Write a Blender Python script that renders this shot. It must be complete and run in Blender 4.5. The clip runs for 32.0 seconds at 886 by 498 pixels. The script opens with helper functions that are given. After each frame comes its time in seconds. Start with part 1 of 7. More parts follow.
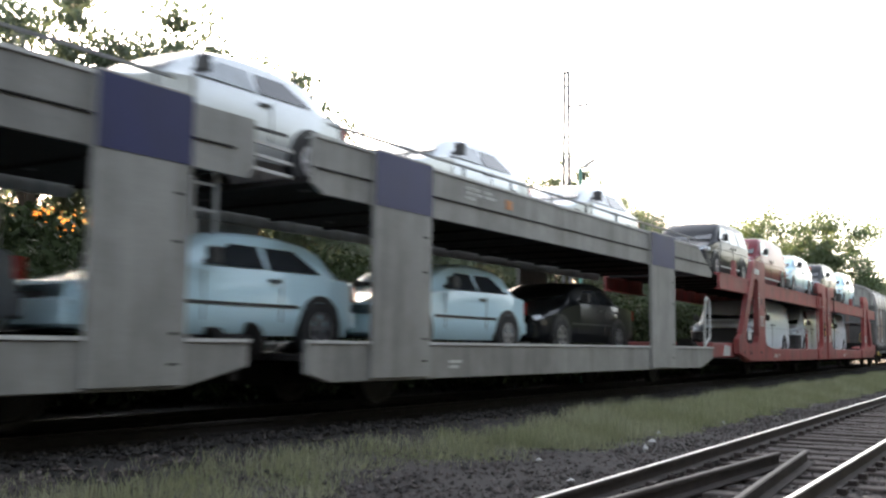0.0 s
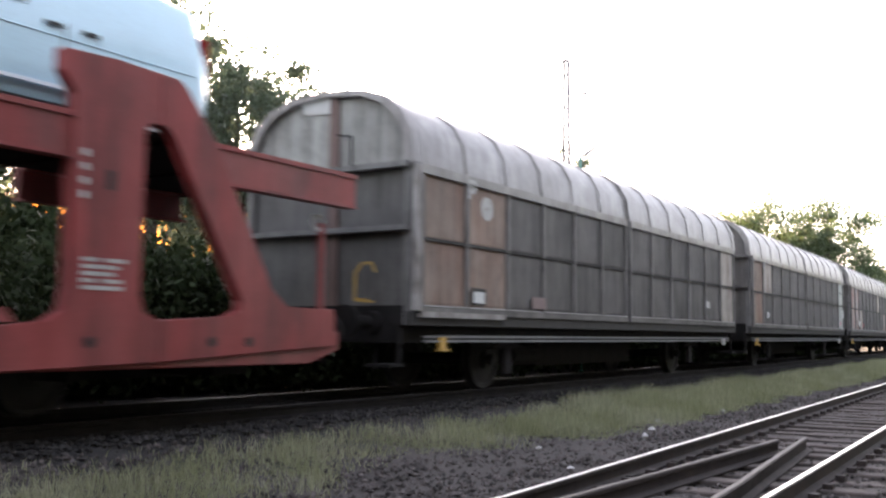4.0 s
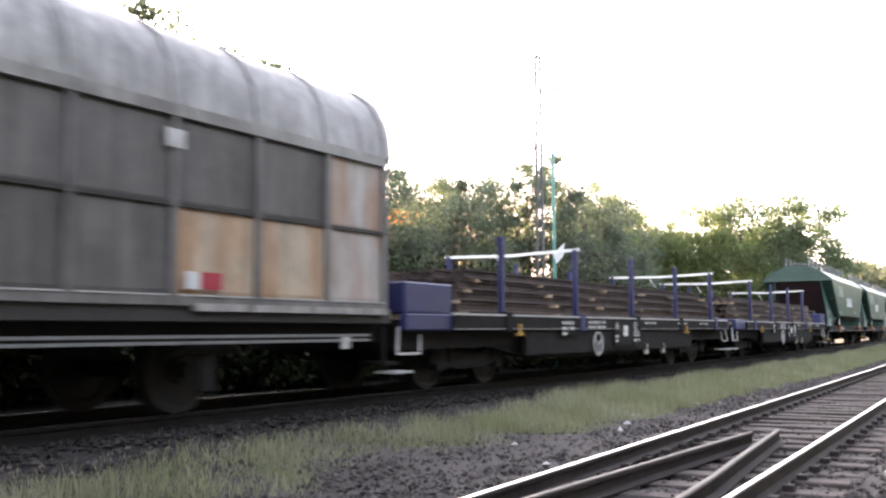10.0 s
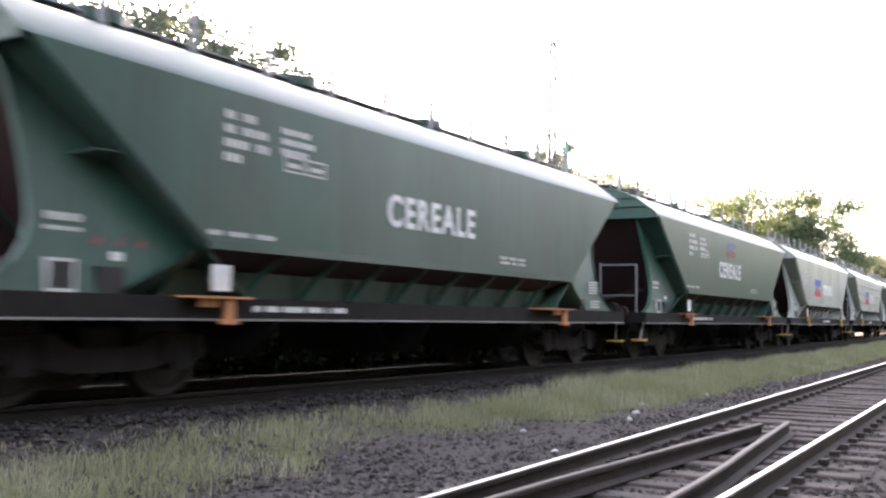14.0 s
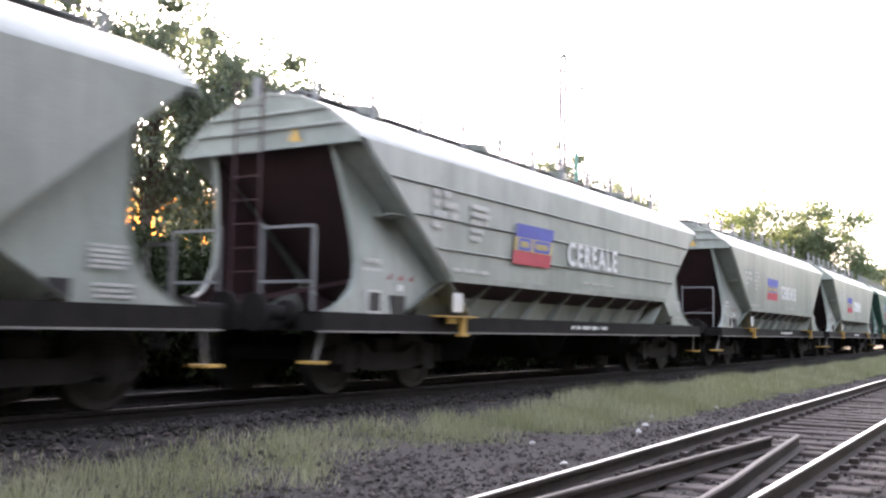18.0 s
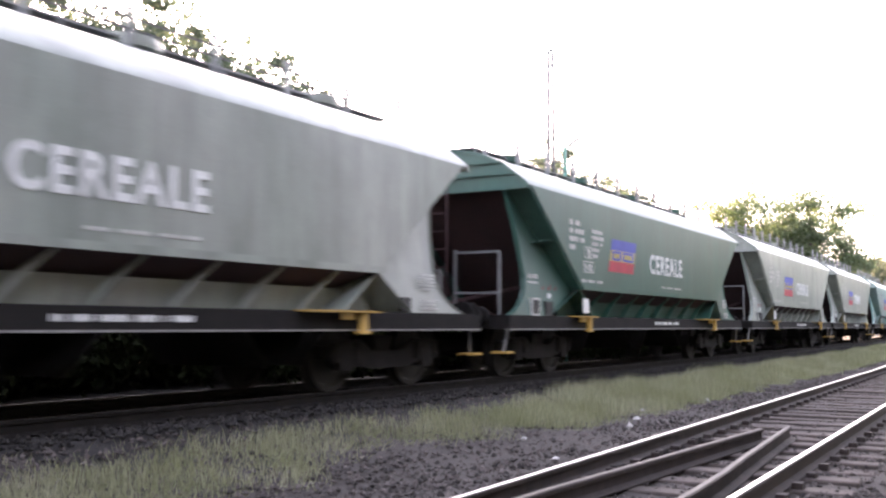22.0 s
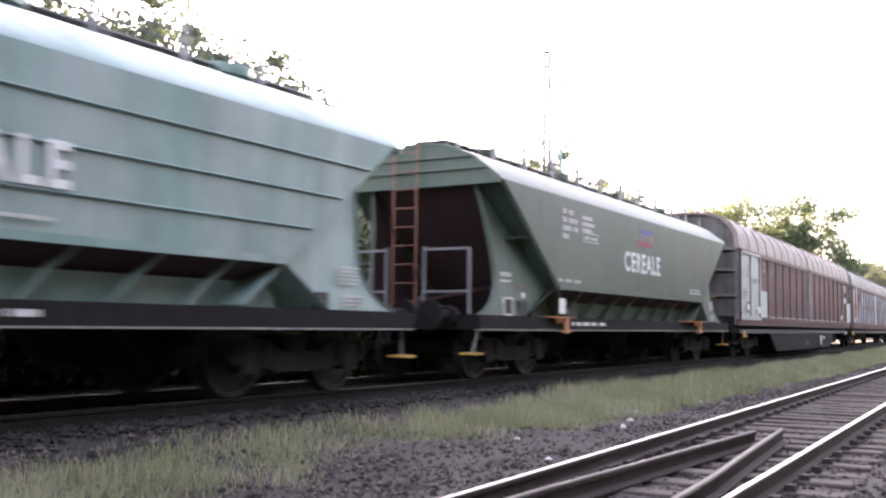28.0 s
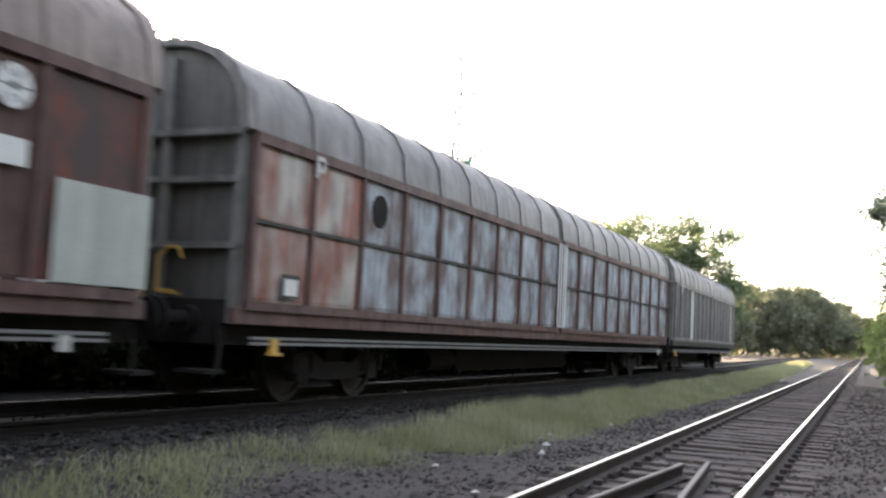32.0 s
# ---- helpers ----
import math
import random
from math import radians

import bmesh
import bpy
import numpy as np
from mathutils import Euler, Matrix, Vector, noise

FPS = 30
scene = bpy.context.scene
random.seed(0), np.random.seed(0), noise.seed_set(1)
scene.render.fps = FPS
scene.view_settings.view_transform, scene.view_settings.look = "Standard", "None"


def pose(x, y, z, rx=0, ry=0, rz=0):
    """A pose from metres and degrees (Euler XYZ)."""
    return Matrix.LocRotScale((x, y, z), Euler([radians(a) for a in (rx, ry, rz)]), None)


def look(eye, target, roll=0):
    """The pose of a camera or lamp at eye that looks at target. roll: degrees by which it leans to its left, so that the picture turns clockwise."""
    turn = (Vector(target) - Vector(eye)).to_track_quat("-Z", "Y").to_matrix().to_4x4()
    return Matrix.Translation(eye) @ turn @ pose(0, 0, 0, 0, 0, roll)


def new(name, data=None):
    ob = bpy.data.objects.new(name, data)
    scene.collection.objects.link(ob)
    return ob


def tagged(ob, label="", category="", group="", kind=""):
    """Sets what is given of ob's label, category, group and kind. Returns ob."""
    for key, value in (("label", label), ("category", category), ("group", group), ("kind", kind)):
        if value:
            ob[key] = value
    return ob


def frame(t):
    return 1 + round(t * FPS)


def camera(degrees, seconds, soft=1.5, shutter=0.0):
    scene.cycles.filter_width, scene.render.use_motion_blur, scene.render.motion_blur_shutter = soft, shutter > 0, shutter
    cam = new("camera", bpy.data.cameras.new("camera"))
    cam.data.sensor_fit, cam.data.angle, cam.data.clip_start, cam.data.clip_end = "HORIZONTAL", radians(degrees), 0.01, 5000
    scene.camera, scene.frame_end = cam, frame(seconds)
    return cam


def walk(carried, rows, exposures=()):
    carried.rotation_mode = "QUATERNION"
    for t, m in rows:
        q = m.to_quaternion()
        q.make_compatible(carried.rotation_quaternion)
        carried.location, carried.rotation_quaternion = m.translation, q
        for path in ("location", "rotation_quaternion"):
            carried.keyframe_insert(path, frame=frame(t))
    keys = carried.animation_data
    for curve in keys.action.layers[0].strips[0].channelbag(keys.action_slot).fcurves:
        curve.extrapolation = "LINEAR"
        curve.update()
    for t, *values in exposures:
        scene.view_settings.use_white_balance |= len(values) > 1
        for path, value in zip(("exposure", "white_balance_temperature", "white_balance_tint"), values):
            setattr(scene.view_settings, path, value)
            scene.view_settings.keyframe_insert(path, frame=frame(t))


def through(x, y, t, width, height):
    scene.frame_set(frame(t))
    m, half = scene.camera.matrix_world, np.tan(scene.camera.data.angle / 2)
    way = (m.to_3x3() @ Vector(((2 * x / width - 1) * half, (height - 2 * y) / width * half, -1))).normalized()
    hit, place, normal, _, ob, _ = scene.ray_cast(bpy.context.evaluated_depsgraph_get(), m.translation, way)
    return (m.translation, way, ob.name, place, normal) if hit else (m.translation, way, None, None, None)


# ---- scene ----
cam = camera(48.8, 32.0, soft=2.4, shutter=0.4)
# seconds, eye x y z, yaw, pitch, lean
PATH = [
(0.0, 0.019, -0.031, 1.086, 31.12, 5.64, 0.67), (0.5, 0.024, -0.018, 1.086, 30.90, 5.19, -0.01), (1.0, 0.023, -0.039, 1.090, 30.93, 4.95, 0.22),
(1.5, 0.026, -0.043, 1.089, 31.16, 5.33, 0.33), (2.0, 0.017, -0.028, 1.076, 31.21, 5.18, 0.50), (2.5, 0.023, -0.048, 1.086, 31.30, 4.73, 0.82),
(3.0, 0.024, -0.042, 1.082, 31.26, 5.00, 0.56), (3.5, 0.032, -0.034, 1.081, 31.26, 5.02, 0.48), (4.0, 0.033, -0.044, 1.084, 31.13, 5.00, 0.51),
(4.5, 0.030, -0.022, 1.085, 30.98, 5.19, 0.53), (6.5, 0.022, -0.037, 1.086, 31.04, 5.18, 0.22), (7.0, 0.031, -0.016, 1.094, 30.51, 4.84, -0.50),
(7.5, 0.006, -0.011, 1.091, 30.05, 4.52, -0.01), (8.0, 0.008, -0.005, 1.094, 29.97, 4.74, 0.14), (8.5, 0.012, -0.008, 1.088, 29.92, 4.80, 0.06),
(9.0, 0.015, 0.005, 1.085, 29.87, 4.89, -0.05), (9.5, 0.022, -0.011, 1.087, 30.29, 4.78, -0.21), (10.0, 0.021, 0.010, 1.079, 29.62, 4.88, -0.38),
(10.5, 0.024, 0.002, 1.081, 29.98, 4.54, -0.75), (11.0, 0.023, 0.008, 1.083, 29.85, 4.14, 0.12), (11.5, 0.022, 0.004, 1.080, 30.40, 4.87, -0.07),
(12.0, 0.015, 0.015, 1.085, 29.57, 5.11, 1.47), (12.5, 0.005, 0.018, 1.079, 29.80, 4.25, 1.58), (13.0, 0.006, 0.004, 1.079, 30.05, 3.95, 1.45),
(13.5, -0.003, 0.014, 1.074, 30.19, 3.98, 1.01), (15.5, 0.009, -0.011, 1.080, 30.30, 4.12, 0.62), (16.0, 0.009, -0.015, 1.074, 30.42, 4.27, 0.78),
(16.5, 0.018, -0.028, 1.080, 30.76, 4.38, 0.65), (17.0, 0.014, -0.024, 1.083, 30.53, 4.39, 1.15), (17.5, 0.006, -0.018, 1.081, 30.55, 4.47, 1.12),
(18.0, 0.014, -0.029, 1.081, 30.81, 4.67, 1.05), (18.5, 0.012, -0.021, 1.084, 30.65, 4.78, 0.86), (19.0, 0.024, -0.028, 1.086, 30.77, 4.50, 0.16),
(19.5, 0.012, -0.017, 1.083, 30.77, 4.30, 0.15), (20.0, 0.008, -0.018, 1.081, 30.85, 4.37, 0.40), (20.5, 0.010, -0.027, 1.089, 30.77, 4.19, 0.34),
(21.0, 0.012, -0.026, 1.085, 30.74, 4.26, 0.42), (21.5, 0.023, -0.022, 1.091, 30.47, 4.54, 0.25), (22.0, 0.027, -0.008, 1.092, 30.27, 4.45, 0.20),
(22.5, 0.017, -0.017, 1.087, 30.52, 4.29, 0.13), (23.0, 0.021, -0.007, 1.088, 30.27, 4.04, 0.15), (23.5, 0.023, -0.015, 1.077, 30.47, 4.19, -0.02),
(24.0, 0.014, -0.004, 1.078, 30.31, 4.14, 0.15), (24.5, 0.014, -0.005, 1.081, 30.16, 3.97, 0.26), (25.0, 0.020, -0.024, 1.080, 30.60, 4.15, 0.60),
(25.5, 0.014, 0.003, 1.071, 30.65, 4.13, 0.52), (27.5, 0.009, 0.012, 1.065, 30.59, 4.03, 0.65), (28.0, 0.020, 0.007, 1.078, 29.97, 4.50, 0.69),
(28.5, 0.021, -0.007, 1.076, 30.34, 4.45, 0.80), (29.0, 0.011, -0.009, 1.076, 30.79, 4.13, 0.43), (29.5, 0.031, -0.017, 1.074, 32.11, 5.11, 0.74),
(30.0, -0.022, -0.011, 1.082, 32.76, 4.09, 5.44), (30.5, -0.188, 0.281, 1.063, 27.29, 3.63, 7.36), (31.0, -0.470, 0.485, 1.125, 23.07, 3.94, 5.01),
(31.5, -0.593, 0.527, 1.193, 21.22, 5.60, 3.07), (32.0, -0.631, 0.472, 1.205, 23.60, 4.95, 2.88),
]
EXPOSURES = [(0.0, 3.20, 6500, 14), (1.5, 3.20, 6500, 14), (1.8, 3.50, 6500, 24), (4.0, 3.43, 6500, 22), (8.0, 3.8, 6500, 20), (12.0, 3.89, 6500, 24), (17.0, 4.04, 6500, 25), (20.0, 3.94, 6500, 26), (24.0, 4.04, 6500, 32),
             (25.5, 3.94, 6500, 28), (28.5, 4.06, 6500, 32), (29.5, 3.9, 6500, 33), (30.3, 3.98, 6500, 33), (31.0, 3.85, 6500, 20), (32.0, 3.5, 6500, 16)]
walk(cam, [(t, pose(x, y, z, 90 + pitch, 0, yaw) @ pose(0, 0, 0, 0, 0, lean)) for t, x, y, z, yaw, pitch, lean in PATH], EXPOSURES)

# ---- light: a low evening sun behind the trees, a bright hazy sky ----
SUN_YAW, SUN_ELEV = 48.0, 7.0          # degrees left of the track's direction, degrees above the horizon
world = bpy.data.worlds.new("sky")
scene.world = world
world.use_nodes = True
wn = world.node_tree
sky = wn.nodes.new("ShaderNodeTexSky")
sky.sky_type, sky.sun_disc = "NISHITA", False
sky.sun_elevation, sky.sun_rotation = radians(SUN_ELEV), radians(-SUN_YAW)
sky.dust_density, sky.air_density, sky.ozone_density = 3.0, 1.0, 1.0
soften = wn.nodes.new("ShaderNodeHueSaturation")
soften.inputs["Saturation"].default_value = 0.5
wn.links.new(sky.outputs[0], soften.inputs["Color"])
# warm haze low round the sun
way = wn.nodes.new("ShaderNodeTexCoord")
apart = wn.nodes.new("ShaderNodeVectorMath")
apart.operation = "DOT_PRODUCT"
apart.inputs[1].default_value = (-math.sin(radians(SUN_YAW)), math.cos(radians(SUN_YAW)), 0.0)
wn.links.new(way.outputs["Generated"], apart.inputs[0])
round_sun = wn.nodes.new("ShaderNodeMapRange")
round_sun.inputs[1].default_value, round_sun.inputs[2].default_value = 0.78, 0.95
wn.links.new(apart.outputs["Value"], round_sun.inputs[0])
height = wn.nodes.new("ShaderNodeSeparateXYZ")
wn.links.new(way.outputs["Generated"], height.inputs[0])
low = wn.nodes.new("ShaderNodeMapRange")
low.inputs[1].default_value, low.inputs[2].default_value = 0.2, 0.125
wn.links.new(height.outputs[2], low.inputs[0])
warmth = wn.nodes.new("ShaderNodeMath")
warmth.operation = "MULTIPLY"
wn.links.new(round_sun.outputs[0], warmth.inputs[0])
wn.links.new(low.outputs[0], warmth.inputs[1])
haze = wn.nodes.new("ShaderNodeMix")
haze.data_type = "RGBA"
heart = wn.nodes.new("ShaderNodeMapRange")
heart.inputs[1].default_value, heart.inputs[2].default_value = 0.985, 0.9995
wn.links.new(apart.outputs["Value"], heart.inputs[0])
glow = wn.nodes.new("ShaderNodeMix")
glow.data_type = "RGBA"
glow.inputs[6].default_value, glow.inputs[7].default_value = (1.3, 0.33, 0.035, 1), (4.5, 1.5, 0.22, 1)
wn.links.new(heart.outputs[0], glow.inputs[0])
wn.links.new(glow.outputs[2], haze.inputs[7])
wn.links.new(warmth.outputs[0], haze.inputs[0])
wn.links.new(soften.outputs[0], haze.inputs[6])
wn.links.new(haze.outputs[2], wn.nodes["Background"].inputs[0])
wn.nodes["Background"].inputs[1].default_value = 0.15
sun = new("sun", bpy.data.lights.new("sun", "SUN"))
sun.data.energy, sun.data.angle, sun.data.color = 3.0, radians(0.6), (1.0, 0.72, 0.42)
sun_from = Vector((-math.sin(radians(SUN_YAW)) * math.cos(radians(SUN_ELEV)), math.cos(radians(SUN_YAW)) * math.cos(radians(SUN_ELEV)), math.sin(radians(SUN_ELEV))))
sun.matrix_world = look(sun_from * 50, (0, 0, 0))

# ---- materials ----
def material(name, color, rough=0.6, metal=0.0, other=None, amount=0.5, size=3.0, streak=1.0, grain=40.0, bump=0.1, vary=0.0, spec=0.5, dirt=None, dirt_amount=0.0, runs=0.0, island=0.0, edge=0.0):
    """Base colour blended with a second one by soft patches (streak < 1 stretches them upright), fine grain, relief."""
    m = bpy.data.materials.new(name)
    m.use_nodes = True
    nt = m.node_tree
    b = nt.nodes["Principled BSDF"]
    b.inputs["Roughness"].default_value, b.inputs["Metallic"].default_value = rough, metal
    b.inputs["Specular IOR Level"].default_value = spec
    tc = nt.nodes.new("ShaderNodeTexCoord")
    mp = nt.nodes.new("ShaderNodeMapping")
    mp.inputs["Scale"].default_value = (1, 1, streak)
    own = nt.nodes.new("ShaderNodeObjectInfo")
    far = nt.nodes.new("ShaderNodeVectorMath")
    far.operation = "MULTIPLY_ADD"
    far.inputs[1].default_value = (41, 67, 23)
    nt.links.new(own.outputs["Random"], far.inputs[0])
    nt.links.new(tc.outputs["Object"], far.inputs[2])
    nt.links.new(far.outputs[0], mp.inputs[0])
    n1 = nt.nodes.new("ShaderNodeTexNoise")
    n1.inputs["Scale"].default_value, n1.inputs["Detail"].default_value = size, 5
    nt.links.new(mp.outputs[0], n1.inputs[0])
    n2 = nt.nodes.new("ShaderNodeTexNoise")
    n2.inputs["Scale"].default_value, n2.inputs["Detail"].default_value = grain, 3
    nt.links.new(tc.outputs["Object"], n2.inputs[0])
    ramp = nt.nodes.new("ShaderNodeMapRange")
    ramp.inputs[1].default_value, ramp.inputs[2].default_value = 0.42, 0.68
    ramp.inputs[4].default_value = amount
    patchy = n1.outputs[0]
    if edge:
        # the second colour gathers along the upright borders of each sheet
        ax = nt.nodes.new("ShaderNodeSeparateXYZ")
        nt.links.new(tc.outputs["Generated"], ax.inputs[0])
        away = nt.nodes.new("ShaderNodeMath")
        away.operation = "SUBTRACT"
        away.inputs[1].default_value = 0.5
        nt.links.new(ax.outputs[1], away.inputs[0])
        sq = nt.nodes.new("ShaderNodeMath")
        sq.operation = "MULTIPLY"
        nt.links.new(away.outputs[0], sq.inputs[0])
        nt.links.new(away.outputs[0], sq.inputs[1])
        add = nt.nodes.new("ShaderNodeMath")
        add.operation = "MULTIPLY_ADD"
        add.inputs[1].default_value = edge * 4
        nt.links.new(sq.outputs[0], add.inputs[0])
        nt.links.new(n1.outputs[0], add.inputs[2])
        patchy = add.outputs[0]
    nt.links.new(patchy, ramp.inputs[0])
    mix = nt.nodes.new("ShaderNodeMix")
    mix.data_type = "RGBA"
    mix.inputs[6].default_value = (*color, 1)
    mix.inputs[7].default_value = (*(other or [c * 0.6 for c in color]), 1)
    nt.links.new(ramp.outputs[0], mix.inputs[0])
    out = mix.outputs[2]
    if dirt:
        n3 = nt.nodes.new("ShaderNodeTexNoise")
        n3.inputs["Scale"].default_value, n3.inputs["Detail"].default_value = size * 0.37, 6
        nt.links.new(mp.outputs[0], n3.inputs[0])
        r3 = nt.nodes.new("ShaderNodeMapRange")
        r3.inputs[1].default_value, r3.inputs[2].default_value, r3.inputs[4].default_value = 0.45, 0.62, dirt_amount
        nt.links.new(n3.outputs[0], r3.inputs[0])
        m3 = nt.nodes.new("ShaderNodeMix")
        m3.data_type = "RGBA"
        m3.inputs[7].default_value = (*dirt, 1)
        nt.links.new(r3.outputs[0], m3.inputs[0])
        nt.links.new(out, m3.inputs[6])
        out = m3.outputs[2]
    if runs:
        # rain streaks down the sheet, and blotches
        m4 = nt.nodes.new("ShaderNodeMapping")
        m4.inputs["Scale"].default_value = (1, 1, 0.07)
        nt.links.new(far.outputs[0], m4.inputs[0])
        n4 = nt.nodes.new("ShaderNodeTexNoise")
        n4.inputs["Scale"].default_value, n4.inputs["Detail"].default_value = 9.0, 6
        nt.links.new(m4.outputs[0], n4.inputs[0])
        n5 = nt.nodes.new("ShaderNodeTexNoise")
        n5.inputs["Scale"].default_value, n5.inputs["Detail"].default_value, n5.inputs["Roughness"].default_value = 2.6, 8, 0.65
        nt.links.new(far.outputs[0], n5.inputs[0])
        mean = nt.nodes.new("ShaderNodeMath")
        mean.operation = "ADD"
        nt.links.new(n4.outputs[0], mean.inputs[0])
        nt.links.new(n5.outputs[0], mean.inputs[1])
        r4 = nt.nodes.new("ShaderNodeMapRange")
        r4.inputs[1].default_value, r4.inputs[2].default_value = 0.75, 1.25
        r4.inputs[3].default_value, r4.inputs[4].default_value = 1 - runs, 1 + runs
        nt.links.new(mean.outputs[0], r4.inputs[0])
        h4 = nt.nodes.new("ShaderNodeHueSaturation")
        nt.links.new(out, h4.inputs["Color"])
        nt.links.new(r4.outputs[0], h4.inputs["Value"])
        out = h4.outputs[0]
    hs = nt.nodes.new("ShaderNodeHueSaturation")
    nt.links.new(out, hs.inputs["Color"])
    val = nt.nodes.new("ShaderNodeMapRange")
    val.inputs[3].default_value, val.inputs[4].default_value = 0.82, 1.18
    nt.links.new(n2.outputs[0], val.inputs[0])
    if vary:
        oi = nt.nodes.new("ShaderNodeObjectInfo")
        vr = nt.nodes.new("ShaderNodeMapRange")
        vr.inputs[3].default_value, vr.inputs[4].default_value = 1 - vary, 1 + vary
        nt.links.new(oi.outputs["Random"], vr.inputs[0])
        mul = nt.nodes.new("ShaderNodeMath")
        mul.operation = "MULTIPLY"
        nt.links.new(val.outputs[0], mul.inputs[0])
        nt.links.new(vr.outputs[0], mul.inputs[1])
        nt.links.new(mul.outputs[0], hs.inputs["Value"])
    else:
        nt.links.new(val.outputs[0], hs.inputs["Value"])
    out = hs.outputs[0]
    if island:
        # each stone or leaf a little lighter or darker than the next
        ge = nt.nodes.new("ShaderNodeNewGeometry")
        ir = nt.nodes.new("ShaderNodeMapRange")
        ir.inputs[3].default_value, ir.inputs[4].default_value = 1 - island, 1 + island
        nt.links.new(ge.outputs["Random Per Island"], ir.inputs[0])
        h6 = nt.nodes.new("ShaderNodeHueSaturation")
        nt.links.new(out, h6.inputs["Color"])
        nt.links.new(ir.outputs[0], h6.inputs["Value"])
        out = h6.outputs[0]
    nt.links.new(out, b.inputs["Base Color"])
    if bump:
        bp = nt.nodes.new("ShaderNodeBump")
        bp.inputs["Strength"].default_value, bp.inputs["Distance"].default_value = bump, 0.01
        nt.links.new(n2.outputs[0], bp.inputs["Height"])
        nt.links.new(bp.outputs[0], b.inputs["Normal"])
    return m


def leafy(name, color, other, through=0.35, spec=0.3):
    m = material(name, color, 0.6, other=other, amount=0.8, size=0.6, grain=8, bump=0, vary=0.15, spec=spec, island=0.4)
    nt = m.node_tree
    b = nt.nodes["Principled BSDF"]
    tr = nt.nodes.new("ShaderNodeBsdfTranslucent")
    tr.inputs[0].default_value = (color[0] * 1.5, color[1] * 1.7, color[2] * 1.3, 1)
    ms = nt.nodes.new("ShaderNodeMixShader")
    ms.inputs[0].default_value = through
    nt.links.new(b.outputs[0], ms.inputs[1])
    nt.links.new(tr.outputs[0], ms.inputs[2])
    nt.links.new(ms.outputs[0], nt.nodes["Material Output"].inputs[0])
    return m


M = {}
def setup_materials():
    M["soil"] = material("gravelly_soil", (0.042, 0.035, 0.031), 0.95, other=(0.068, 0.057, 0.05), size=1.2, grain=30, bump=0.8)
    M["stone"] = material("ballast_stone", (0.056, 0.046, 0.042), 0.9, other=(0.1, 0.085, 0.078), amount=0.9, size=7, grain=60, bump=0.3, island=0.7)
    # ballast colour darkened to stand for the shade under the train
    M["shaded_stone"] = material("shaded_ballast", (0.018, 0.016, 0.015), 0.95, other=(0.036, 0.031, 0.028), amount=0.9, size=9, grain=60, bump=0.3, island=0.6)
    M["pale_stone"] = material("pale_stone", (0.62, 0.6, 0.58), 0.9, bump=0.2)
    M["grass"] = leafy("dry_grass", (0.212, 0.214, 0.128), (0.405, 0.382, 0.295), 0.3)
    # soil colour with the train's shade put in, near black
    M["dark_soil"] = material("shaded_soil", (0.016, 0.014, 0.013), 0.95, other=(0.028, 0.024, 0.022), size=2, grain=30, bump=0.8)
    M["leaf"] = leafy("leaf_dark", (0.085, 0.1, 0.078), (0.12, 0.132, 0.1), 0.5)
    # leaf green darkened well below the other trees to hold the undergrowth's shade
    M["leaf_shade"] = leafy("leaf_undergrowth_shaded", (0.02, 0.027, 0.013), (0.034, 0.04, 0.019), 0.1, 0.03)
    M["leaf_green"] = leafy("leaf_green", (0.085, 0.105, 0.062), (0.12, 0.135, 0.08), 0.5)
    M["leaf_light"] = leafy("leaf_light", (0.1, 0.12, 0.05), (0.14, 0.145, 0.065), 0.5)
    M["leaf_far"] = leafy("leaf_far_wood", (0.1, 0.106, 0.076), (0.13, 0.13, 0.095), 0.4)
    M["bark"] = material("bark", (0.07, 0.055, 0.045), 0.95, other=(0.12, 0.1, 0.08), size=6, streak=0.3, bump=0.8)
    M["rail_side"] = material("rusty_rail", (0.03, 0.02, 0.017), 0.85, other=(0.02, 0.015, 0.014), size=5, bump=0.3, runs=0.30)
    M["rail_top"] = material("polished_rail_head", (0.75, 0.74, 0.73), 0.28, metal=1.0, bump=0.05)
    M["rail_dull"] = material("dull_rail_head", (0.07, 0.056, 0.052), 0.6, metal=0.2, bump=0.1)
    M["sleeper"] = material("weathered_sleeper", (0.07, 0.055, 0.048), 0.9, other=(0.032, 0.026, 0.023), size=6, grain=25, bump=0.6, vary=0.2)
    M["iron"] = material("dark_grimy_iron", (0.013, 0.0115, 0.011), 0.85, other=(0.024, 0.02, 0.019), size=4, bump=0.2, spec=0.2)
    M["wheel"] = material("wheel_steel", (0.017, 0.015, 0.014), 0.7, metal=0.2, bump=0.1)
    M["grey_box"] = material("weathered_grey_brown_paint", (0.098, 0.092, 0.087), 0.6, other=(0.055, 0.051, 0.047), amount=0.9, size=3.0, streak=0.2, bump=0.2, vary=0.12, dirt=(0.13, 0.12, 0.11), dirt_amount=0.6, runs=0.32)
    M["frame_grey"] = material("worn_grey_frame_paint", (0.145, 0.137, 0.129), 0.55, other=(0.085, 0.079, 0.074), amount=0.9, size=2.5, bump=0.15, dirt=(0.2, 0.19, 0.18), dirt_amount=0.5, runs=0.30)
    M["end_grey"] = material("pale_end_sheet", (0.3, 0.295, 0.27), 0.6, other=(0.16, 0.15, 0.135), amount=0.9, size=1.8, streak=0.4, bump=0.15, dirt=(0.13, 0.12, 0.105), dirt_amount=0.5, runs=0.40)
    M["brown_panel"] = material("brown_primer_panel", (0.27, 0.205, 0.165), 0.7, other=(0.235, 0.14, 0.1), amount=0.9, size=2.2, streak=0.4, bump=0.12, vary=0.1, runs=0.30)
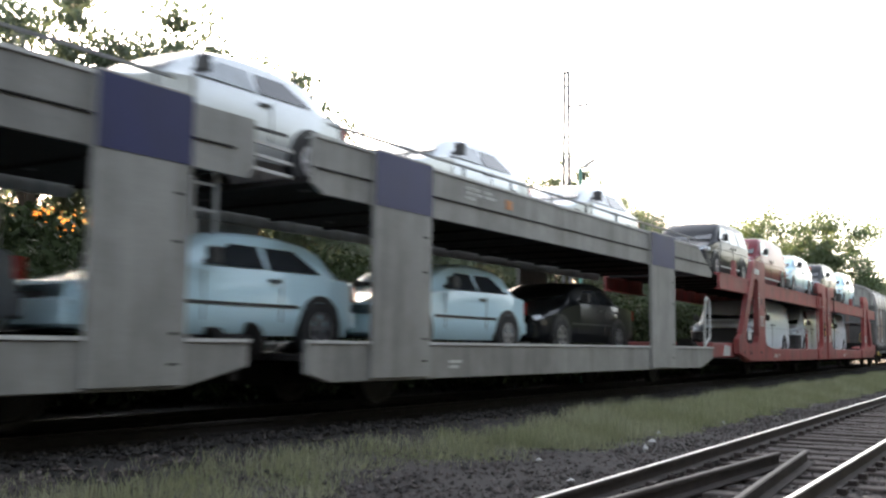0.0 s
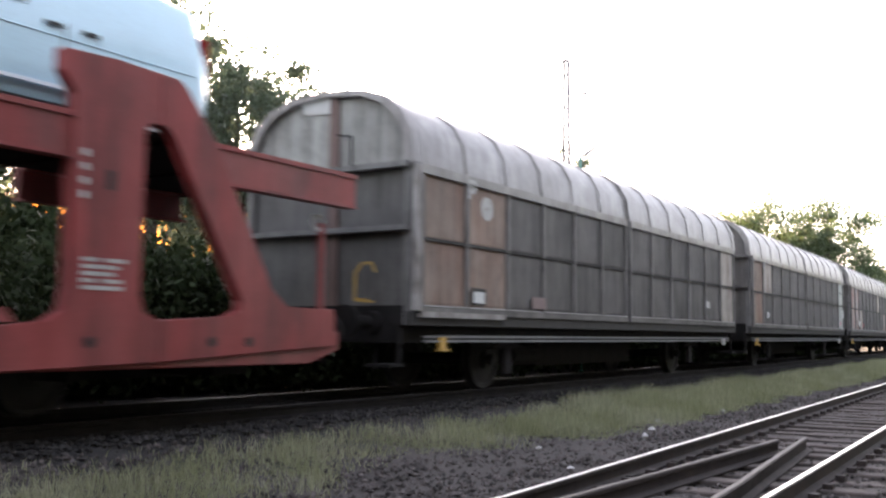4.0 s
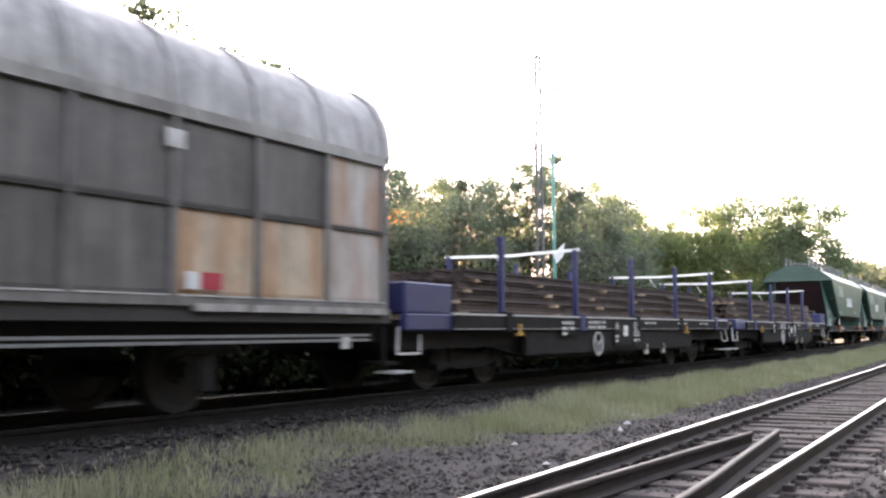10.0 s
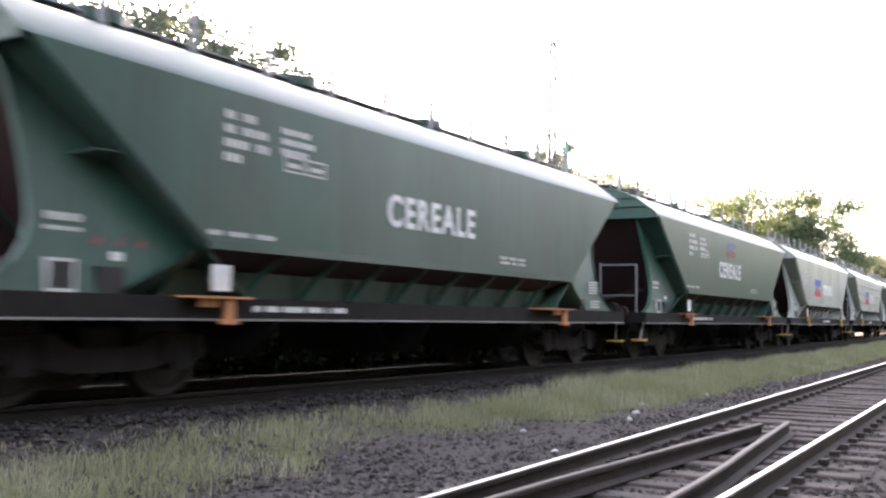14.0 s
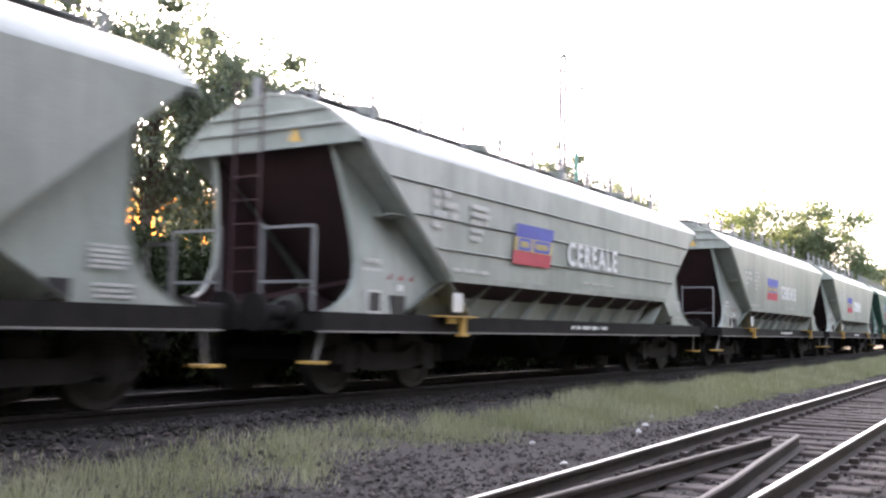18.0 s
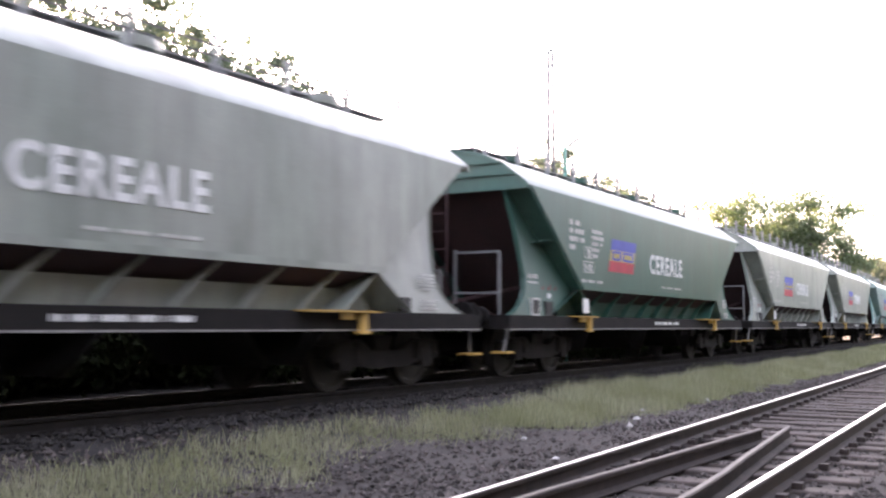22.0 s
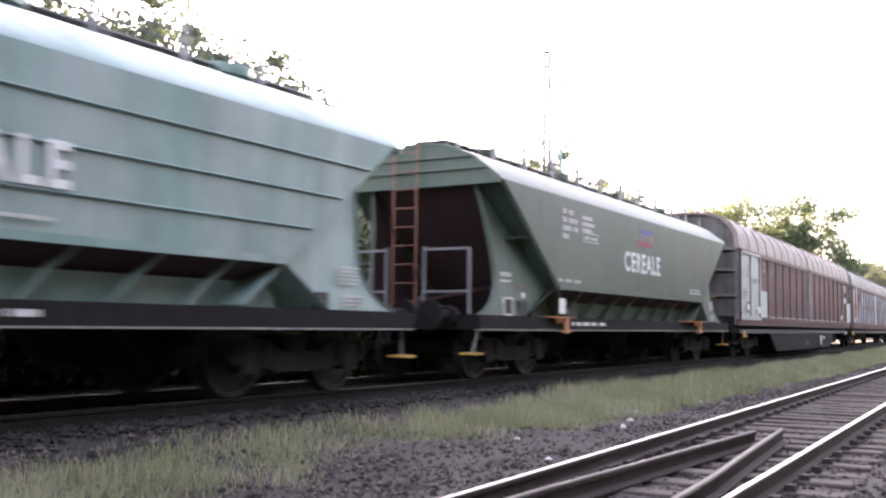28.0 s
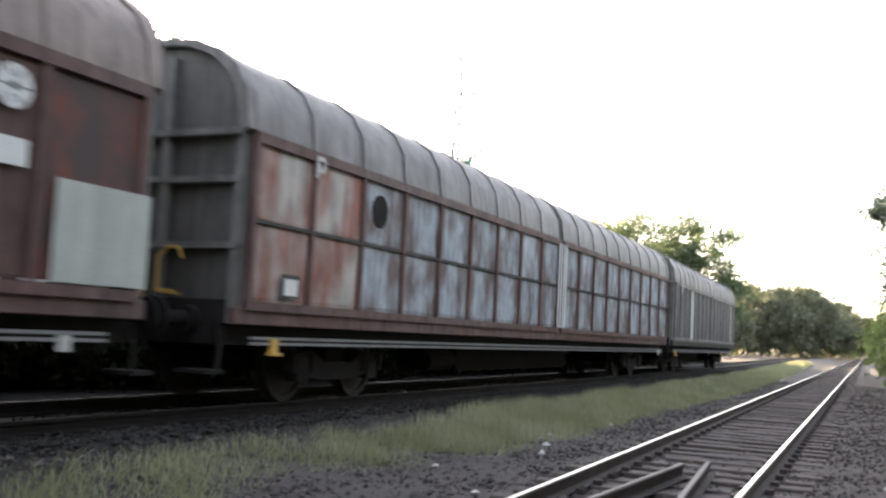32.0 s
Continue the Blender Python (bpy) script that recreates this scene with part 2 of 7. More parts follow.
    M["grey_roof"] = material("weathered_roof_sheet", (0.3, 0.285, 0.27), 0.42, other=(0.22, 0.2, 0.19), amount=0.8, size=1.1, bump=0.1, dirt=(0.16, 0.145, 0.13), dirt_amount=0.5, runs=0.30)
    M["dark_roof"] = material("grimy_roof_sheet", (0.24, 0.23, 0.215), 0.45, other=(0.15, 0.142, 0.134), amount=0.9, size=1.4, bump=0.12, dirt=(0.33, 0.32, 0.3), dirt_amount=0.5, runs=0.40)
    M["pale_panel"] = material("pale_primer_panel", (0.42, 0.38, 0.33), 0.7, other=(0.3, 0.24, 0.19), amount=0.8, size=2.2, streak=0.3, bump=0.1, vary=0.08, runs=0.30)
    M["rust_panel"] = material("rust_streaked_panel", (0.42, 0.39, 0.355), 0.7, other=(0.24, 0.085, 0.06), amount=0.95, size=2.0, streak=0.5, bump=0.15, vary=0.06, runs=0.3, edge=0.17)
    M["tan_panel"] = material("tan_panel", (0.47, 0.39, 0.29), 0.7, other=(0.4, 0.235, 0.125), amount=0.9, size=2.0, streak=0.4, bump=0.1, runs=0.25, edge=0.12)
    M["beige_panel"] = material("beige_rust_edged_panel", (0.44, 0.425, 0.395), 0.7, other=(0.36, 0.24, 0.17), amount=0.9, size=2.0, streak=0.4, bump=0.1, runs=0.2, edge=0.1)
    M["rusty_maroon"] = material("blotched_rust_panel", (0.07, 0.05, 0.047), 0.75, other=(0.17, 0.055, 0.04), amount=0.95, size=3.0, streak=0.8, bump=0.15)
    M["rust_orange"] = material("rusty_orange_ladder", (0.26, 0.12, 0.075), 0.7, other=(0.16, 0.07, 0.05), size=6, bump=0.08)
    M["maroon"] = material("faded_maroon_paint", (0.122, 0.066, 0.058), 0.6, other=(0.08, 0.048, 0.043), amount=0.8, size=1.3, streak=0.3, bump=0.1, spec=0.3, dirt=(0.115, 0.08, 0.077), dirt_amount=0.7, runs=0.40)
    M["maroon_roof"] = material("faded_maroon_roof", (0.205, 0.163, 0.142), 0.6, other=(0.14, 0.113, 0.1), size=1.3, bump=0.1, runs=0.35)
    M["blue_panel"] = material("chalky_pale_blue_panel", (0.33, 0.37, 0.41), 0.6, other=(0.11, 0.075, 0.068), amount=0.95, size=2.6, streak=0.6, bump=0.12, vary=0.1, runs=0.35, edge=0.17)
    M["sooty"] = material("sooty_steel_strip", (0.03, 0.028, 0.026), 0.7, other=(0.05, 0.046, 0.042), size=4, bump=0.1)
    M["dusty_pink"] = material("dusty_faded_badge", (0.27, 0.2, 0.185), 0.7, other=(0.19, 0.13, 0.12), size=8, bump=0.05)
    M["rail_dark"] = material("dark_rail_head", (0.028, 0.023, 0.021), 0.6, metal=0.2, other=(0.045, 0.038, 0.035), size=3, bump=0.1)
    M["stencil"] = material("greenish_white_panel_paint", (0.43, 0.45, 0.41), 0.65, other=(0.37, 0.385, 0.35), size=1.5, streak=0.3, bump=0.08, runs=0.12)
    M["chipped"] = material("chipped_pale_post_paint", (0.36, 0.34, 0.32), 0.65, other=(0.14, 0.12, 0.105), amount=0.95, size=6, streak=0.5, bump=0.15)
    M["rusty_post"] = material("rusty_brown_post", (0.16, 0.105, 0.09), 0.75, other=(0.1, 0.065, 0.055), size=4, streak=0.4, bump=0.15)
    M["pale_grey"] = material("pale_grey_paint", (0.52, 0.52, 0.5), 0.6, other=(0.42, 0.41, 0.4), size=2, streak=0.3, bump=0.1, runs=0.12)
    M["soot_roof"] = material("sooty_roof_sheet", (0.13, 0.122, 0.116), 0.55, other=(0.08, 0.074, 0.07), amount=0.9, size=1.4, bump=0.12, dirt=(0.19, 0.18, 0.17), dirt_amount=0.4, runs=0.35)
    M["hop_grey"] = material("hopper_grey_paint", (0.25, 0.28, 0.245), 0.4, other=(0.18, 0.2, 0.178), amount=0.8, size=1.5, streak=0.3, bump=0.06, vary=0.08, dirt=(0.38, 0.385, 0.35), dirt_amount=0.5, runs=0.12)
    M["hop_green"] = material("hopper_green_paint", (0.03, 0.1, 0.078), 0.42, other=(0.035, 0.075, 0.06), amount=0.8, size=0.9, streak=0.2, bump=0.06, dirt=(0.09, 0.14, 0.115), dirt_amount=0.4, runs=0.1)
    M["hop_dark"] = material("hopper_dark_green_paint", (0.026, 0.076, 0.057), 0.42, other=(0.03, 0.055, 0.044), amount=0.8, size=0.9, streak=0.2, bump=0.06, dirt=(0.075, 0.105, 0.088), dirt_amount=0.45, runs=0.12)
    M["hop_olive"] = material("hopper_faded_green_paint", (0.06, 0.095, 0.068), 0.5, other=(0.048, 0.068, 0.052), amount=0.8, size=0.9, streak=0.2, bump=0.06, dirt=(0.12, 0.14, 0.115), dirt_amount=0.45, runs=0.12)
    M["hop_teal"] = material("hopper_blue_green_paint", (0.18, 0.29, 0.265), 0.45, other=(0.13, 0.2, 0.185), amount=0.8, size=1.5, streak=0.3, bump=0.06, dirt=(0.36, 0.4, 0.38), dirt_amount=0.5, runs=0.1)
    # maroon darkened to carry the shade below the rim and inside the ends
    M["hop_shade"] = material("shaded_hopper_maroon", (0.065, 0.032, 0.034), 0.8, other=(0.045, 0.03, 0.03), size=2, bump=0.2)
    M["red"] = material("carrier_red_paint", (0.28, 0.046, 0.043), 0.5, other=(0.15, 0.036, 0.034), amount=0.9, size=2.2, streak=0.35, bump=0.1, dirt=(0.25, 0.1, 0.09), dirt_amount=0.4, runs=0.2)
    M["grey"] = material("carrier_grey_paint", (0.26, 0.255, 0.24), 0.55, other=(0.17, 0.165, 0.155), amount=0.8, size=1.2, streak=0.3, bump=0.08, dirt=(0.17, 0.16, 0.15), dirt_amount=0.5, runs=0.2)
    M["blue"] = material("blue_paint", (0.018, 0.022, 0.095), 0.5, other=(0.016, 0.019, 0.06), size=2, bump=0.06)
    M["flag_blue"] = material("flag_blue", (0.06, 0.08, 0.4), 0.55, bump=0.03)
    M["flag_yellow"] = material("flag_yellow", (0.48, 0.38, 0.12), 0.55, bump=0.03)
    M["flag_red"] = material("flag_red", (0.45, 0.03, 0.055), 0.55, bump=0.03)
    M["dull_blue"] = material("worn_emblem_blue", (0.07, 0.09, 0.26), 0.6, other=(0.06, 0.09, 0.12), amount=0.9, size=5, bump=0.03)
    M["dull_yellow"] = material("worn_emblem_yellow", (0.34, 0.27, 0.12), 0.6, other=(0.12, 0.13, 0.08), amount=0.9, size=5, bump=0.03)
    M["dull_red"] = material("worn_emblem_red", (0.25, 0.045, 0.06), 0.6, other=(0.12, 0.06, 0.055), amount=0.9, size=5, bump=0.03)
    M["white"] = material("white_marking", (0.72, 0.73, 0.71), 0.6, other=(0.5, 0.5, 0.48), amount=0.6, size=5, bump=0.02)
    M["faint"] = material("faint_worn_marking", (0.56, 0.56, 0.53), 0.65, other=(0.4, 0.4, 0.37), amount=0.9, size=9, bump=0.02)
    M["yellow"] = material("yellow_fitting", (0.55, 0.34, 0.08), 0.55, bump=0.05)
    M["orange"] = material("faded_orange_fitting", (0.55, 0.24, 0.1), 0.6, bump=0.05)
    M["black"] = material("black_plastic", (0.018, 0.018, 0.02), 0.5, bump=0.03)
    M["cargo"] = material("rusty_steel_section", (0.068, 0.045, 0.037), 0.8, other=(0.036, 0.027, 0.024), amount=0.8, size=3, bump=0.25, vary=0.25, runs=0.40)
    M["wood"] = material("pale_timber", (0.38, 0.29, 0.19), 0.8, other=(0.27, 0.2, 0.13), size=8, bump=0.2, vary=0.15)
    M["strap"] = material("bright_steel_bar", (0.75, 0.76, 0.78), 0.3, metal=0.9, bump=0.02)
    M["teal"] = material("teal_pole_paint", (0.12, 0.3, 0.25), 0.55, other=(0.1, 0.2, 0.17), bump=0.05)
    M["steel"] = material("galvanised_steel", (0.23, 0.235, 0.238), 0.55, metal=0.3, bump=0.1)
    M["mast_steel"] = material("weathered_mast_steel", (0.1, 0.1, 0.1), 0.6, metal=0.2, bump=0.1)
    M["tyre"] = material("tyre_rubber", (0.022, 0.022, 0.023), 0.85, bump=0.2)
    M["rim"] = material("alloy_rim", (0.36, 0.36, 0.38), 0.4, metal=0.9, bump=0)
    M["lamp"] = material("headlamp_lens", (0.6, 0.65, 0.72), 0.08, bump=0, spec=0.9)
    M["tail"] = material("red_tail_lamp", (0.22, 0.01, 0.012), 0.15, bump=0)
    g = material("dark_car_glass", (0.03, 0.035, 0.04), 0.04, bump=0, spec=0.8)
    M["glass"] = g
    # opaque pale grey-blue: the sky's brightness in the panes is base colour
    M["pale_glass"] = material("sky_painted_side_glass", (0.25, 0.28, 0.3), 0.05, bump=0, spec=0.9)
    for key, c in (("car_white", (0.79, 0.84, 0.88)), ("car_silver", (0.6, 0.63, 0.64)), ("car_black", (0.008, 0.009, 0.011)), ("car_red", (0.13, 0.004, 0.012)), ("car_dark", (0.1, 0.11, 0.12)), ("car_blue", (0.58, 0.8, 0.89))):
        M[key] = material(key + "_lacquer", c, 0.4, other=[v * 0.93 for v in c], size=2, bump=0, spec=0.08)
        M[key].node_tree.nodes["Principled BSDF"].inputs["Metallic"].default_value = 0.55 if key == "car_silver" else 0.0
        M[key].node_tree.nodes["Principled BSDF"].inputs["Coat Weight"].default_value = 0.5 if key in ("car_red", "car_black") else 1.0
        M[key].node_tree.nodes["Principled BSDF"].inputs["Coat Roughness"].default_value = 0.03
setup_materials()

# ---- mesh helpers ----
def box(bm, x0, x1, y0, y1, z0, z1):
    v = [bm.verts.new((x, y, z)) for z in (z0, z1) for y in (y0, y1) for x in (x0, x1)]
    for f in ((0, 2, 3, 1), (4, 5, 7, 6), (0, 1, 5, 4), (2, 6, 7, 3), (0, 4, 6, 2), (1, 3, 7, 5)):
        bm.faces.new([v[i] for i in f])
    return v


def beam(bm, a, b, w, h=None):
    """A bar of rectangular section from a to b."""
    a, b, h = Vector(a), Vector(b), h or w
    d = (b - a).normalized()
    side = d.cross(Vector((0, 0, 1)))
    side = side.normalized() if side.length > 1e-4 else Vector((1, 0, 0))
    up = side.cross(d)
    v = [bm.verts.new(p + side * sx * w / 2 + up * sz * h / 2) for p in (a, b) for sz in (-1, 1) for sx in (-1, 1)]
    for f in ((0, 2, 3, 1), (4, 5, 7, 6), (0, 1, 5, 4), (2, 6, 7, 3), (0, 4, 6, 2), (1, 3, 7, 5)):
        bm.faces.new([v[i] for i in f])


def plate(bm, pts, thick, axis):
    """A flat polygon of that thickness: points in 3D, pushed along axis by thick."""
    n = Vector(axis) * thick
    a = [bm.verts.new(Vector(p)) for p in pts]
    b = [bm.verts.new(Vector(p) + n) for p in pts]
    bm.faces.new(a)
    bm.faces.new(b[::-1])
    for i in range(len(pts)):
        j = (i + 1) % len(pts)
        bm.faces.new((a[j], a[i], b[i], b[j]))


def disc(bm, c, r, half, axis="x", seg=20, inner=0.0):
    """A short cylinder (a ring when inner is given) across the axis x, y or z."""
    def at(k, rad, off):
        p = [rad * math.cos(2 * math.pi * k / seg), rad * math.sin(2 * math.pi * k / seg)]
        q = {"x": (off, p[0], p[1]), "y": (p[0], off, p[1]), "z": (p[0], p[1], off)}[axis]
        return bm.verts.new((c[0] + q[0], c[1] + q[1], c[2] + q[2]))
    rows = [(r, -half), (r, half)]
    if inner:
        rows += [(inner, half), (inner, -half)]
    rings = [[at(k, rad, off) for k in range(seg)] for rad, off in rows]
    n = len(rings)
    for i in range(n if inner else 1):
        a, b = rings[i], rings[(i + 1) % n]
        for k in range(seg):
            j = (k + 1) % seg
            bm.faces.new((a[k], a[j], b[j], b[k]))
    if not inner:
        bm.faces.new(rings[0][::-1])
        bm.faces.new(rings[1])


def sweep(bm, profile, stations, closed=True, cap=True):
    """A profile of (x, z) swept along stations of (y, scale x, shift x, shift z)."""
    rings = [[bm.verts.new((px * sx + ox, y, pz + oz)) for px, pz in profile] for y, sx, ox, oz in stations]
    n = len(profile)
    for a, b in zip(rings, rings[1:]):
        for k in range(n if closed else n - 1):
            j = (k + 1) % n
            bm.faces.new((a[k], a[j], b[j], b[k]))
    if cap and closed:
        bm.faces.new(rings[0])
        bm.faces.new(rings[-1][::-1])


def mesh_of(bm, name, material_used, smooth=False, bevel=0.0):
    if bevel:
        bmesh.ops.bevel(bm, geom=[e for e in bm.edges], offset=bevel, segments=1, affect="EDGES", clamp_overlap=True)
    bmesh.ops.recalc_face_normals(bm, faces=bm.faces)
    me = bpy.data.meshes.new(name)
    bm.to_mesh(me)
    bm.free()
    me.materials.append(material_used)
    if smooth:
        me.polygons.foreach_set("use_smooth", [True] * len(me.polygons))
        me.set_sharp_from_angle(angle=radians(35))
    return me


def part(name, bm, mat, parent, label="", smooth=False, bevel=0.0):
    ob = new(name, mesh_of(bm, name, M[mat], smooth, bevel))
    ob.parent = parent
    return tagged(ob, label)


def share(name, me, parent, m=None):
    ob = new(name, me)
    ob.parent = parent
    if m is not None:
        ob.matrix_basis = m
    return ob


def thing(name, label, category, group=""):
    return tagged(new(name), label, category, group)


def lettering(text, height, depth=0.004):
    """A mesh of plain capitals that reads along +y on a face towards +x, its lower front corner at the origin."""
    cu = bpy.data.curves.new("lettering", "FONT")
    cu.body, cu.size, cu.extrude = text, height / 0.72, depth
    cu.offset, cu.space_character = 0.014, 1.2
    ob = bpy.data.objects.new("lettering", cu)
    scene.collection.objects.link(ob)
    bpy.context.view_layer.update()
    me = bpy.data.meshes.new_from_object(ob.evaluated_get(bpy.context.evaluated_depsgraph_get()))
    bpy.data.objects.remove(ob)
    co = np.empty(len(me.vertices) * 3)
    me.vertices.foreach_get("co", co)
    co = co.reshape(-1, 3)
    out = np.stack([co[:, 2] + depth, co[:, 0], co[:, 1]], 1)
    me.vertices.foreach_set("co", out.ravel())
    me.update()
    return me

# ---- the train's line and its movement ----
RAIL_Z = 0.2525                        # the train's rail heads above those of the near track
GONE = [0.0, 20.61, 41.49, 62.56, 83.77, 105.0, 125.89, 146.4, 166.91, 187.56, 208.23, 228.83, 249.48, 270.28, 291.21, 312.28, 333.59]   # metres gone, every 2 s


def gone(t):
    i = min(int(t // 2), 15)
    a, b = GONE[i], GONE[i + 1]
    w = (t - 2 * i) / 2
    va = (GONE[i + 1] - GONE[i - 1]) / 2 if i > 0 else b - a
    vb = (GONE[i + 2] - GONE[i]) / 2 if i < 15 else b - a
    return (2 * w**3 - 3 * w**2 + 1) * a + (w**3 - 2 * w**2 + w) * va + (3 * w**2 - 2 * w**3) * b + (w**3 - w**2) * vb


def line(s, off=0.0):
    """The middle of the train's track s metres ahead of the eye (x, y), off metres towards the near track."""
    e = min(max(0.0, s - 7.84), 47.0)
    f = max(0.0, s - 54.84)
    th = 0.0256 - 0.0009 * e
    x = -8.4291 + 0.0256 * s - 0.00045 * e * e - 0.0009 * 47.0 * f
    return Vector((x + off * math.cos(th), s - off * math.sin(th), 0))


def on_line(s, a, b, off=0.0, up=0.0):
    """The pose of a thing whose local origin is s metres along, guided at a and b metres behind it."""
    p, q = line(s + a), line(s + b)
    d = (q - p).normalized()
    o = p - d * a
    return Matrix.Translation((o.x, o.y, RAIL_Z + up)) @ pose(0, 0, 0, 0, 0, -math.degrees(math.atan2(d.x, d.y))) @ Matrix.Translation((off, 0, 0))


KEY_TIMES = [0, 0.1, 0.2, 0.5] + list(range(1, 32)) + [31.5, 31.8, 31.9, 32]
MOVERS = []                            # thing, place at the start, guide points, aside, height


def rides(ob, q, a, b, off=0.0, up=0.0):
    MOVERS.append((ob, q, a, b, off, up))
    return ob


def motions():
    for ob, q, a, b, off, up in MOVERS:
        walk(ob, [(t, on_line(q - gone(t), a, b, off, up)) for t in KEY_TIMES])

# ---- ground, tracks, line-side ----
def ground_z(x, y=0.0):
    xs = (-400, -60, -16, -11.2, -10.2, -6.9, -6.3, -4.6, -3.9, -0.6, 0.6, 3.0, 6.0, 60, 400)
    zs = (0.2, 0.2, 0.0, -0.02, 0.09, 0.09, -0.04, -0.2, -0.19, -0.19, -0.26, -0.15, 0.15, 0.5, 0.5)
    return float(np.interp(x, xs, zs))


def build_ground():
    xs = sorted({-1500, -400, -120, -60, -30, -20, 6, 10, 20, 60, 200, 1500} | set(np.round(np.arange(-16, 4.01, 0.4), 2)))
    ys = sorted({-1500, -300, -60, -20, -5, 60, 75, 100, 150, 250, 500, 1000, 3000} | set(np.round(np.arange(0, 50.1, 0.5), 2)))
    rng = np.random.default_rng(3)
    verts, faces = [], []
    for y in ys:
        for x in xs:
            near = -16 < x < 4 and 0 < y < 50
            verts.append((x, y, ground_z(x) + (rng.uniform(-0.025, 0.025) if near else 0)))
    nx = len(xs)
    for j in range(len(ys) - 1):
        for i in range(nx - 1):
            a = j * nx + i
            faces.append((a, a + 1, a + 1 + nx, a + nx))
    me = bpy.data.meshes.new("ground")
    me.from_pydata(verts, [], faces)
    me.materials.append(M["soil"])
    me.materials.append(M["dark_soil"])
    # a band along the train's line gets the soil with painted shade
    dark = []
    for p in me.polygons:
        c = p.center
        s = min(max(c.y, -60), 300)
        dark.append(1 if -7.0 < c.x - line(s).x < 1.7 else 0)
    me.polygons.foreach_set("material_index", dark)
    me.polygons.foreach_set("use_smooth", [True] * len(me.polygons))
    tagged(new("ground", me), "dark gravelly railway ground with sparse soil", "ground", kind="structure")


def scatter_stones(name, label, places, sizes, mat, seed):
    """Many small broken stones in one mesh."""
    rng = np.random.default_rng(seed)
    base = np.array([(1, 0, 0), (-1, 0, 0), (0, 1, 0), (0, -1, 0), (0, 0, 1), (0, 0, -1)], float)
    tri = np.array([(0, 2, 4), (2, 1, 4), (1, 3, 4), (3, 0, 4), (2, 0, 5), (1, 2, 5), (3, 1, 5), (0, 3, 5)])
    n = len(places)
    v = base[None] * rng.uniform(0.55, 1.25, (n, 6, 1)) + rng.uniform(-0.25, 0.25, (n, 6, 3))
    ang = rng.uniform(0, 2 * math.pi, n)
    c, s = np.cos(ang)[:, None], np.sin(ang)[:, None]
    v = np.stack([v[..., 0] * c - v[..., 1] * s, v[..., 0] * s + v[..., 1] * c, v[..., 2] * 0.7], -1)
    v = v * np.asarray(sizes)[:, None, None] + np.asarray(places)[:, None, :]
    f = tri[None] + (np.arange(n) * 6)[:, None, None]
    me = bpy.data.meshes.new(name)
    me.from_pydata(v.reshape(-1, 3).tolist(), [], f.reshape(-1, 3).tolist())
    me.materials.append(M[mat])
    return tagged(new(name, me), label, "gravel", kind="stuff")


def build_ballast():
    rng = np.random.default_rng(5)
    pts, sz = [], []
    while len(pts) < 62000:
        y = 3.5 + 44 * rng.random() ** 1.9 if rng.random() < 0.85 else rng.uniform(-8, 3.5)
        x = rng.uniform(-6.8, 1.2)
        if -3.0 < x < -1.65 and abs((y / 0.6) % 1 - 0.5) > 0.3 and rng.random() < 0.8:
            continue
        if grass_share(x, y) > rng.random() * 1.6:
            continue
        pts.append((x, y, ground_z(x) + rng.uniform(-0.01, 0.025)))
        sz.append(0.011 + 0.03 * rng.random() ** 1.7)
    scatter_stones("ballast", "grey-brown crushed stone ballast between the tracks", pts, sz, "stone", 6)
    # stones below the train, their shade painted into the colour
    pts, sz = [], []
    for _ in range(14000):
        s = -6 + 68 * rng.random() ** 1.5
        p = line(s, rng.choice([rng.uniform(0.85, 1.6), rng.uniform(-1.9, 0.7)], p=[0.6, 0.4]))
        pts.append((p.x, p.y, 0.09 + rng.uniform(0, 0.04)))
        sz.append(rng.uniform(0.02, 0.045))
    scatter_stones("ballast", "crushed stone ballast under the train, darkened for the shade there", pts, sz, "shaded_stone", 8)
    pale = [(-4.76, 14.05), (-4.55, 16.8), (-4.72, 9.93), (-4.2, 11.9), (-4.45, 12.9), (-3.75, 8.6), (-4.9, 18.6), (-0.4, 11.8), (-0.9, 9.4)]
    scatter_stones("pale_stones", "scattered pale broken stones by the track", [(x, y, ground_z(x) + 0.03) for x, y in pale], [0.05] * len(pale), "pale_stone", 9)


EDGE_Y = (3.0, 5.0, 6.1, 7.5, 8.7, 9.7, 10.7, 12.5, 19.5, 31.3, 60.0, 120.0)
EDGE_X = (-4.6, -4.86, -5.09, -5.32, -5.44, -4.95, -5.0, -4.6, -4.65, -4.3, -4.8, -6.3)


def grass_share(x, y):
    """How grassy the strip between the tracks is, 0 to 1: full along its near edge, thin towards the train."""
    near = float(np.interp(y, EDGE_Y, EDGE_X)) + 0.12 * math.sin(y * 2.3) + 0.1 * math.sin(y * 5.1 + 1)
    far = line(y, 1.5).x
    if not far < x < near + 0.25:
        return 0.0
    edge = min(1.0, (near + 0.25 - x) / 0.4)
    thin = min(1.0, max(0.12, 1.0 - (near - x - 0.9) / 1.0)) if y < 14 else 1.0
    return edge * thin * min(1.0, (x - far) / 0.5)


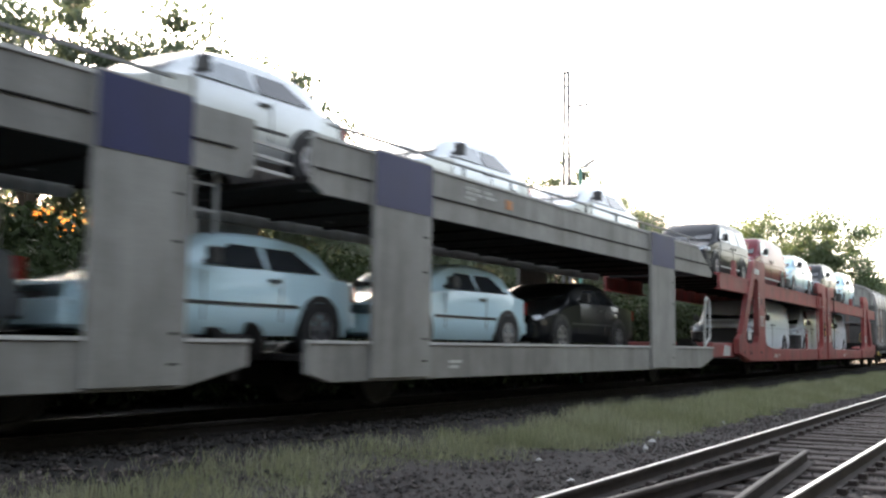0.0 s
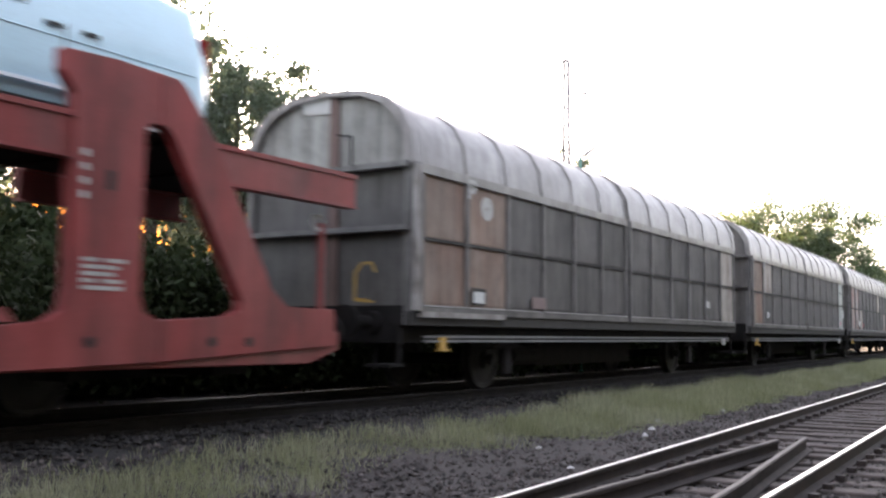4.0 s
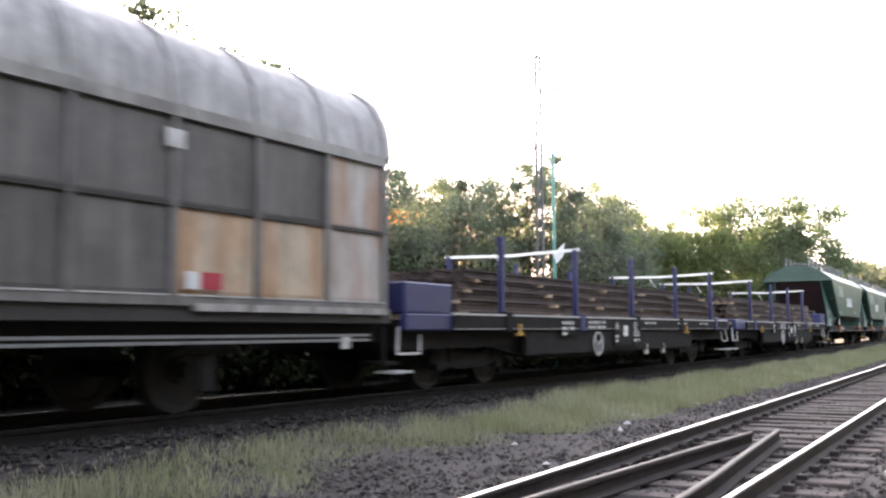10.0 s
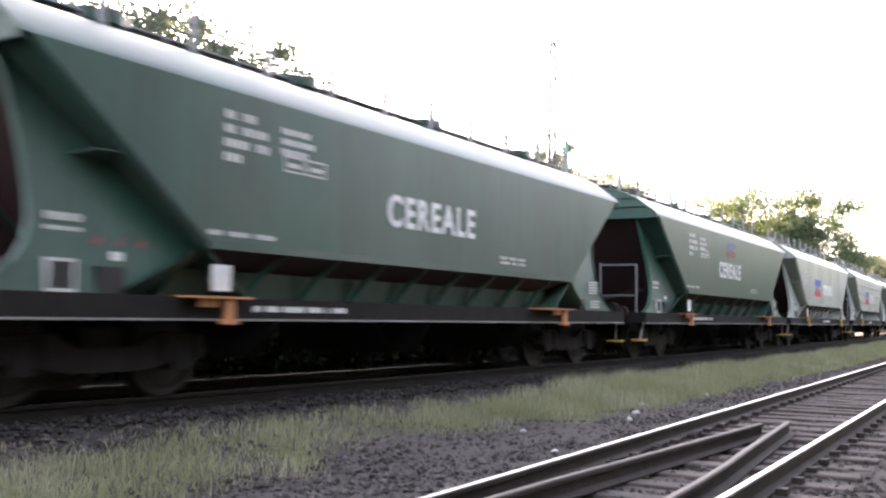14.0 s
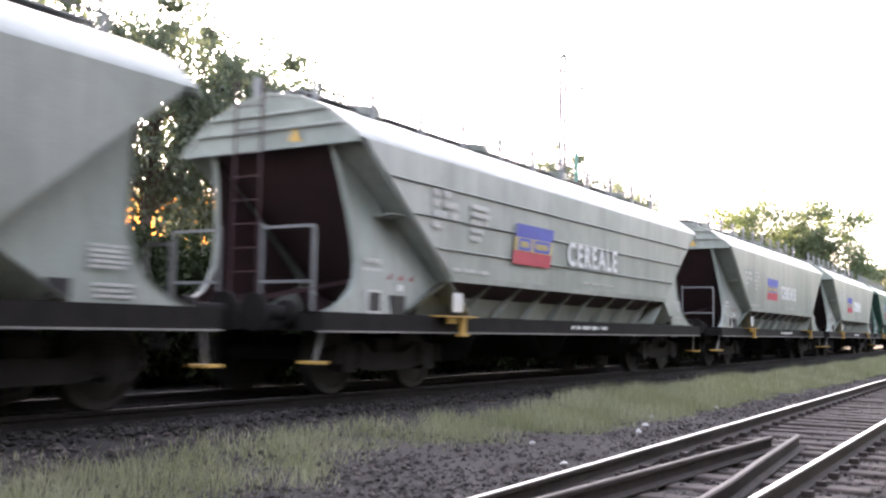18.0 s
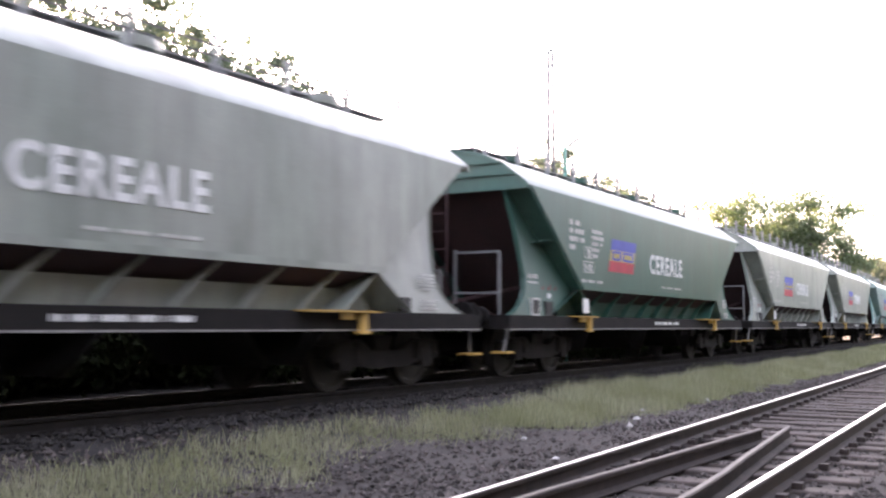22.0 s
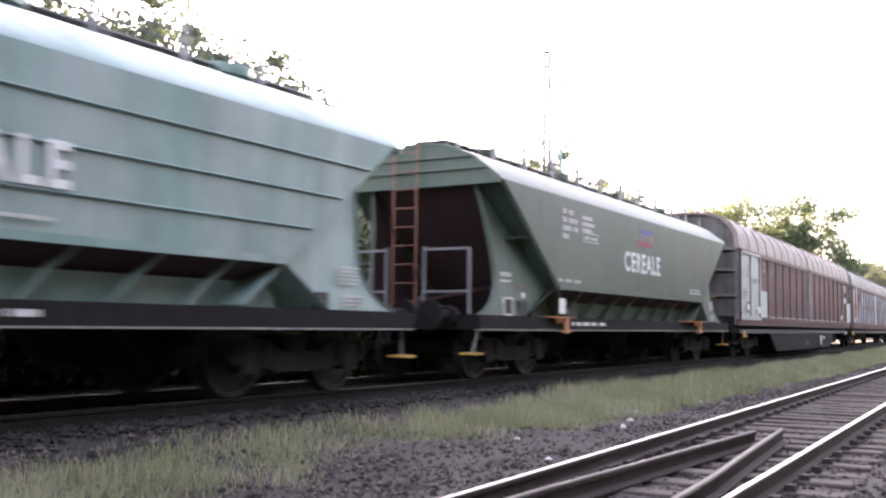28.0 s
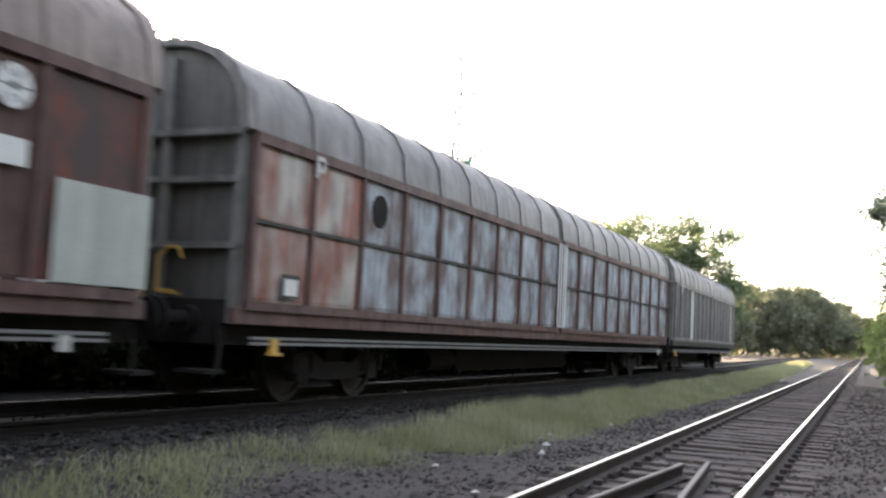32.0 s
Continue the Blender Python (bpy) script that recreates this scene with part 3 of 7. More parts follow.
def build_grass():
    rng = np.random.default_rng(11)
    verts, faces = [], []
    count = 0
    while count < 130000:
        y = 3.2 + 110 * rng.random() ** 2.4
        x = rng.uniform(-7.9, -3.9)
        share_here = grass_share(x, y)
        clump = 0.5 + 0.5 * math.sin(x * 4.1 + 1.7 * math.sin(y * 1.9)) * math.sin(y * 2.7 + 0.8 * math.sin(x * 3))
        full = min(1.0, max(0.0, (y - 8) / 6))
        if share_here * (0.35 + 0.65 * full) * (0.35 + 0.65 * clump) < rng.random():
            continue
        far = 1 + y / 25
        h = rng.uniform(0.03, 1.0) ** 1.6 * (0.16 + 0.12 * full) * (0.5 + 0.7 * clump) * (0.55 + 0.55 * share_here) + 0.02
        w = rng.uniform(0.0016, 0.0038) * far
        a = rng.uniform(0, 2 * math.pi)
        lean = rng.uniform(0.02, 0.12)
        b = rng.uniform(0, 2 * math.pi)
        z = ground_z(x) - 0.02
        dx, dy = w * math.cos(a), w * math.sin(a)
        lx, ly = lean * math.cos(b), lean * math.sin(b)
        i = len(verts)
        verts += [(x - dx, y - dy, z), (x + dx, y + dy, z), (x + lx * 0.4 + dx * 0.7, y + ly * 0.4 + dy * 0.7, z + 0.02 + h * 0.6), (x + lx * 0.4 - dx * 0.7, y + ly * 0.4 - dy * 0.7, z + 0.02 + h * 0.6), (x + lx, y + ly, z + 0.02 + h)]
        faces += [(i, i + 1, i + 2, i + 3), (i + 3, i + 2, i + 4)]
        count += 1
    me = bpy.data.meshes.new("grass")
    me.from_pydata(verts, [], faces)
    me.materials.append(M["grass"])
    tagged(new("grass", me), "dry yellow-green grass strip between the tracks", "grass", kind="stuff")


RAIL_PROFILE = [(-0.07, -0.15), (0.07, -0.15), (0.07, -0.138), (0.012, -0.115), (0.01, -0.045), (0.034, -0.035), (0.035, -0.01), (0.029, -0.003), (-0.029, -0.003), (-0.035, -0.01), (-0.034, -0.035), (-0.01, -0.045), (-0.012, -0.115), (-0.07, -0.138)]
HEAD_PROFILE = [(-0.021, -0.003), (0.021, -0.003), (0.019, 0.0), (0.012, 0.0015), (-0.012, 0.0015), (-0.019, 0.0)]


def rail_piece(parent, points, z=0.0, head="rail_top", name="rail"):
    st = [(p[1], 1.0, p[0], z) for p in points]
    bm = bmesh.new()
    sweep(bm, RAIL_PROFILE, st)
    r = part(name, bm, "rail_side" if z < 0.1 else "iron", parent)
    bm = bmesh.new()
    sweep(bm, HEAD_PROFILE, st)
    part("rail_head", bm, head, r, "worn bright rail head" if head == "rail_top" else "dull rail head")


def sleeper_mesh(w=2.5, d=0.24, h=0.14):
    bm = bmesh.new()
    box(bm, -w / 2, w / 2, -d / 2, d / 2, -h, 0)
    return mesh_of(bm, "sleeper", M["sleeper"], bevel=0.012)


def build_tracks():
    near = tagged(new("near_track"), "empty straight track with bright rails and old sleepers", "railway track", kind="structure")
    ys = [-30, 0, 30, 60, 120, 250, 600]
    rail_piece(near, [(-1.579, y) for y in ys])
    rail_piece(near, [(-3.086, y) for y in ys])
    # the remains of a crossing: two rails that run together and end
    rail_piece(near, [(-2.95, 1.0), (-2.73, 6.1), (-2.37, 10.9)], -0.005, "rail_dull", "wing_rail")
    rail_piece(near, [(-1.75, 1.0), (-1.87, 6.6), (-1.91, 7.5), (-1.99, 8.6), (-2.16, 11.3)], -0.005, "rail_dull", "point_rail")
    bm = bmesh.new()
    for y in np.arange(2.0, 11.0, 1.2):
        box(bm, -2.99, -2.93, y, y + 0.2, -0.15, -0.1)
    part("chair_blocks", bm, "iron", near)
    me = sleeper_mesh()
    # near-black sleeper copy: the shade beneath the wagons is in its colour
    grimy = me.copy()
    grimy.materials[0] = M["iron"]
    rng = np.random.default_rng(2)
    for k in range(-30, 80):
        share("sleeper", me, near, pose(-2.33 + rng.uniform(-0.03, 0.03), 0.8 + 0.6 * k, -0.158 + rng.uniform(-0.012, 0.008), 0, 0, rng.uniform(-1.2, 1.2)))
    bm = bmesh.new()
    for k in range(400):
        y = 48.8 + 0.6 * k
        box(bm, -3.58, -1.08, y - 0.12, y + 0.12, -0.3, -0.158)
    far = part("far_sleepers", bm, "sleeper", near)
    tagged(far, kind="stuff")
    bm = bmesh.new()
    for k in range(-30, 80):
        for x in (-1.579, -3.086):
            for dx in (-0.12, 0.12):
                box(bm, x + dx - 0.04, x + dx + 0.04, 0.8 + 0.6 * k - 0.06, 0.8 + 0.6 * k + 0.06, -0.16, -0.11)
    part("rail_clips", bm, "rail_side", near)
    tr = tagged(new("train_track"), "track under the train on dark ballast", "railway track", kind="structure")
    ss = list(range(-60, 60, 4)) + list(range(60, 330, 15))
    for off in (0.753, -0.753):
        pts = [line(s, off) for s in ss]
        rail_piece(tr, [(p.x, p.y) for p in pts], RAIL_Z, "rail_dark")
    for k in range(130):
        s = -20 + 0.6 * k
        p = line(s)
        share("sleeper", grimy, tr, pose(p.x, p.y, RAIL_Z - 0.152, 0, 0, -math.degrees(math.atan2(line(s + 1).x - p.x, 1))))


def build_post(name, x, y, h, mat, label, lattice):
    t = thing(name, label, "mast")
    if lattice:
        for dx in (-0.12, 0.12):
            bm = bmesh.new()
            beam(bm, (dx, 0, 0), (dx * 0.6, 0, h), 0.072, 0.072)
            part("upright", bm, mat, t)
        for k in range(int(h / 0.8)):
            z = 0.4 + k * 0.8
            w = 0.12 * (1 - 0.4 * z / h)
            bm = bmesh.new()
            beam(bm, (-w, 0, z), (w, 0, z + (0.25 if k % 2 else -0.25)), 0.03)
            part("brace", bm, mat, t)
        bm = bmesh.new()
        beam(bm, (-0.075, 0, h), (0.075, 0, h), 0.08)
        part("cap", bm, mat, t)
        bm = bmesh.new()
        beam(bm, (0, 0, h * 0.885), (0.55, 0, h * 0.885), 0.045)
        box(bm, 0.4, 0.72, -0.06, 0.06, h * 0.885 - 0.03, h * 0.885 + 0.03)
        part("arm", bm, mat, t)
    else:
        bm = bmesh.new()
        disc(bm, (0, 0, h / 2), 0.055, h / 2, "z", 12)
        part("pole", bm, mat, t, smooth=True)
        bm = bmesh.new()
        beam(bm, (0, 0, h - 0.02), (0.12, 0, h + 0.05), 0.05)
        beam(bm, (0.1, 0, h + 0.03), (0.5, 0, h + 0.27), 0.11, 0.07)
        part("lamp_head", bm, "pale_grey", t)
        bm = bmesh.new()
        plate(bm, [(-0.02, -0.08, h - 3.2), (0.38, -0.08, h - 2.85), (0.34, -0.08, h - 3.25), (0.1, -0.08, h - 3.5)], 0.01, (0, 1, 0))
        part("sign_plate", bm, "white", t, "small pale enamel sign")
        bm = bmesh.new()
        beam(bm, (0, 0, h - 0.9), (-0.2, 0, h - 0.9), 0.04)
        part("bracket", bm, mat, t)
    t.matrix_basis = pose(x, y, ground_z(x) - 0.05)
    return t


def crown_mesh(name, mat, seed, radius, height, clumps, leaves, leaf, flat=0.75, base=0.1):
    """Leaves in loose clumps round a crown's outline, with gaps."""
    rng = np.random.default_rng(seed)
    cs = []
    for _ in range(clumps):
        d = rng.normal(size=3)
        d /= np.linalg.norm(d)
        r = rng.uniform(0.3, 1.0) ** 0.6
        cs.append((d[0] * radius * r, d[1] * radius * r, height * (1 + base) / 2 + d[2] * height * (1 - base) / 2 * r))
    verts, faces = [], []
    for c in cs:
        cr = rng.uniform(0.4, 1.2) * radius * 0.225
        for _ in range(leaves):
            p = np.array(c) + rng.normal(size=3) * cr * np.array([1, 1, flat]) * 0.62
            a = rng.normal(size=3)
            a /= np.linalg.norm(a)
            b = np.cross(a, rng.normal(size=3))
            b /= np.linalg.norm(b)
            s = leaf * rng.uniform(0.6, 1.5)
            i = len(verts)
            verts += [tuple(p - a * s), tuple(p + b * s * 0.45), tuple(p + a * s), tuple(p - b * s * 0.45)]
            faces.append((i, i + 1, i + 2, i + 3))
    me = bpy.data.meshes.new(name)
    me.from_pydata(verts, [], faces)
    me.materials.append(M[mat])
    return me, cs


def trunk_mesh(cs, seed, height, base):
    rng = random.Random(seed)
    bm = bmesh.new()
    def limb(a, b, r0, r1, seg=7):
        a, b = Vector(a), Vector(b)
        mid = (a + b) / 2 + Vector((rng.uniform(-1, 1), rng.uniform(-1, 1), 0)) * (b - a).length * 0.08
        pts = [(a, r0), (mid, (r0 + r1) / 2), (b, r1)]
        rings = []
        d = (b - a).normalized()
        s = d.cross(Vector((0.3, 1, 0.1))).normalized()
        u = s.cross(d)
        for p, r in pts:
            rings.append([bm.verts.new(p + (s * math.cos(k * 2 * math.pi / seg) + u * math.sin(k * 2 * math.pi / seg)) * r) for k in range(seg)])
        for q, w in zip(rings, rings[1:]):
            for k in range(seg):
                bm.faces.new((q[k], q[(k + 1) % seg], w[(k + 1) % seg], w[k]))
    top = Vector((rng.uniform(-0.3, 0.3), rng.uniform(-0.3, 0.3), height * 0.75))
    limb((0, 0, -0.3), top * 0.5, base, base * 0.7)
    limb(top * 0.5, top, base * 0.7, base * 0.25)
    for c in cs[::3]:
        limb(top * rng.uniform(0.3, 0.9), c, base * 0.3, base * 0.06, 5)
    return mesh_of(bm, "trunk", M["bark"], True)


TREE_KINDS = {}


def tree(kind, x, y, h, turn, label):
    me, tm, h0 = TREE_KINDS[kind]
    t = thing("tree", label, "tree", "trees along the railway")
    share("trunk", tm, t)
    share("crown", me, t)
    s = h / h0
    t.matrix_basis = pose(x, y, ground_z(x), 0, 0, turn) @ Matrix.Diagonal((s, s, s, 1))
    return t


def build_trees():
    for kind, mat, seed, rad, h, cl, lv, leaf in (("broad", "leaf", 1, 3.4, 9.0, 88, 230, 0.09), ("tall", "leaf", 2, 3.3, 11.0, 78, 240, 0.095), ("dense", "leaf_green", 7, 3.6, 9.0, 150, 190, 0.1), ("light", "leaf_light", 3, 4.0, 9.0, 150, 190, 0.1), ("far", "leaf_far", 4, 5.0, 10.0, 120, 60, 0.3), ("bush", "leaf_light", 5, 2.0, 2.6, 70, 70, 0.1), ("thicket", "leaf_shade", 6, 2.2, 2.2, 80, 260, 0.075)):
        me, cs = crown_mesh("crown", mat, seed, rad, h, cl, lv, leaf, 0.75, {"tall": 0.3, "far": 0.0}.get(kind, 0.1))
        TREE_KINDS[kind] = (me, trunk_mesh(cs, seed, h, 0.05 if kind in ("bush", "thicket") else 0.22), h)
    dark, lit = "tall broadleaved tree in dark evening leaf behind the track", "rounded tree with sunlit green leaves"
    for i, (kind, x, y, h) in enumerate([
        ("tall", -27, 19, 13.0), ("tall", -25, 22.5, 12.4), ("tall", -24.5, 26.5, 11.8), ("broad", -27, 30.5, 12.0), ("broad", -24, 30.5, 7.6), ("tall", -33, 15, 15), ("broad", -27, 12, 13), ("broad", -29, 7, 13), ("tall", -26, 1, 14),
        ("broad", -27, 39, 9.8), ("broad", -29, 44, 10.4), ("broad", -27.5, 50, 10.6), ("tall", -26, 57, 13), ("broad", -22.5, 58, 10.4), ("broad", -31, 55, 11.2), ("broad", -34, 47, 11.2), ("broad", -24, 66, 11.2), ("tall", -27, 70, 11.8),
        ("light", -25, 76, 10.5), ("light", -21, 80, 11), ("dense", -18.5, 84, 12.6), ("dense", -14.4, 88, 13.0), ("light", -28, 82, 11), ("broad", -17.5, 92, 11), ("tall", -32, 66, 10)]):
        tree(kind, x, y, h, i * 67, lit if kind == "light" else dark)
    for i, (x, y, h) in enumerate([(-17, 190, 13), (-13, 215, 15), (-22, 200, 14), (-14, 250, 16), (-11, 280, 15), (-26, 230, 16), (-18, 270, 18), (-9, 330, 17), (8, 340, 13), (-12, 380, 16), (2, 460, 9), (11, 300, 15), (13, 260, 16), (-35, 210, 15), (-45, 220, 16), (-55, 200, 15), (-40, 160, 13), (-30, 150, 12), (-8, 240, 11), (-5, 300, 13), (-3, 420, 14), (5, 400, 13), (6, 230, 12), (5, 180, 9), (-20, 150, 9), (-24, 165, 10), (0, 520, 16), (-7, 480, 16)]):
        tree("far", x, y, h, i * 51, "distant wood beyond the line")
    rng = random.Random(21)
    # thickets in the darkened leaf: their shade is in the colour
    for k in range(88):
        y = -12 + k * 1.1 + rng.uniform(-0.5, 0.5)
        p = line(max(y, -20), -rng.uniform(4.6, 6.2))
        tree("thicket", p.x, y, rng.uniform(1.7, 2.6), rng.uniform(0, 360), "dense undergrowth behind the train, shade painted into its leaves")
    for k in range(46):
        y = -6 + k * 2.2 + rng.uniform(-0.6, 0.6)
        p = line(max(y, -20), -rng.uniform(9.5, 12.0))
        tree("thicket", p.x, y, rng.uniform(2.7, 3.5), rng.uniform(0, 360), "tall shrub at the wood's edge, shade painted into its leaves")
    for i, (kind, x, y, h) in enumerate([("bush", 1.8, 31, 3.2), ("bush", 2.6, 36, 3.8), ("bush", 3.2, 43, 4.2), ("broad", 5.6, 45, 8.8), ("light", 5.2, 55, 8.2), ("broad", 6.2, 66, 9), ("bush", 2.4, 50, 4), ("bush", 2.9, 58, 4.4), ("bush", 3.2, 68, 5), ("light", 6, 80, 9), ("broad", 7, 95, 10), ("light", 7, 115, 10), ("broad", 8, 140, 12), ("light", 8, 170, 13), ("broad", 9, 200, 14), ("tall", 1.4, 27, 6.8), ("broad", 4, -30, 10), ("broad", -3, -32, 10), ("broad", 3.4, 35, 9.0)]):
        tree(kind, x, y, h, i * 83, "low green hedge bush by the track" if kind == "bush" else "tree overhanging the far side of the line")

    # the belt of tall trees along the other side of the line
    for k in range(15):
        tree("broad" if k % 3 else "tall", 10.5 + rng.uniform(-1.0, 1.5), -34 + 4.0 * k + rng.uniform(-1, 1), rng.uniform(12.5, 15), rng.uniform(0, 360), "tall broadleaved tree in the belt across the line")
    for k in range(10):
        tree("broad", 16.5 + rng.uniform(-1.5, 1.5), -34 + 5.8 * k + rng.uniform(-1, 1), rng.uniform(14.5, 17), rng.uniform(0, 360), "tall broadleaved tree in the belt across the line")


# ---- running gear shared by the wagons ----
GEAR = {}


def build_gear():
    bm = bmesh.new()
    outline = [(0.98, 0.0), (0.98, 0.08), (0.86, 0.08), (0.86, 0.13), (0.81, 0.15), (0.78, 0.36), (0.81, 0.38), (0.81, 0.445), (0.7, 0.455), (0.695, 0.48), (0.67, 0.48), (0.66, 0.38), (0.7, 0.34), (0.69, 0.15), (0.62, 0.09)]
    outline += [(-x, r) for x, r in outline[::-1]]
    rings = [[bm.verts.new((x, r * math.cos(k * math.pi / 14), r * math.sin(k * math.pi / 14))) for k in range(28)] if r else [bm.verts.new((x, 0, 0))] for x, r in outline]
    for a, b in zip(rings, rings[1:]):
        for k in range(28):
            j = (k + 1) % 28
            if len(a) == 1:
                bm.faces.new((a[0], b[j], b[k]))
            elif len(b) == 1:
                bm.faces.new((a[k], a[j], b[0]))
            else:
                bm.faces.new((a[k], a[j], b[j], b[k]))
    GEAR["wheelset"] = mesh_of(bm, "wheelset", M["wheel"], True)
    bm = bmesh.new()
    plate(bm, [(0.98, -1.25, 0.42), (0.98, -1.15, 0.62), (0.98, -0.6, 0.66), (0.98, -0.35, 0.5), (0.98, 0.35, 0.5), (0.98, 0.6, 0.66), (0.98, 1.15, 0.62), (0.98, 1.25, 0.42), (0.98, 0.4, 0.28), (0.98, -0.4, 0.28)], 0.07, (1, 0, 0))
    GEAR["side_frame"] = mesh_of(bm, "side_frame", M["iron"], bevel=0.01)
    bm = bmesh.new()
    box(bm, -0.97, 0.97, -0.2, 0.2, 0.42, 0.7)
    GEAR["bolster"] = mesh_of(bm, "bolster", M["iron"], bevel=0.01)
    bm = bmesh.new()
    box(bm, -0.97, 0.97, -0.05, 0.05, 0.42, 0.58)
    GEAR["end_beam"] = mesh_of(bm, "end_beam", M["iron"])
    bm = bmesh.new()
    plate(bm, [(0.7, 0.47, 0.3), (0.7, 0.53, 0.32), (0.7, 0.56, 0.5), (0.7, 0.5, 0.6), (0.7, 0.44, 0.5)], 0.1, (1, 0, 0))
    beam(bm, (0.75, 0.49, 0.55), (0.75, 0.42, 0.8), 0.04)
    GEAR["brake_block"] = mesh_of(bm, "brake_block", M["iron"])
    bm = bmesh.new()
    box(bm, -0.08, 0.08, -0.13, 0.13, 0.28, 0.56)
    for d in (-0.22, 0.22):
        disc(bm, (0.03, d, 0.5), 0.07, 0.12, "z", 10)
    GEAR["axle_box"] = mesh_of(bm, "axle_box", M["iron"])
    bm = bmesh.new()
    disc(bm, (0, -0.31, 0), 0.085, 0.3, "y", 14)
    disc(bm, (0, -0.6, 0), 0.215, 0.025, "y", 22)
    disc(bm, (0, -0.06, 0), 0.15, 0.06, "y", 14)
    GEAR["buffer"] = mesh_of(bm, "buffer", M["iron"], True)
    bm = bmesh.new()
    box(bm, -0.04, 0.04, -0.35, 0.05, -0.05, 0.05)
    box(bm, -0.03, 0.03, -0.42, -0.33, -0.05, 0.1)
    beam(bm, (-0.07, -0.4, 0.04), (-0.07, -0.5, -0.4), 0.04)
    beam(bm, (0.07, -0.4, 0.04), (0.07, -0.5, -0.4), 0.04)
    box(bm, -0.11, 0.11, -0.53, -0.47, -0.44, -0.38)
    GEAR["coupling"] = mesh_of(bm, "coupling_hook", M["iron"])
    bm = bmesh.new()
    box(bm, 1.16, 1.24, -0.1, 0.1, 0.25, 0.62)
    for k in range(5):
        box(bm, 1.16, 1.26, -0.55 + 0.08 * k, 0.55 - 0.08 * k, 0.62 + 0.025 * k, 0.64 + 0.025 * k)
    GEAR["spring"] = mesh_of(bm, "leaf_spring", M["iron"])


def bogie(parent, y):
    b = share("bogie", GEAR["bolster"], parent, pose(0, y, 0))
    for turn in (0, 180):
        share("side_frame", GEAR["side_frame"], b, pose(0, 0, 0, 0, 0, turn))
        share("end_beam", GEAR["end_beam"], b, pose(0, 1.2 if turn else -1.2, 0))
    share("brake_block", GEAR["brake_block"], b)
    share("brake_block", GEAR["brake_block"], b, pose(0, -0.98, 0))
    for d in (-0.9, 0.9):
        share("axle_box", GEAR["axle_box"], b, pose(1.0, d, 0))
        share("axle_box", GEAR["axle_box"], b, pose(-1.0, d, 0, 0, 0, 180))
    for d in (-0.9, 0.9):
        share("wheelset", GEAR["wheelset"], b, pose(0, d, 0.45))


def ends(parent, y0, y1, z=0.98, x=0.87):
    """Buffers and hooks at both ends: the headstocks stand at y0 and y1."""
    for s in (-1, 1):
        share("buffer", GEAR["buffer"], parent, pose(s * x, y0, z))
        share("buffer", GEAR["buffer"], parent, pose(s * x, y1, z, 0, 0, 180))
    share("coupling", GEAR["coupling"], parent, pose(0, y0, z))
    share("coupling", GEAR["coupling"], parent, pose(0, y1, z, 0, 0, 180))


def underframe(parent, y0, y1, zb, zt, half=1.2, mat="iron"):
    bm = bmesh.new()
    for s in (-1, 1):
        box(bm, s * half - 0.05, s * half + 0.05, y0, y1, zb, zt)
    box(bm, -half, half, y0, y0 + 0.12, zb, zt)
    box(bm, -half, half, y1 - 0.12, y1, zb, zt)
    box(bm, -0.15, 0.15, y0 + 0.12, y1 - 0.12, zb + 0.05, zt)
    n = int((y1 - y0) / 1.6)
    for k in range(1, n):
        y = y0 + (y1 - y0) * k / n
        box(bm, -half + 0.05, half - 0.05, y - 0.05, y + 0.05, zb + 0.08, zt)
    return part("underframe", bm, mat, parent)


def bars(parent, x, y, z, rows, width, height, mat="white", name="marking"):
    """Illegible painted writing as plain bars: rows of lengths."""
    bm = bmesh.new()
    for r, lens in enumerate(rows):
        yy = y
        for L in lens:
            n = max(1, int(L * width / (height * 0.8)))
            for k in range(n):
                w = L * width / n
                box(bm, x, x + 0.004, yy + k * w, yy + (k + 0.78) * w, z - r * height * 1.7, z - r * height * 1.7 + height)
            yy += (L + 0.18) * width
    return tagged(part(name, bm, mat, parent), "rows of painted marking bars", kind="stuff")


# ---- covered sliding-wall wagons ----
def roof_arc(half=1.45, z0=3.02, top=4.2, n=10):
    """Half-round roof outline from the near eave to the far one."""
    pts = []
    for k in range(n + 1):
        a = math.pi * k / n
        c, s = math.cos(a), math.sin(a)
        pts.append((half * math.copysign(abs(c) ** 0.75, c), z0 + (top - z0) * abs(s) ** 0.8))
    return pts


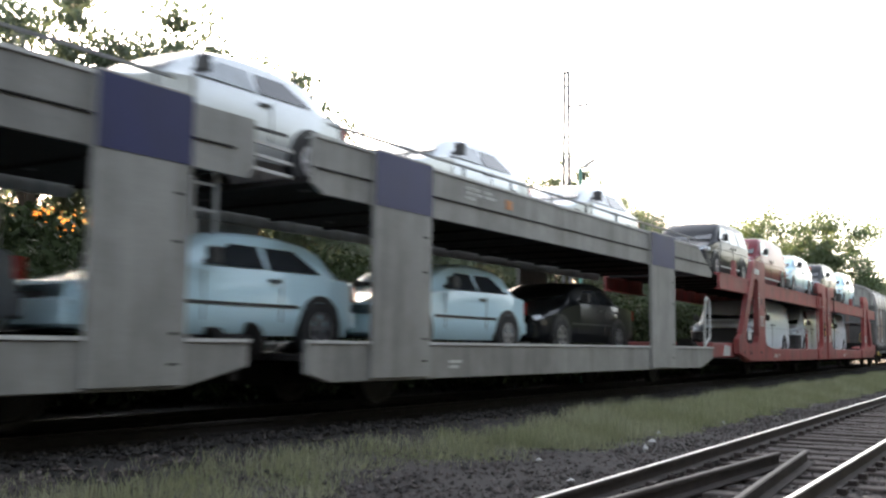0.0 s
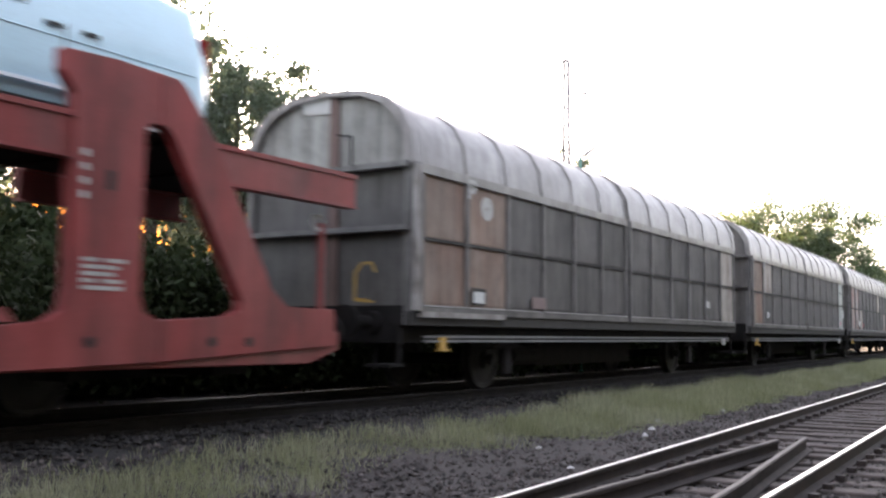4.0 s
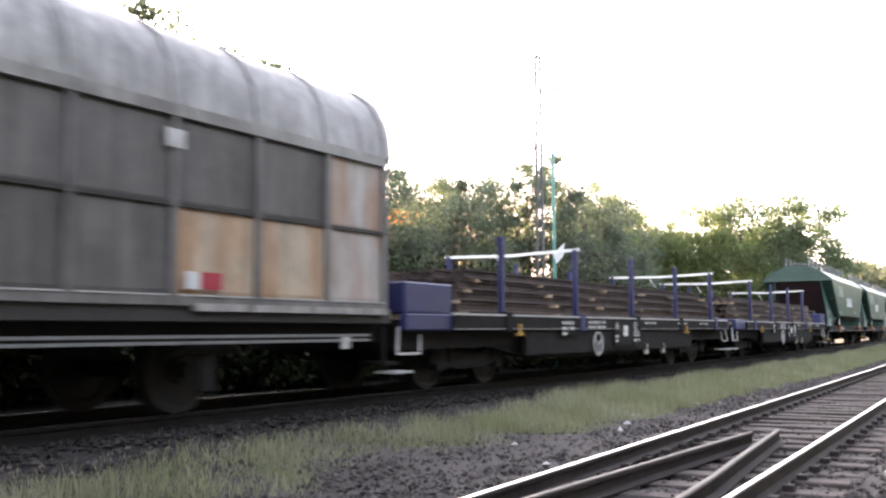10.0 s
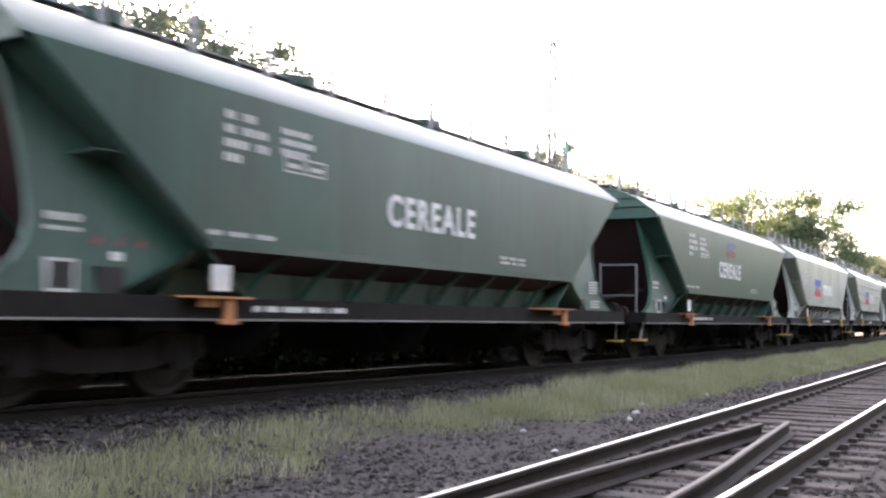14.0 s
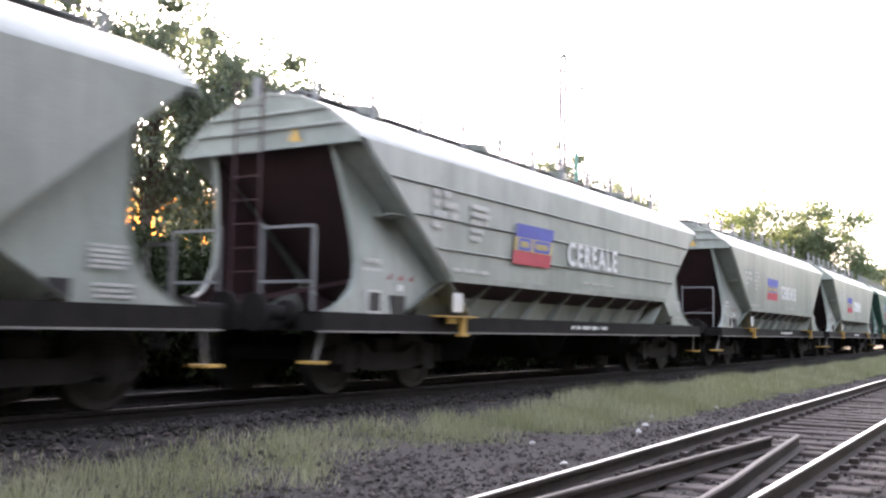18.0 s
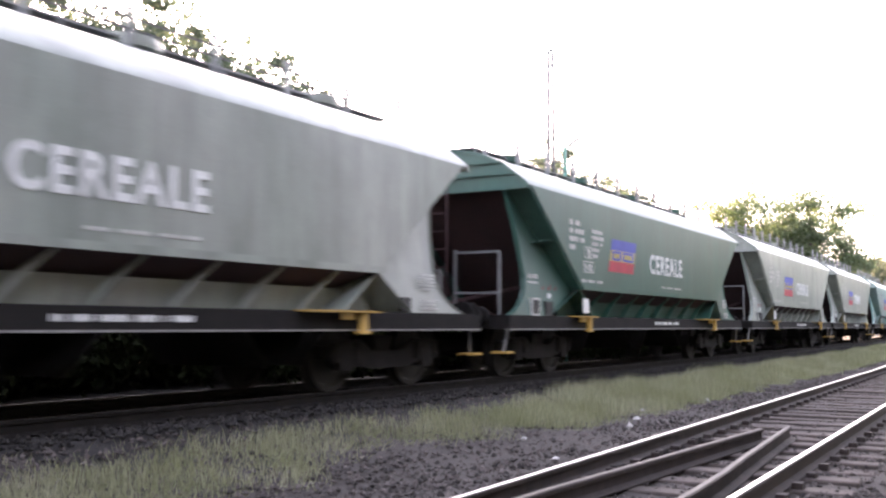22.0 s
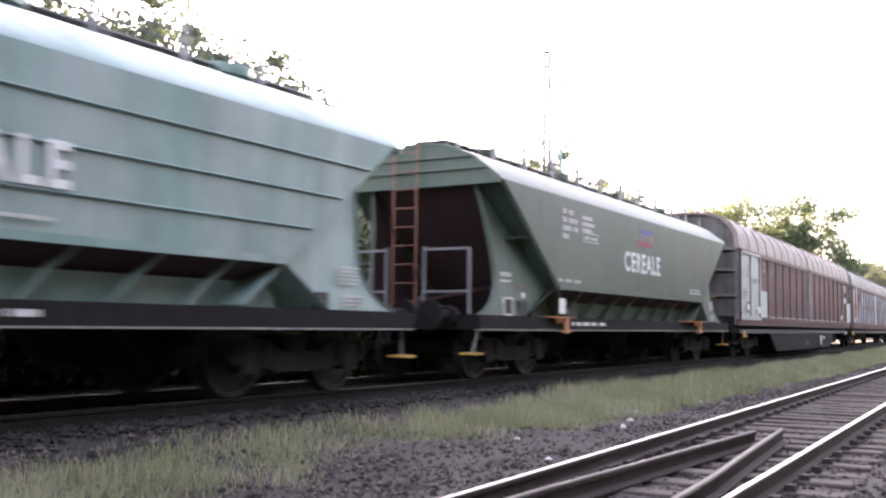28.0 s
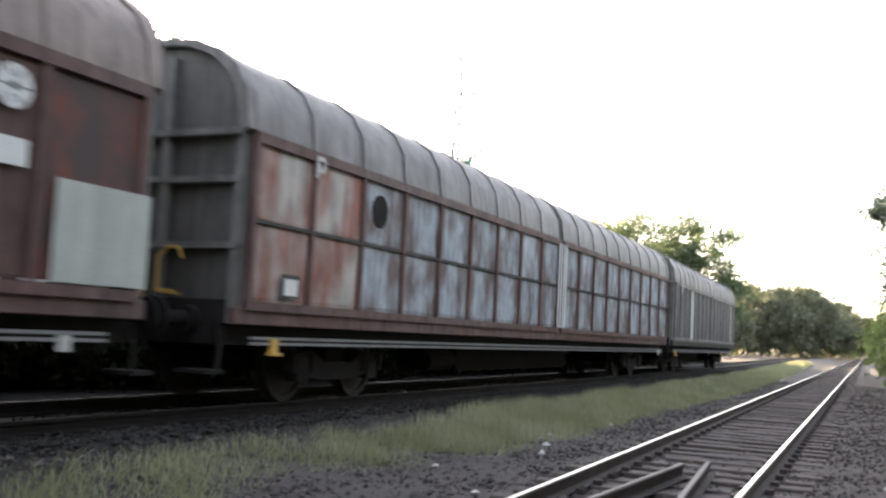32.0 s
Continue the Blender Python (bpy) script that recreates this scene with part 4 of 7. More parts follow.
def covered_wagon(q, L, n, rows, wall, roof, patches, label, bogies=False, first=1.0, end_mat="grey_box", z_eave=3.02, marks=(), corner=""):
    """A wagon with two sliding walls of n panels each. patches: {(wall, panel, row): material}."""
    t = thing("covered_wagon", label, "freight wagon", "covered sliding-wall wagons")
    zb, zm, half, top = 1.2, 2.07, 1.45, z_eave + 1.08
    arc = roof_arc(half, z_eave, top)
    frame = "frame_grey" if wall == "grey_box" else wall
    underframe(t, 0.0, L, 0.72, 0.95)
    bm = bmesh.new()
    box(bm, -1.35, 1.35, 0.05, L - 0.05, 0.95, 1.2)
    part("floor", bm, "iron", t)
    for s in (-1, 1):
        bm = bmesh.new()
        box(bm, s * 1.4 - 0.05, s * 1.4 + 0.05, 0, L, 0.94, 1.12)
        part("side_sill", bm, "sooty" if wall == "grey_box" else wall, t, bevel=0.01)
        bm = bmesh.new()
        for z in (0.80, 0.74):
            beam(bm, (s * 1.38, 0.4, z), (s * 1.38, L - 0.4, z), 0.03)
        part("guide_rail", bm, "steel", t, "long door guide rail")
    mid = L / 2
    for d, (a, b) in enumerate(((0.16, mid - 0.09), (mid + 0.09, L - 0.16))):
        # wall: frame, panels, ribs and its share of the roof
        wide = first if d == 0 else 1.0
        unit = (b - a) / (n - 1 + wide)
        cuts = [a]
        for k in range(n):
            w = wide if (k == 0 and d == 0) else 1.0
            cuts.append(cuts[-1] + unit * w)
        if d == 0:
            cuts_first = cuts[1]
        bm = bmesh.new()
        box(bm, half - 0.04, half + 0.045, a, b, z_eave - 0.1, z_eave + 0.02)
        door = part("sliding_wall", bm, roof if wall == "grey_box" else frame, t)
        for s in (-1, 1):
            bm = bmesh.new()
            box(bm, s * half - 0.04, s * half + 0.04, a, b, 1.1, 1.2)
            part("bottom_rail", bm, frame, door)
            if s < 0:
                bm = bmesh.new()
                box(bm, -half - 0.045, -half + 0.04, a, b, z_eave - 0.1, z_eave + 0.02)
                part("top_rail", bm, frame, door)
            if rows == 2:
                bm = bmesh.new()
                box(bm, s * half - 0.02, s * half + 0.03, a, b, zm - 0.02, zm + 0.02)
                part("middle_rail", bm, "sooty", door, "dark narrow middle rail")
        bm = bmesh.new()
        box(bm, -0.03, 0.04, -0.035, 0.035, 1.2, z_eave - 0.1)
        slim = mesh_of(bm, "rib", M[frame])
        bm = bmesh.new()
        box(bm, -0.03, 0.04, -0.04, 0.04, 1.2, z_eave - 0.1)
        stout = mesh_of(bm, "rib", M[frame])
        for s in (-1, 1):
            for c in cuts:
                share("rib", stout if c in (cuts[0], cuts[-1]) else slim, door, pose(s * half, min(b - 0.04, max(a + 0.04, c)), 0, 0, 0, 0 if s > 0 else 180))
        if wall == "grey_box":
            for k in range(n):
                bm = bmesh.new()
                box(bm, half + 0.04, half + 0.052, cuts[k] + 0.06, cuts[k + 1] - 0.06, 1.192, 1.206)
                part("drip_strip", bm, "pale_grey", door)
        for s in (-1, 1):
            for k in range(n):
                for r in range(rows):
                    z0, z1 = (zb, z_eave - 0.1) if rows == 1 else ((zm, z_eave - 0.1), (zb, zm))[r]
                    bm = bmesh.new()
                    x = s * (half - 0.012)
                    y0, y1 = cuts[k], cuts[k + 1]
                    e = 0.05
                    pts = [(x, y0, z0), (x, y1, z0), (x, y1, z1), (x, y0, z1)]
                    cx = x + s * 0.012
                    inner = [(cx, y0 + e, z0 + e), (cx, y1 - e, z0 + e), (cx, y1 - e, z1 - e), (cx, y0 + e, z1 - e)]
                    va, vb = [bm.verts.new(p) for p in pts], [bm.verts.new(p) for p in inner]
                    bm.faces.new(vb)
                    for i in range(4):
                        bm.faces.new((va[i], va[(i + 1) % 4], vb[(i + 1) % 4], vb[i]))
                    part("panel", bm, patches.get((d, k, r), wall), door)
        bm = bmesh.new()
        outer = arc
        inn = [(x * 0.97, z - 0.03) for x, z in arc]
        sweep(bm, outer + inn[::-1], [(a, 1, 0, 0), (b, 1, 0, 0)])
        part("roof", bm, roof, t, smooth=True)
        bm = bmesh.new()
        for c in cuts:
            big = [(x * 1.012, z + 0.02) for x, z in arc]
            sweep(bm, big + [(x * 0.985, z - 0.01) for x, z in arc][::-1], [(max(a, c - 0.03), 1, 0, 0), (min(b, c + 0.03), 1, 0, 0)])
        part("roof_rib", bm, roof, t, smooth=True)
    # ends
    for e, sgn in ((0.0, -1), (L, 1)):
        y = e - sgn * 0.16
        bm = bmesh.new()
        plate(bm, [(1.36, y, 0.95), (1.36, y, z_eave)] + [(x * 0.94, y, z_eave + (z - z_eave) * 0.95) for x, z in arc[1:-1]] + [(-1.36, y, z_eave), (-1.36, y, 0.95)], 0.04 * sgn, (0, 1, 0))
        wall_end = part("end_wall", bm, "grey_box" if end_mat == "end_grey" else end_mat, t)
        if end_mat == "end_grey":
            bm = bmesh.new()
            ya = y + sgn * 0.042
            plate(bm, [(1.3, ya, z_eave - 0.02)] + [(x * 0.92, ya, z_eave + (z - z_eave) * 0.93) for x, z in arc[1:-1]] + [(-1.3, ya, z_eave - 0.02)], 0.008 * sgn, (0, 1, 0))
            part("end_arch", bm, "end_grey", wall_end, "pale sheet closing the roof's arch")
            bm = bmesh.new()
            box(bm, 0.04, 0.18, min(y, y + sgn * 0.1), max(y, y + sgn * 0.1), 0.95, top - 0.03)
            part("centre_post", bm, "rusty_post", wall_end, "rust-brown centre post")
            bm = bmesh.new()
            plate(bm, [(-0.42, ya + sgn * 0.03, 3.86), (0.02, ya + sgn * 0.03, 3.84), (0.06, ya + sgn * 0.05, 4.1), (-0.5, ya + sgn * 0.05, 4.08)], 0.01 * sgn, (0, 1, 0))
            part("patch_plate", bm, "pale_grey", wall_end, "pale patch plate below the roof's crown")
            bm = bmesh.new()
            for xa, za, xb, zb2 in ((0.2, 3.5, 0.44, 3.47), (0.44, 3.47, 0.44, 3.05)):
                beam(bm, (xa, y + sgn * 0.14, za), (xb, y + sgn * 0.14, zb2), 0.022)
            part("bent_rod", bm, "iron", wall_end)
        bm = bmesh.new()
        posts = (-1.36, -0.35, 0.35, 1.36) if wall == "maroon" else (-1.36, 1.36)
        for x in posts:
            box(bm, x - 0.05, x + 0.05, min(y, y + sgn * 0.13), max(y, y + sgn * 0.13), 0.95, z_eave + 0.02 + (0.85 if abs(x) < 1 else 0))
        for z, deep in ((1.78, 0.15), (2.5, 0.15), (z_eave, 0.17)) if wall == "maroon" else ((2.2, 0.19), (z_eave, 0.22)):
            box(bm, -1.41, 1.41, min(y, y + sgn * deep), max(y, y + sgn * deep), z - 0.035, z + 0.035)
        part("end_frame", bm, "frame_grey", wall_end)
        bm = bmesh.new()
        big = [(x * 1.015, z + 0.025) for x, z in arc]
        sweep(bm, big + [(x * 0.93, z - 0.05) for x, z in arc][::-1], [(y - 0.02, 1, 0, 0), (y + sgn * 0.16, 1, 0, 0)])
        part("roof_hoop", bm, roof, wall_end, smooth=True)
        bm = bmesh.new()
        xr = 0.52 if wall == "maroon" else 0.68
        for xa, za, xb, zb2 in ((xr, 1.26, xr, 1.62), (xr, 1.62, xr + 0.12, 1.74), (xr + 0.12, 1.74, xr + 0.26, 1.74), (xr + 0.26, 1.74, xr + 0.32, 1.62), (xr, 1.26, xr + 0.3, 1.24)):
            beam(bm, (xa, e + sgn * 0.16, za), (xb, e + sgn * 0.16, zb2), 0.026)
        beam(bm, (xr, e - sgn * 0.16, 1.28), (xr, e + sgn * 0.16, 1.28), 0.024)
        part("handrail", bm, "yellow" if sgn < 0 and (wall == "maroon" or end_mat == "end_grey") else "steel", t, "bent shunter's handrail")
        if sgn > 0:
            bm = bmesh.new()
            for ya, za, yb, zb2 in ((0.0, 1.16, 0.1, 1.16), (0.1, 1.16, 0.1, 2.02), (0.1, 2.02, 0.0, 2.02)):
                beam(bm, (1.32, L - 0.04 + ya, za), (1.32, L - 0.04 + yb, zb2), 0.026)
            part("grab_rail", bm, "yellow" if wall == "maroon" else "faint", t, "upright grab rail at the corner")
        bm = bmesh.new()
        box(bm, 0.95, 1.35, min(e, e + sgn * 0.3), max(e, e + sgn * 0.3), 0.42, 0.46)
        beam(bm, (1.3, e + sgn * 0.05, 0.44), (1.3, e, 0.9), 0.04)
        part("step", bm, "iron", t)
    # door gear and fittings under the sill
    bm = bmesh.new()
    box(bm, 1.36, 1.42, 0.78, 0.9, 0.64, 0.8)
    box(bm, 1.36, 1.46, 0.75, 0.93, 0.61, 0.64)
    part("door_lever", bm, "yellow", t, "yellow door lever")
    bm = bmesh.new()
    box(bm, 1.36, 1.42, L - 0.95, L - 0.84, 0.64, 0.78)
    part("door_lever", bm, "pale_grey", t)
    bm = bmesh.new()
    disc(bm, (1.5, cuts_first + 0.08, z_eave - 0.13), 0.1, 0.012, "x", 16, 0.055)
    box(bm, 1.49, 1.51, cuts_first - 0.02, cuts_first + 0.02, z_eave - 0.3, z_eave - 0.04)
    part("lock_ring", bm, "pale_grey", t)
    bm = bmesh.new()
    box(bm, -0.6, 0.6, L * 0.35, L * 0.65, 0.3, 0.7)
    disc(bm, (0.7, L * 0.3, 0.5), 0.17, 0.5, "y", 14)
    part("brake_gear", bm, "iron", t)
    if corner:
        bm = bmesh.new()
        box(bm, half - 0.02, half + 0.06, 0.03, 0.155, 1.13, z_eave)
        part("corner_post", bm, corner, t, "pale chipped corner post", bevel=0.01)
        bm = bmesh.new()
        box(bm, half + 0.002, half + 0.062, 0.16, 2.39, 1.05, 1.125)
        part("sill_strip", bm, corner, t, "pale strip below the end panels")
    if bogies:
        for y in (2.9, L - 2.9):
            bogie(t, y)
        gauge = (2.9, L - 2.9)
    else:
        for y in (3.0, L - 3.0):
            share("wheelset", GEAR["wheelset"], t, pose(0, y, 0.45))
            share("spring", GEAR["spring"], t, pose(0, y, 0))
            share("spring", GEAR["spring"], t, pose(0, y, 0, 0, 0, 180))
        gauge = (3.0, L - 3.0)
    ends(t, 0.0, L)
    for kind, y, z, w, h in marks:
        bm = bmesh.new()
        box(bm, half + 0.042, half + 0.05, y, y + w, z, z + h)
        if kind == "card":
            p = part("label_holder", bm, "black", t, "black label frame")
            bm = bmesh.new()
            box(bm, half + 0.052, half + 0.056, y + 0.04, y + w - 0.04, z + 0.03, z + h - 0.05)
            part("label_card", bm, "white", p, "white paper label")
        else:
            part("painted_patch", bm, kind, t)
    return rides(t, q, *gauge)


def build_covered():
    P, R, T, G, B, W = "pale_panel", "rust_panel", "tan_panel", "pale_grey", "blue_panel", "brown_panel"
    base = "weathered grey-brown covered wagon with ribbed walls"
    w = covered_wagon(51.85, 14.78, 6, 2, "grey_box", "grey_roof", {(0, 0, 0): W, (0, 0, 1): W, (0, 1, 0): W, (0, 1, 1): W, (1, 5, 0): P, (1, 5, 1): P}, base + ", brown end panels", end_mat="end_grey", marks=[("card", 1.44, 1.24, 0.38, 0.24), ("dusty_pink", 3.3, 1.24, 0.46, 0.18), ("pale_grey", 12.2, 1.5, 0.25, 0.15)], corner="chipped")
    bm = bmesh.new()
    disc(bm, (1.455, 1.93, 2.64), 0.17, 0.004, "x", 24, 0.03)
    part("painted_ring", bm, "faint", w, "faded round paint spot")
    w = covered_wagon(68.15, 14.78, 6, 2, "grey_box", "grey_roof", {(0, 0, 0): W, (0, 0, 1): W, (0, 1, 0): P, (1, 5, 0): "stencil", (1, 5, 1): "stencil"}, base, marks=[("card", 1.6, 1.35, 0.3, 0.24), ("flag_red", 13.62, 1.3, 0.2, 0.16), ("white", 13.38, 1.3, 0.2, 0.16)])
    bm = bmesh.new()
    disc(bm, (1.5, 14.25, 1.75), 0.17, 0.004, "x", 24)
    spot = part("round_badge", bm, "white", w, "white round badge")
    bars(spot, 1.508, 14.17, 1.76, [(0.5, 0.4)], 0.16, 0.04, "iron")
    bars(w, 1.462, 13.72, 2.52, [(0.4, 0.3, 0.3)], 0.36, 0.07, "iron")
    covered_wagon(84.6, 14.9, 6, 2, "grey_box", "dark_roof", {(0, 0, 0): R, (0, 0, 1): R, (0, 1, 0): R, (0, 1, 1): R, (0, 2, 1): P, (1, 1, 0): P, (1, 3, 1): R, (1, 5, 0): P, (1, 5, 1): P}, base + ", rust-streaked patches", marks=[("card", 2.15, 1.32, 0.34, 0.3), ("flag_red", 3.4, 1.3, 0.14, 0.2), ("pale_grey", 12.9, 1.5, 0.3, 0.16)])
    w = covered_wagon(100.8, 14.75, 6, 2, "grey_box", "dark_roof", {(0, 0, 0): R, (0, 0, 1): R, (0, 1, 0): R, (0, 1, 1): R, (0, 2, 1): R, (0, 3, 1): R, (1, 3, 1): T, (1, 4, 1): T, (1, 5, 0): "beige_panel", (1, 5, 1): "beige_panel"}, base + ", rust and tan patches", marks=[("faint", 10.9, 2.61, 0.23, 0.18), ("flag_red", 11.38, 1.26, 0.28, 0.17), ("white", 11.17, 1.26, 0.18, 0.17)])
    bm = bmesh.new()
    box(bm, 1.452, 1.512, 11.3, 14.59, 1.05, 1.125)
    part("sill_strip", bm, "chipped", w, "pale strip below the tan panels")
    # the three at the tail
    k1 = covered_wagon(318.95, 22.4, 9, 1, "maroon", "maroon_roof", {(0, 0, 0): "stencil", (0, 1, 0): "stencil", (1, 8, 0): "rusty_maroon"}, "faded maroon covered bogie wagon with pale grey end panels", True, 1.0, "grey_box", 3.09, [("card", 0.72, 1.34, 0.38, 0.27), ("white", 2.06, 1.31, 0.46, 0.18), ("flag_red", 2.12, 1.36, 0.2, 0.07)])
    bm = bmesh.new()
    box(bm, 1.452, 1.458, 2.6, 3.72, 1.22, 2.0)
    part("painted_patch", bm, "stencil", k1)
    bars(k1, 1.462, 0.3, 2.5, [(0.4, 0.3), (0.5,), (0.3, 0.4), (0.5,)], 0.4, 0.04, "frame_grey")
    bars(k1, 1.462, 0.95, 2.6, [(0.5,), (0.3,), (0.5,), (0.4,)], 0.4, 0.05, "frame_grey")
    bars(k1, 1.462, 1.6, 2.3, [(1.2, 0.5), (1.7,), (0.9, 0.5), (0.3,)], 0.42, 0.03, "frame_grey")
    bars(k1, 1.462, 0.25, 1.95, [(0.3, 0.6), (0.4, 1.2), (0.6, 0.7), (0.9,)], 0.4, 0.05, "frame_grey")
    for y0, y1, z0, z1 in ((0.155, 0.245, 1.1, 3.02), (1.335, 1.42, 1.19, 2.99), (2.55, 2.64, 1.1, 3.02), (0.245, 2.55, 2.985, 3.06), (0.245, 2.55, 1.1, 1.2)):
        bm = bmesh.new()
        box(bm, 1.48, 1.4985, y0, y1, z0, z1)
        part("pale_rib", bm, "stencil", k1, "pale grey painted rib")
    for y in (3.04, 20.68):
        bm = bmesh.new()
        disc(bm, (1.5, y, 2.72), 0.18, 0.006, "x", 24)
        r = part("round_badge", bm, "dusty_pink" if y < 9 else "white", k1)
        bm = bmesh.new()
        disc(bm, (1.508, y, 2.72), 0.07 if y < 9 else 0.035, 0.004, "x", 24)
        for a in range(0 if y < 9 else 6):
            ca, sa = math.cos(a * math.pi / 3), math.sin(a * math.pi / 3)
            beam(bm, (1.508, y + 0.08 * ca, 2.72 + 0.08 * sa), (1.508, y + 0.15 * ca, 2.72 + 0.15 * sa), 0.012)
        part("badge_centre", bm, "maroon" if y < 9 else "black", r)
    for kind, y, z, wdt, h in (("white", 20.45, 2.1, 0.42, 0.22), ("stencil", 21.2, 1.22, 1.12, 0.86), ("white", 19.4, 1.32, 0.45, 0.18), ("flag_red", 19.68, 1.36, 0.12, 0.1)):
        bm = bmesh.new()
        box(bm, 1.492, 1.5 if kind != "flag_red" else 1.505, y, y + wdt, z, z + h)
        part("painted_patch", bm, kind, k1)
    for s in (-1, 1):
        bm = bmesh.new()
        plate(bm, [(s * 1.3, 4.4, 0.78), (s * 1.3, 5.6, 0.14), (s * 1.3, 16.8, 0.14), (s * 1.3, 18.0, 0.78)], s * 0.06, (1, 0, 0))
        part("truss_beam", bm, "iron", k1, "deep grimy truss beam below the sill")
    bm = bmesh.new()
    disc(bm, (1.42, 14.18, 0.43), 0.2, 0.012, "x", 24, 0.16)
    for k in range(3):
        a = k * 2 * math.pi / 3 + 0.5
        beam(bm, (1.42, 14.18, 0.43), (1.42, 14.18 + 0.18 * math.cos(a), 0.43 + 0.18 * math.sin(a)), 0.025)
    disc(bm, (1.42, 14.18, 0.43), 0.06, 0.02, "x", 12)
    part("brake_wheel", bm, "pale_grey", k1, "pale hand-brake wheel with orange hub")
    bm = bmesh.new()
    box(bm, 1.36, 1.375, 10.94, 11.52, 0.29, 0.45)
    p = part("data_panel", bm, "maroon", k1, "dull data panel")
    bars(k1, 1.378, 10.98, 0.4, [(0.5, 0.4, 0.3), (0.6, 0.5)], 0.35, 0.03, "iron")
    bm = bmesh.new()
    box(bm, 1.36, 1.42, 15.0, 15.15, 0.48, 0.58)
    part("tail_bracket", bm, "pale_grey", k1)
    for y in (11.02, 11.3):
        bm = bmesh.new()
        box(bm, 1.46, 1.52, y, y + 0.08, 1.12, 3.0)
        part("joint_post", bm, "grey", k1, "paler post where the walls meet")
    for d, (a, b) in enumerate(((0.3, 11.0), (11.45, 22.0))):
        n = 9
        for k in range(n):
            y0, y1 = a + (b - a) * k / n, a + (b - a) * (k + 1) / n
            bm = bmesh.new()
            box(bm, 1.452, 1.468, y0 + 0.12, y1 - 0.12, 1.205, 1.228)
            part("drip_strip", bm, "pale_grey", k1)
    pat = {(d, k, r): B for d in (0, 1) for k in range(9) for r in (0, 1)}
    pat.update({(0, 0, 0): R, (0, 0, 1): R, (0, 1, 0): R, (0, 1, 1): R})
    k2 = covered_wagon(342.65, 22.5, 9, 2, "maroon", "soot_roof", pat, "covered bogie wagon with chalky pale blue panels in a dark frame", True, 1.0, "grey_box", 3.02, [("card", 0.77, 1.26, 0.36, 0.27)])
    bm = bmesh.new()
    for y in (10.98, 11.14, 11.3, 11.46):
        box(bm, 1.495, 1.5, y, y + 0.07, 1.2, 2.95)
    part("white_stripe", bm, "white", k2, "white upright stripes at the joint")
    bm = bmesh.new()
    disc(bm, (1.455, 3.09, 2.55), 0.22, 0.006, "x", 24)
    part("dark_spot", bm, "iron", k2)
    covered_wagon(366.3, 16.6, 8, 1, "grey_box", "soot_roof", {(0, 3, 0): G, (1, 6, 0): P}, "dark grey-brown covered bogie wagon, last in line", True, 1.0, "grey_box")


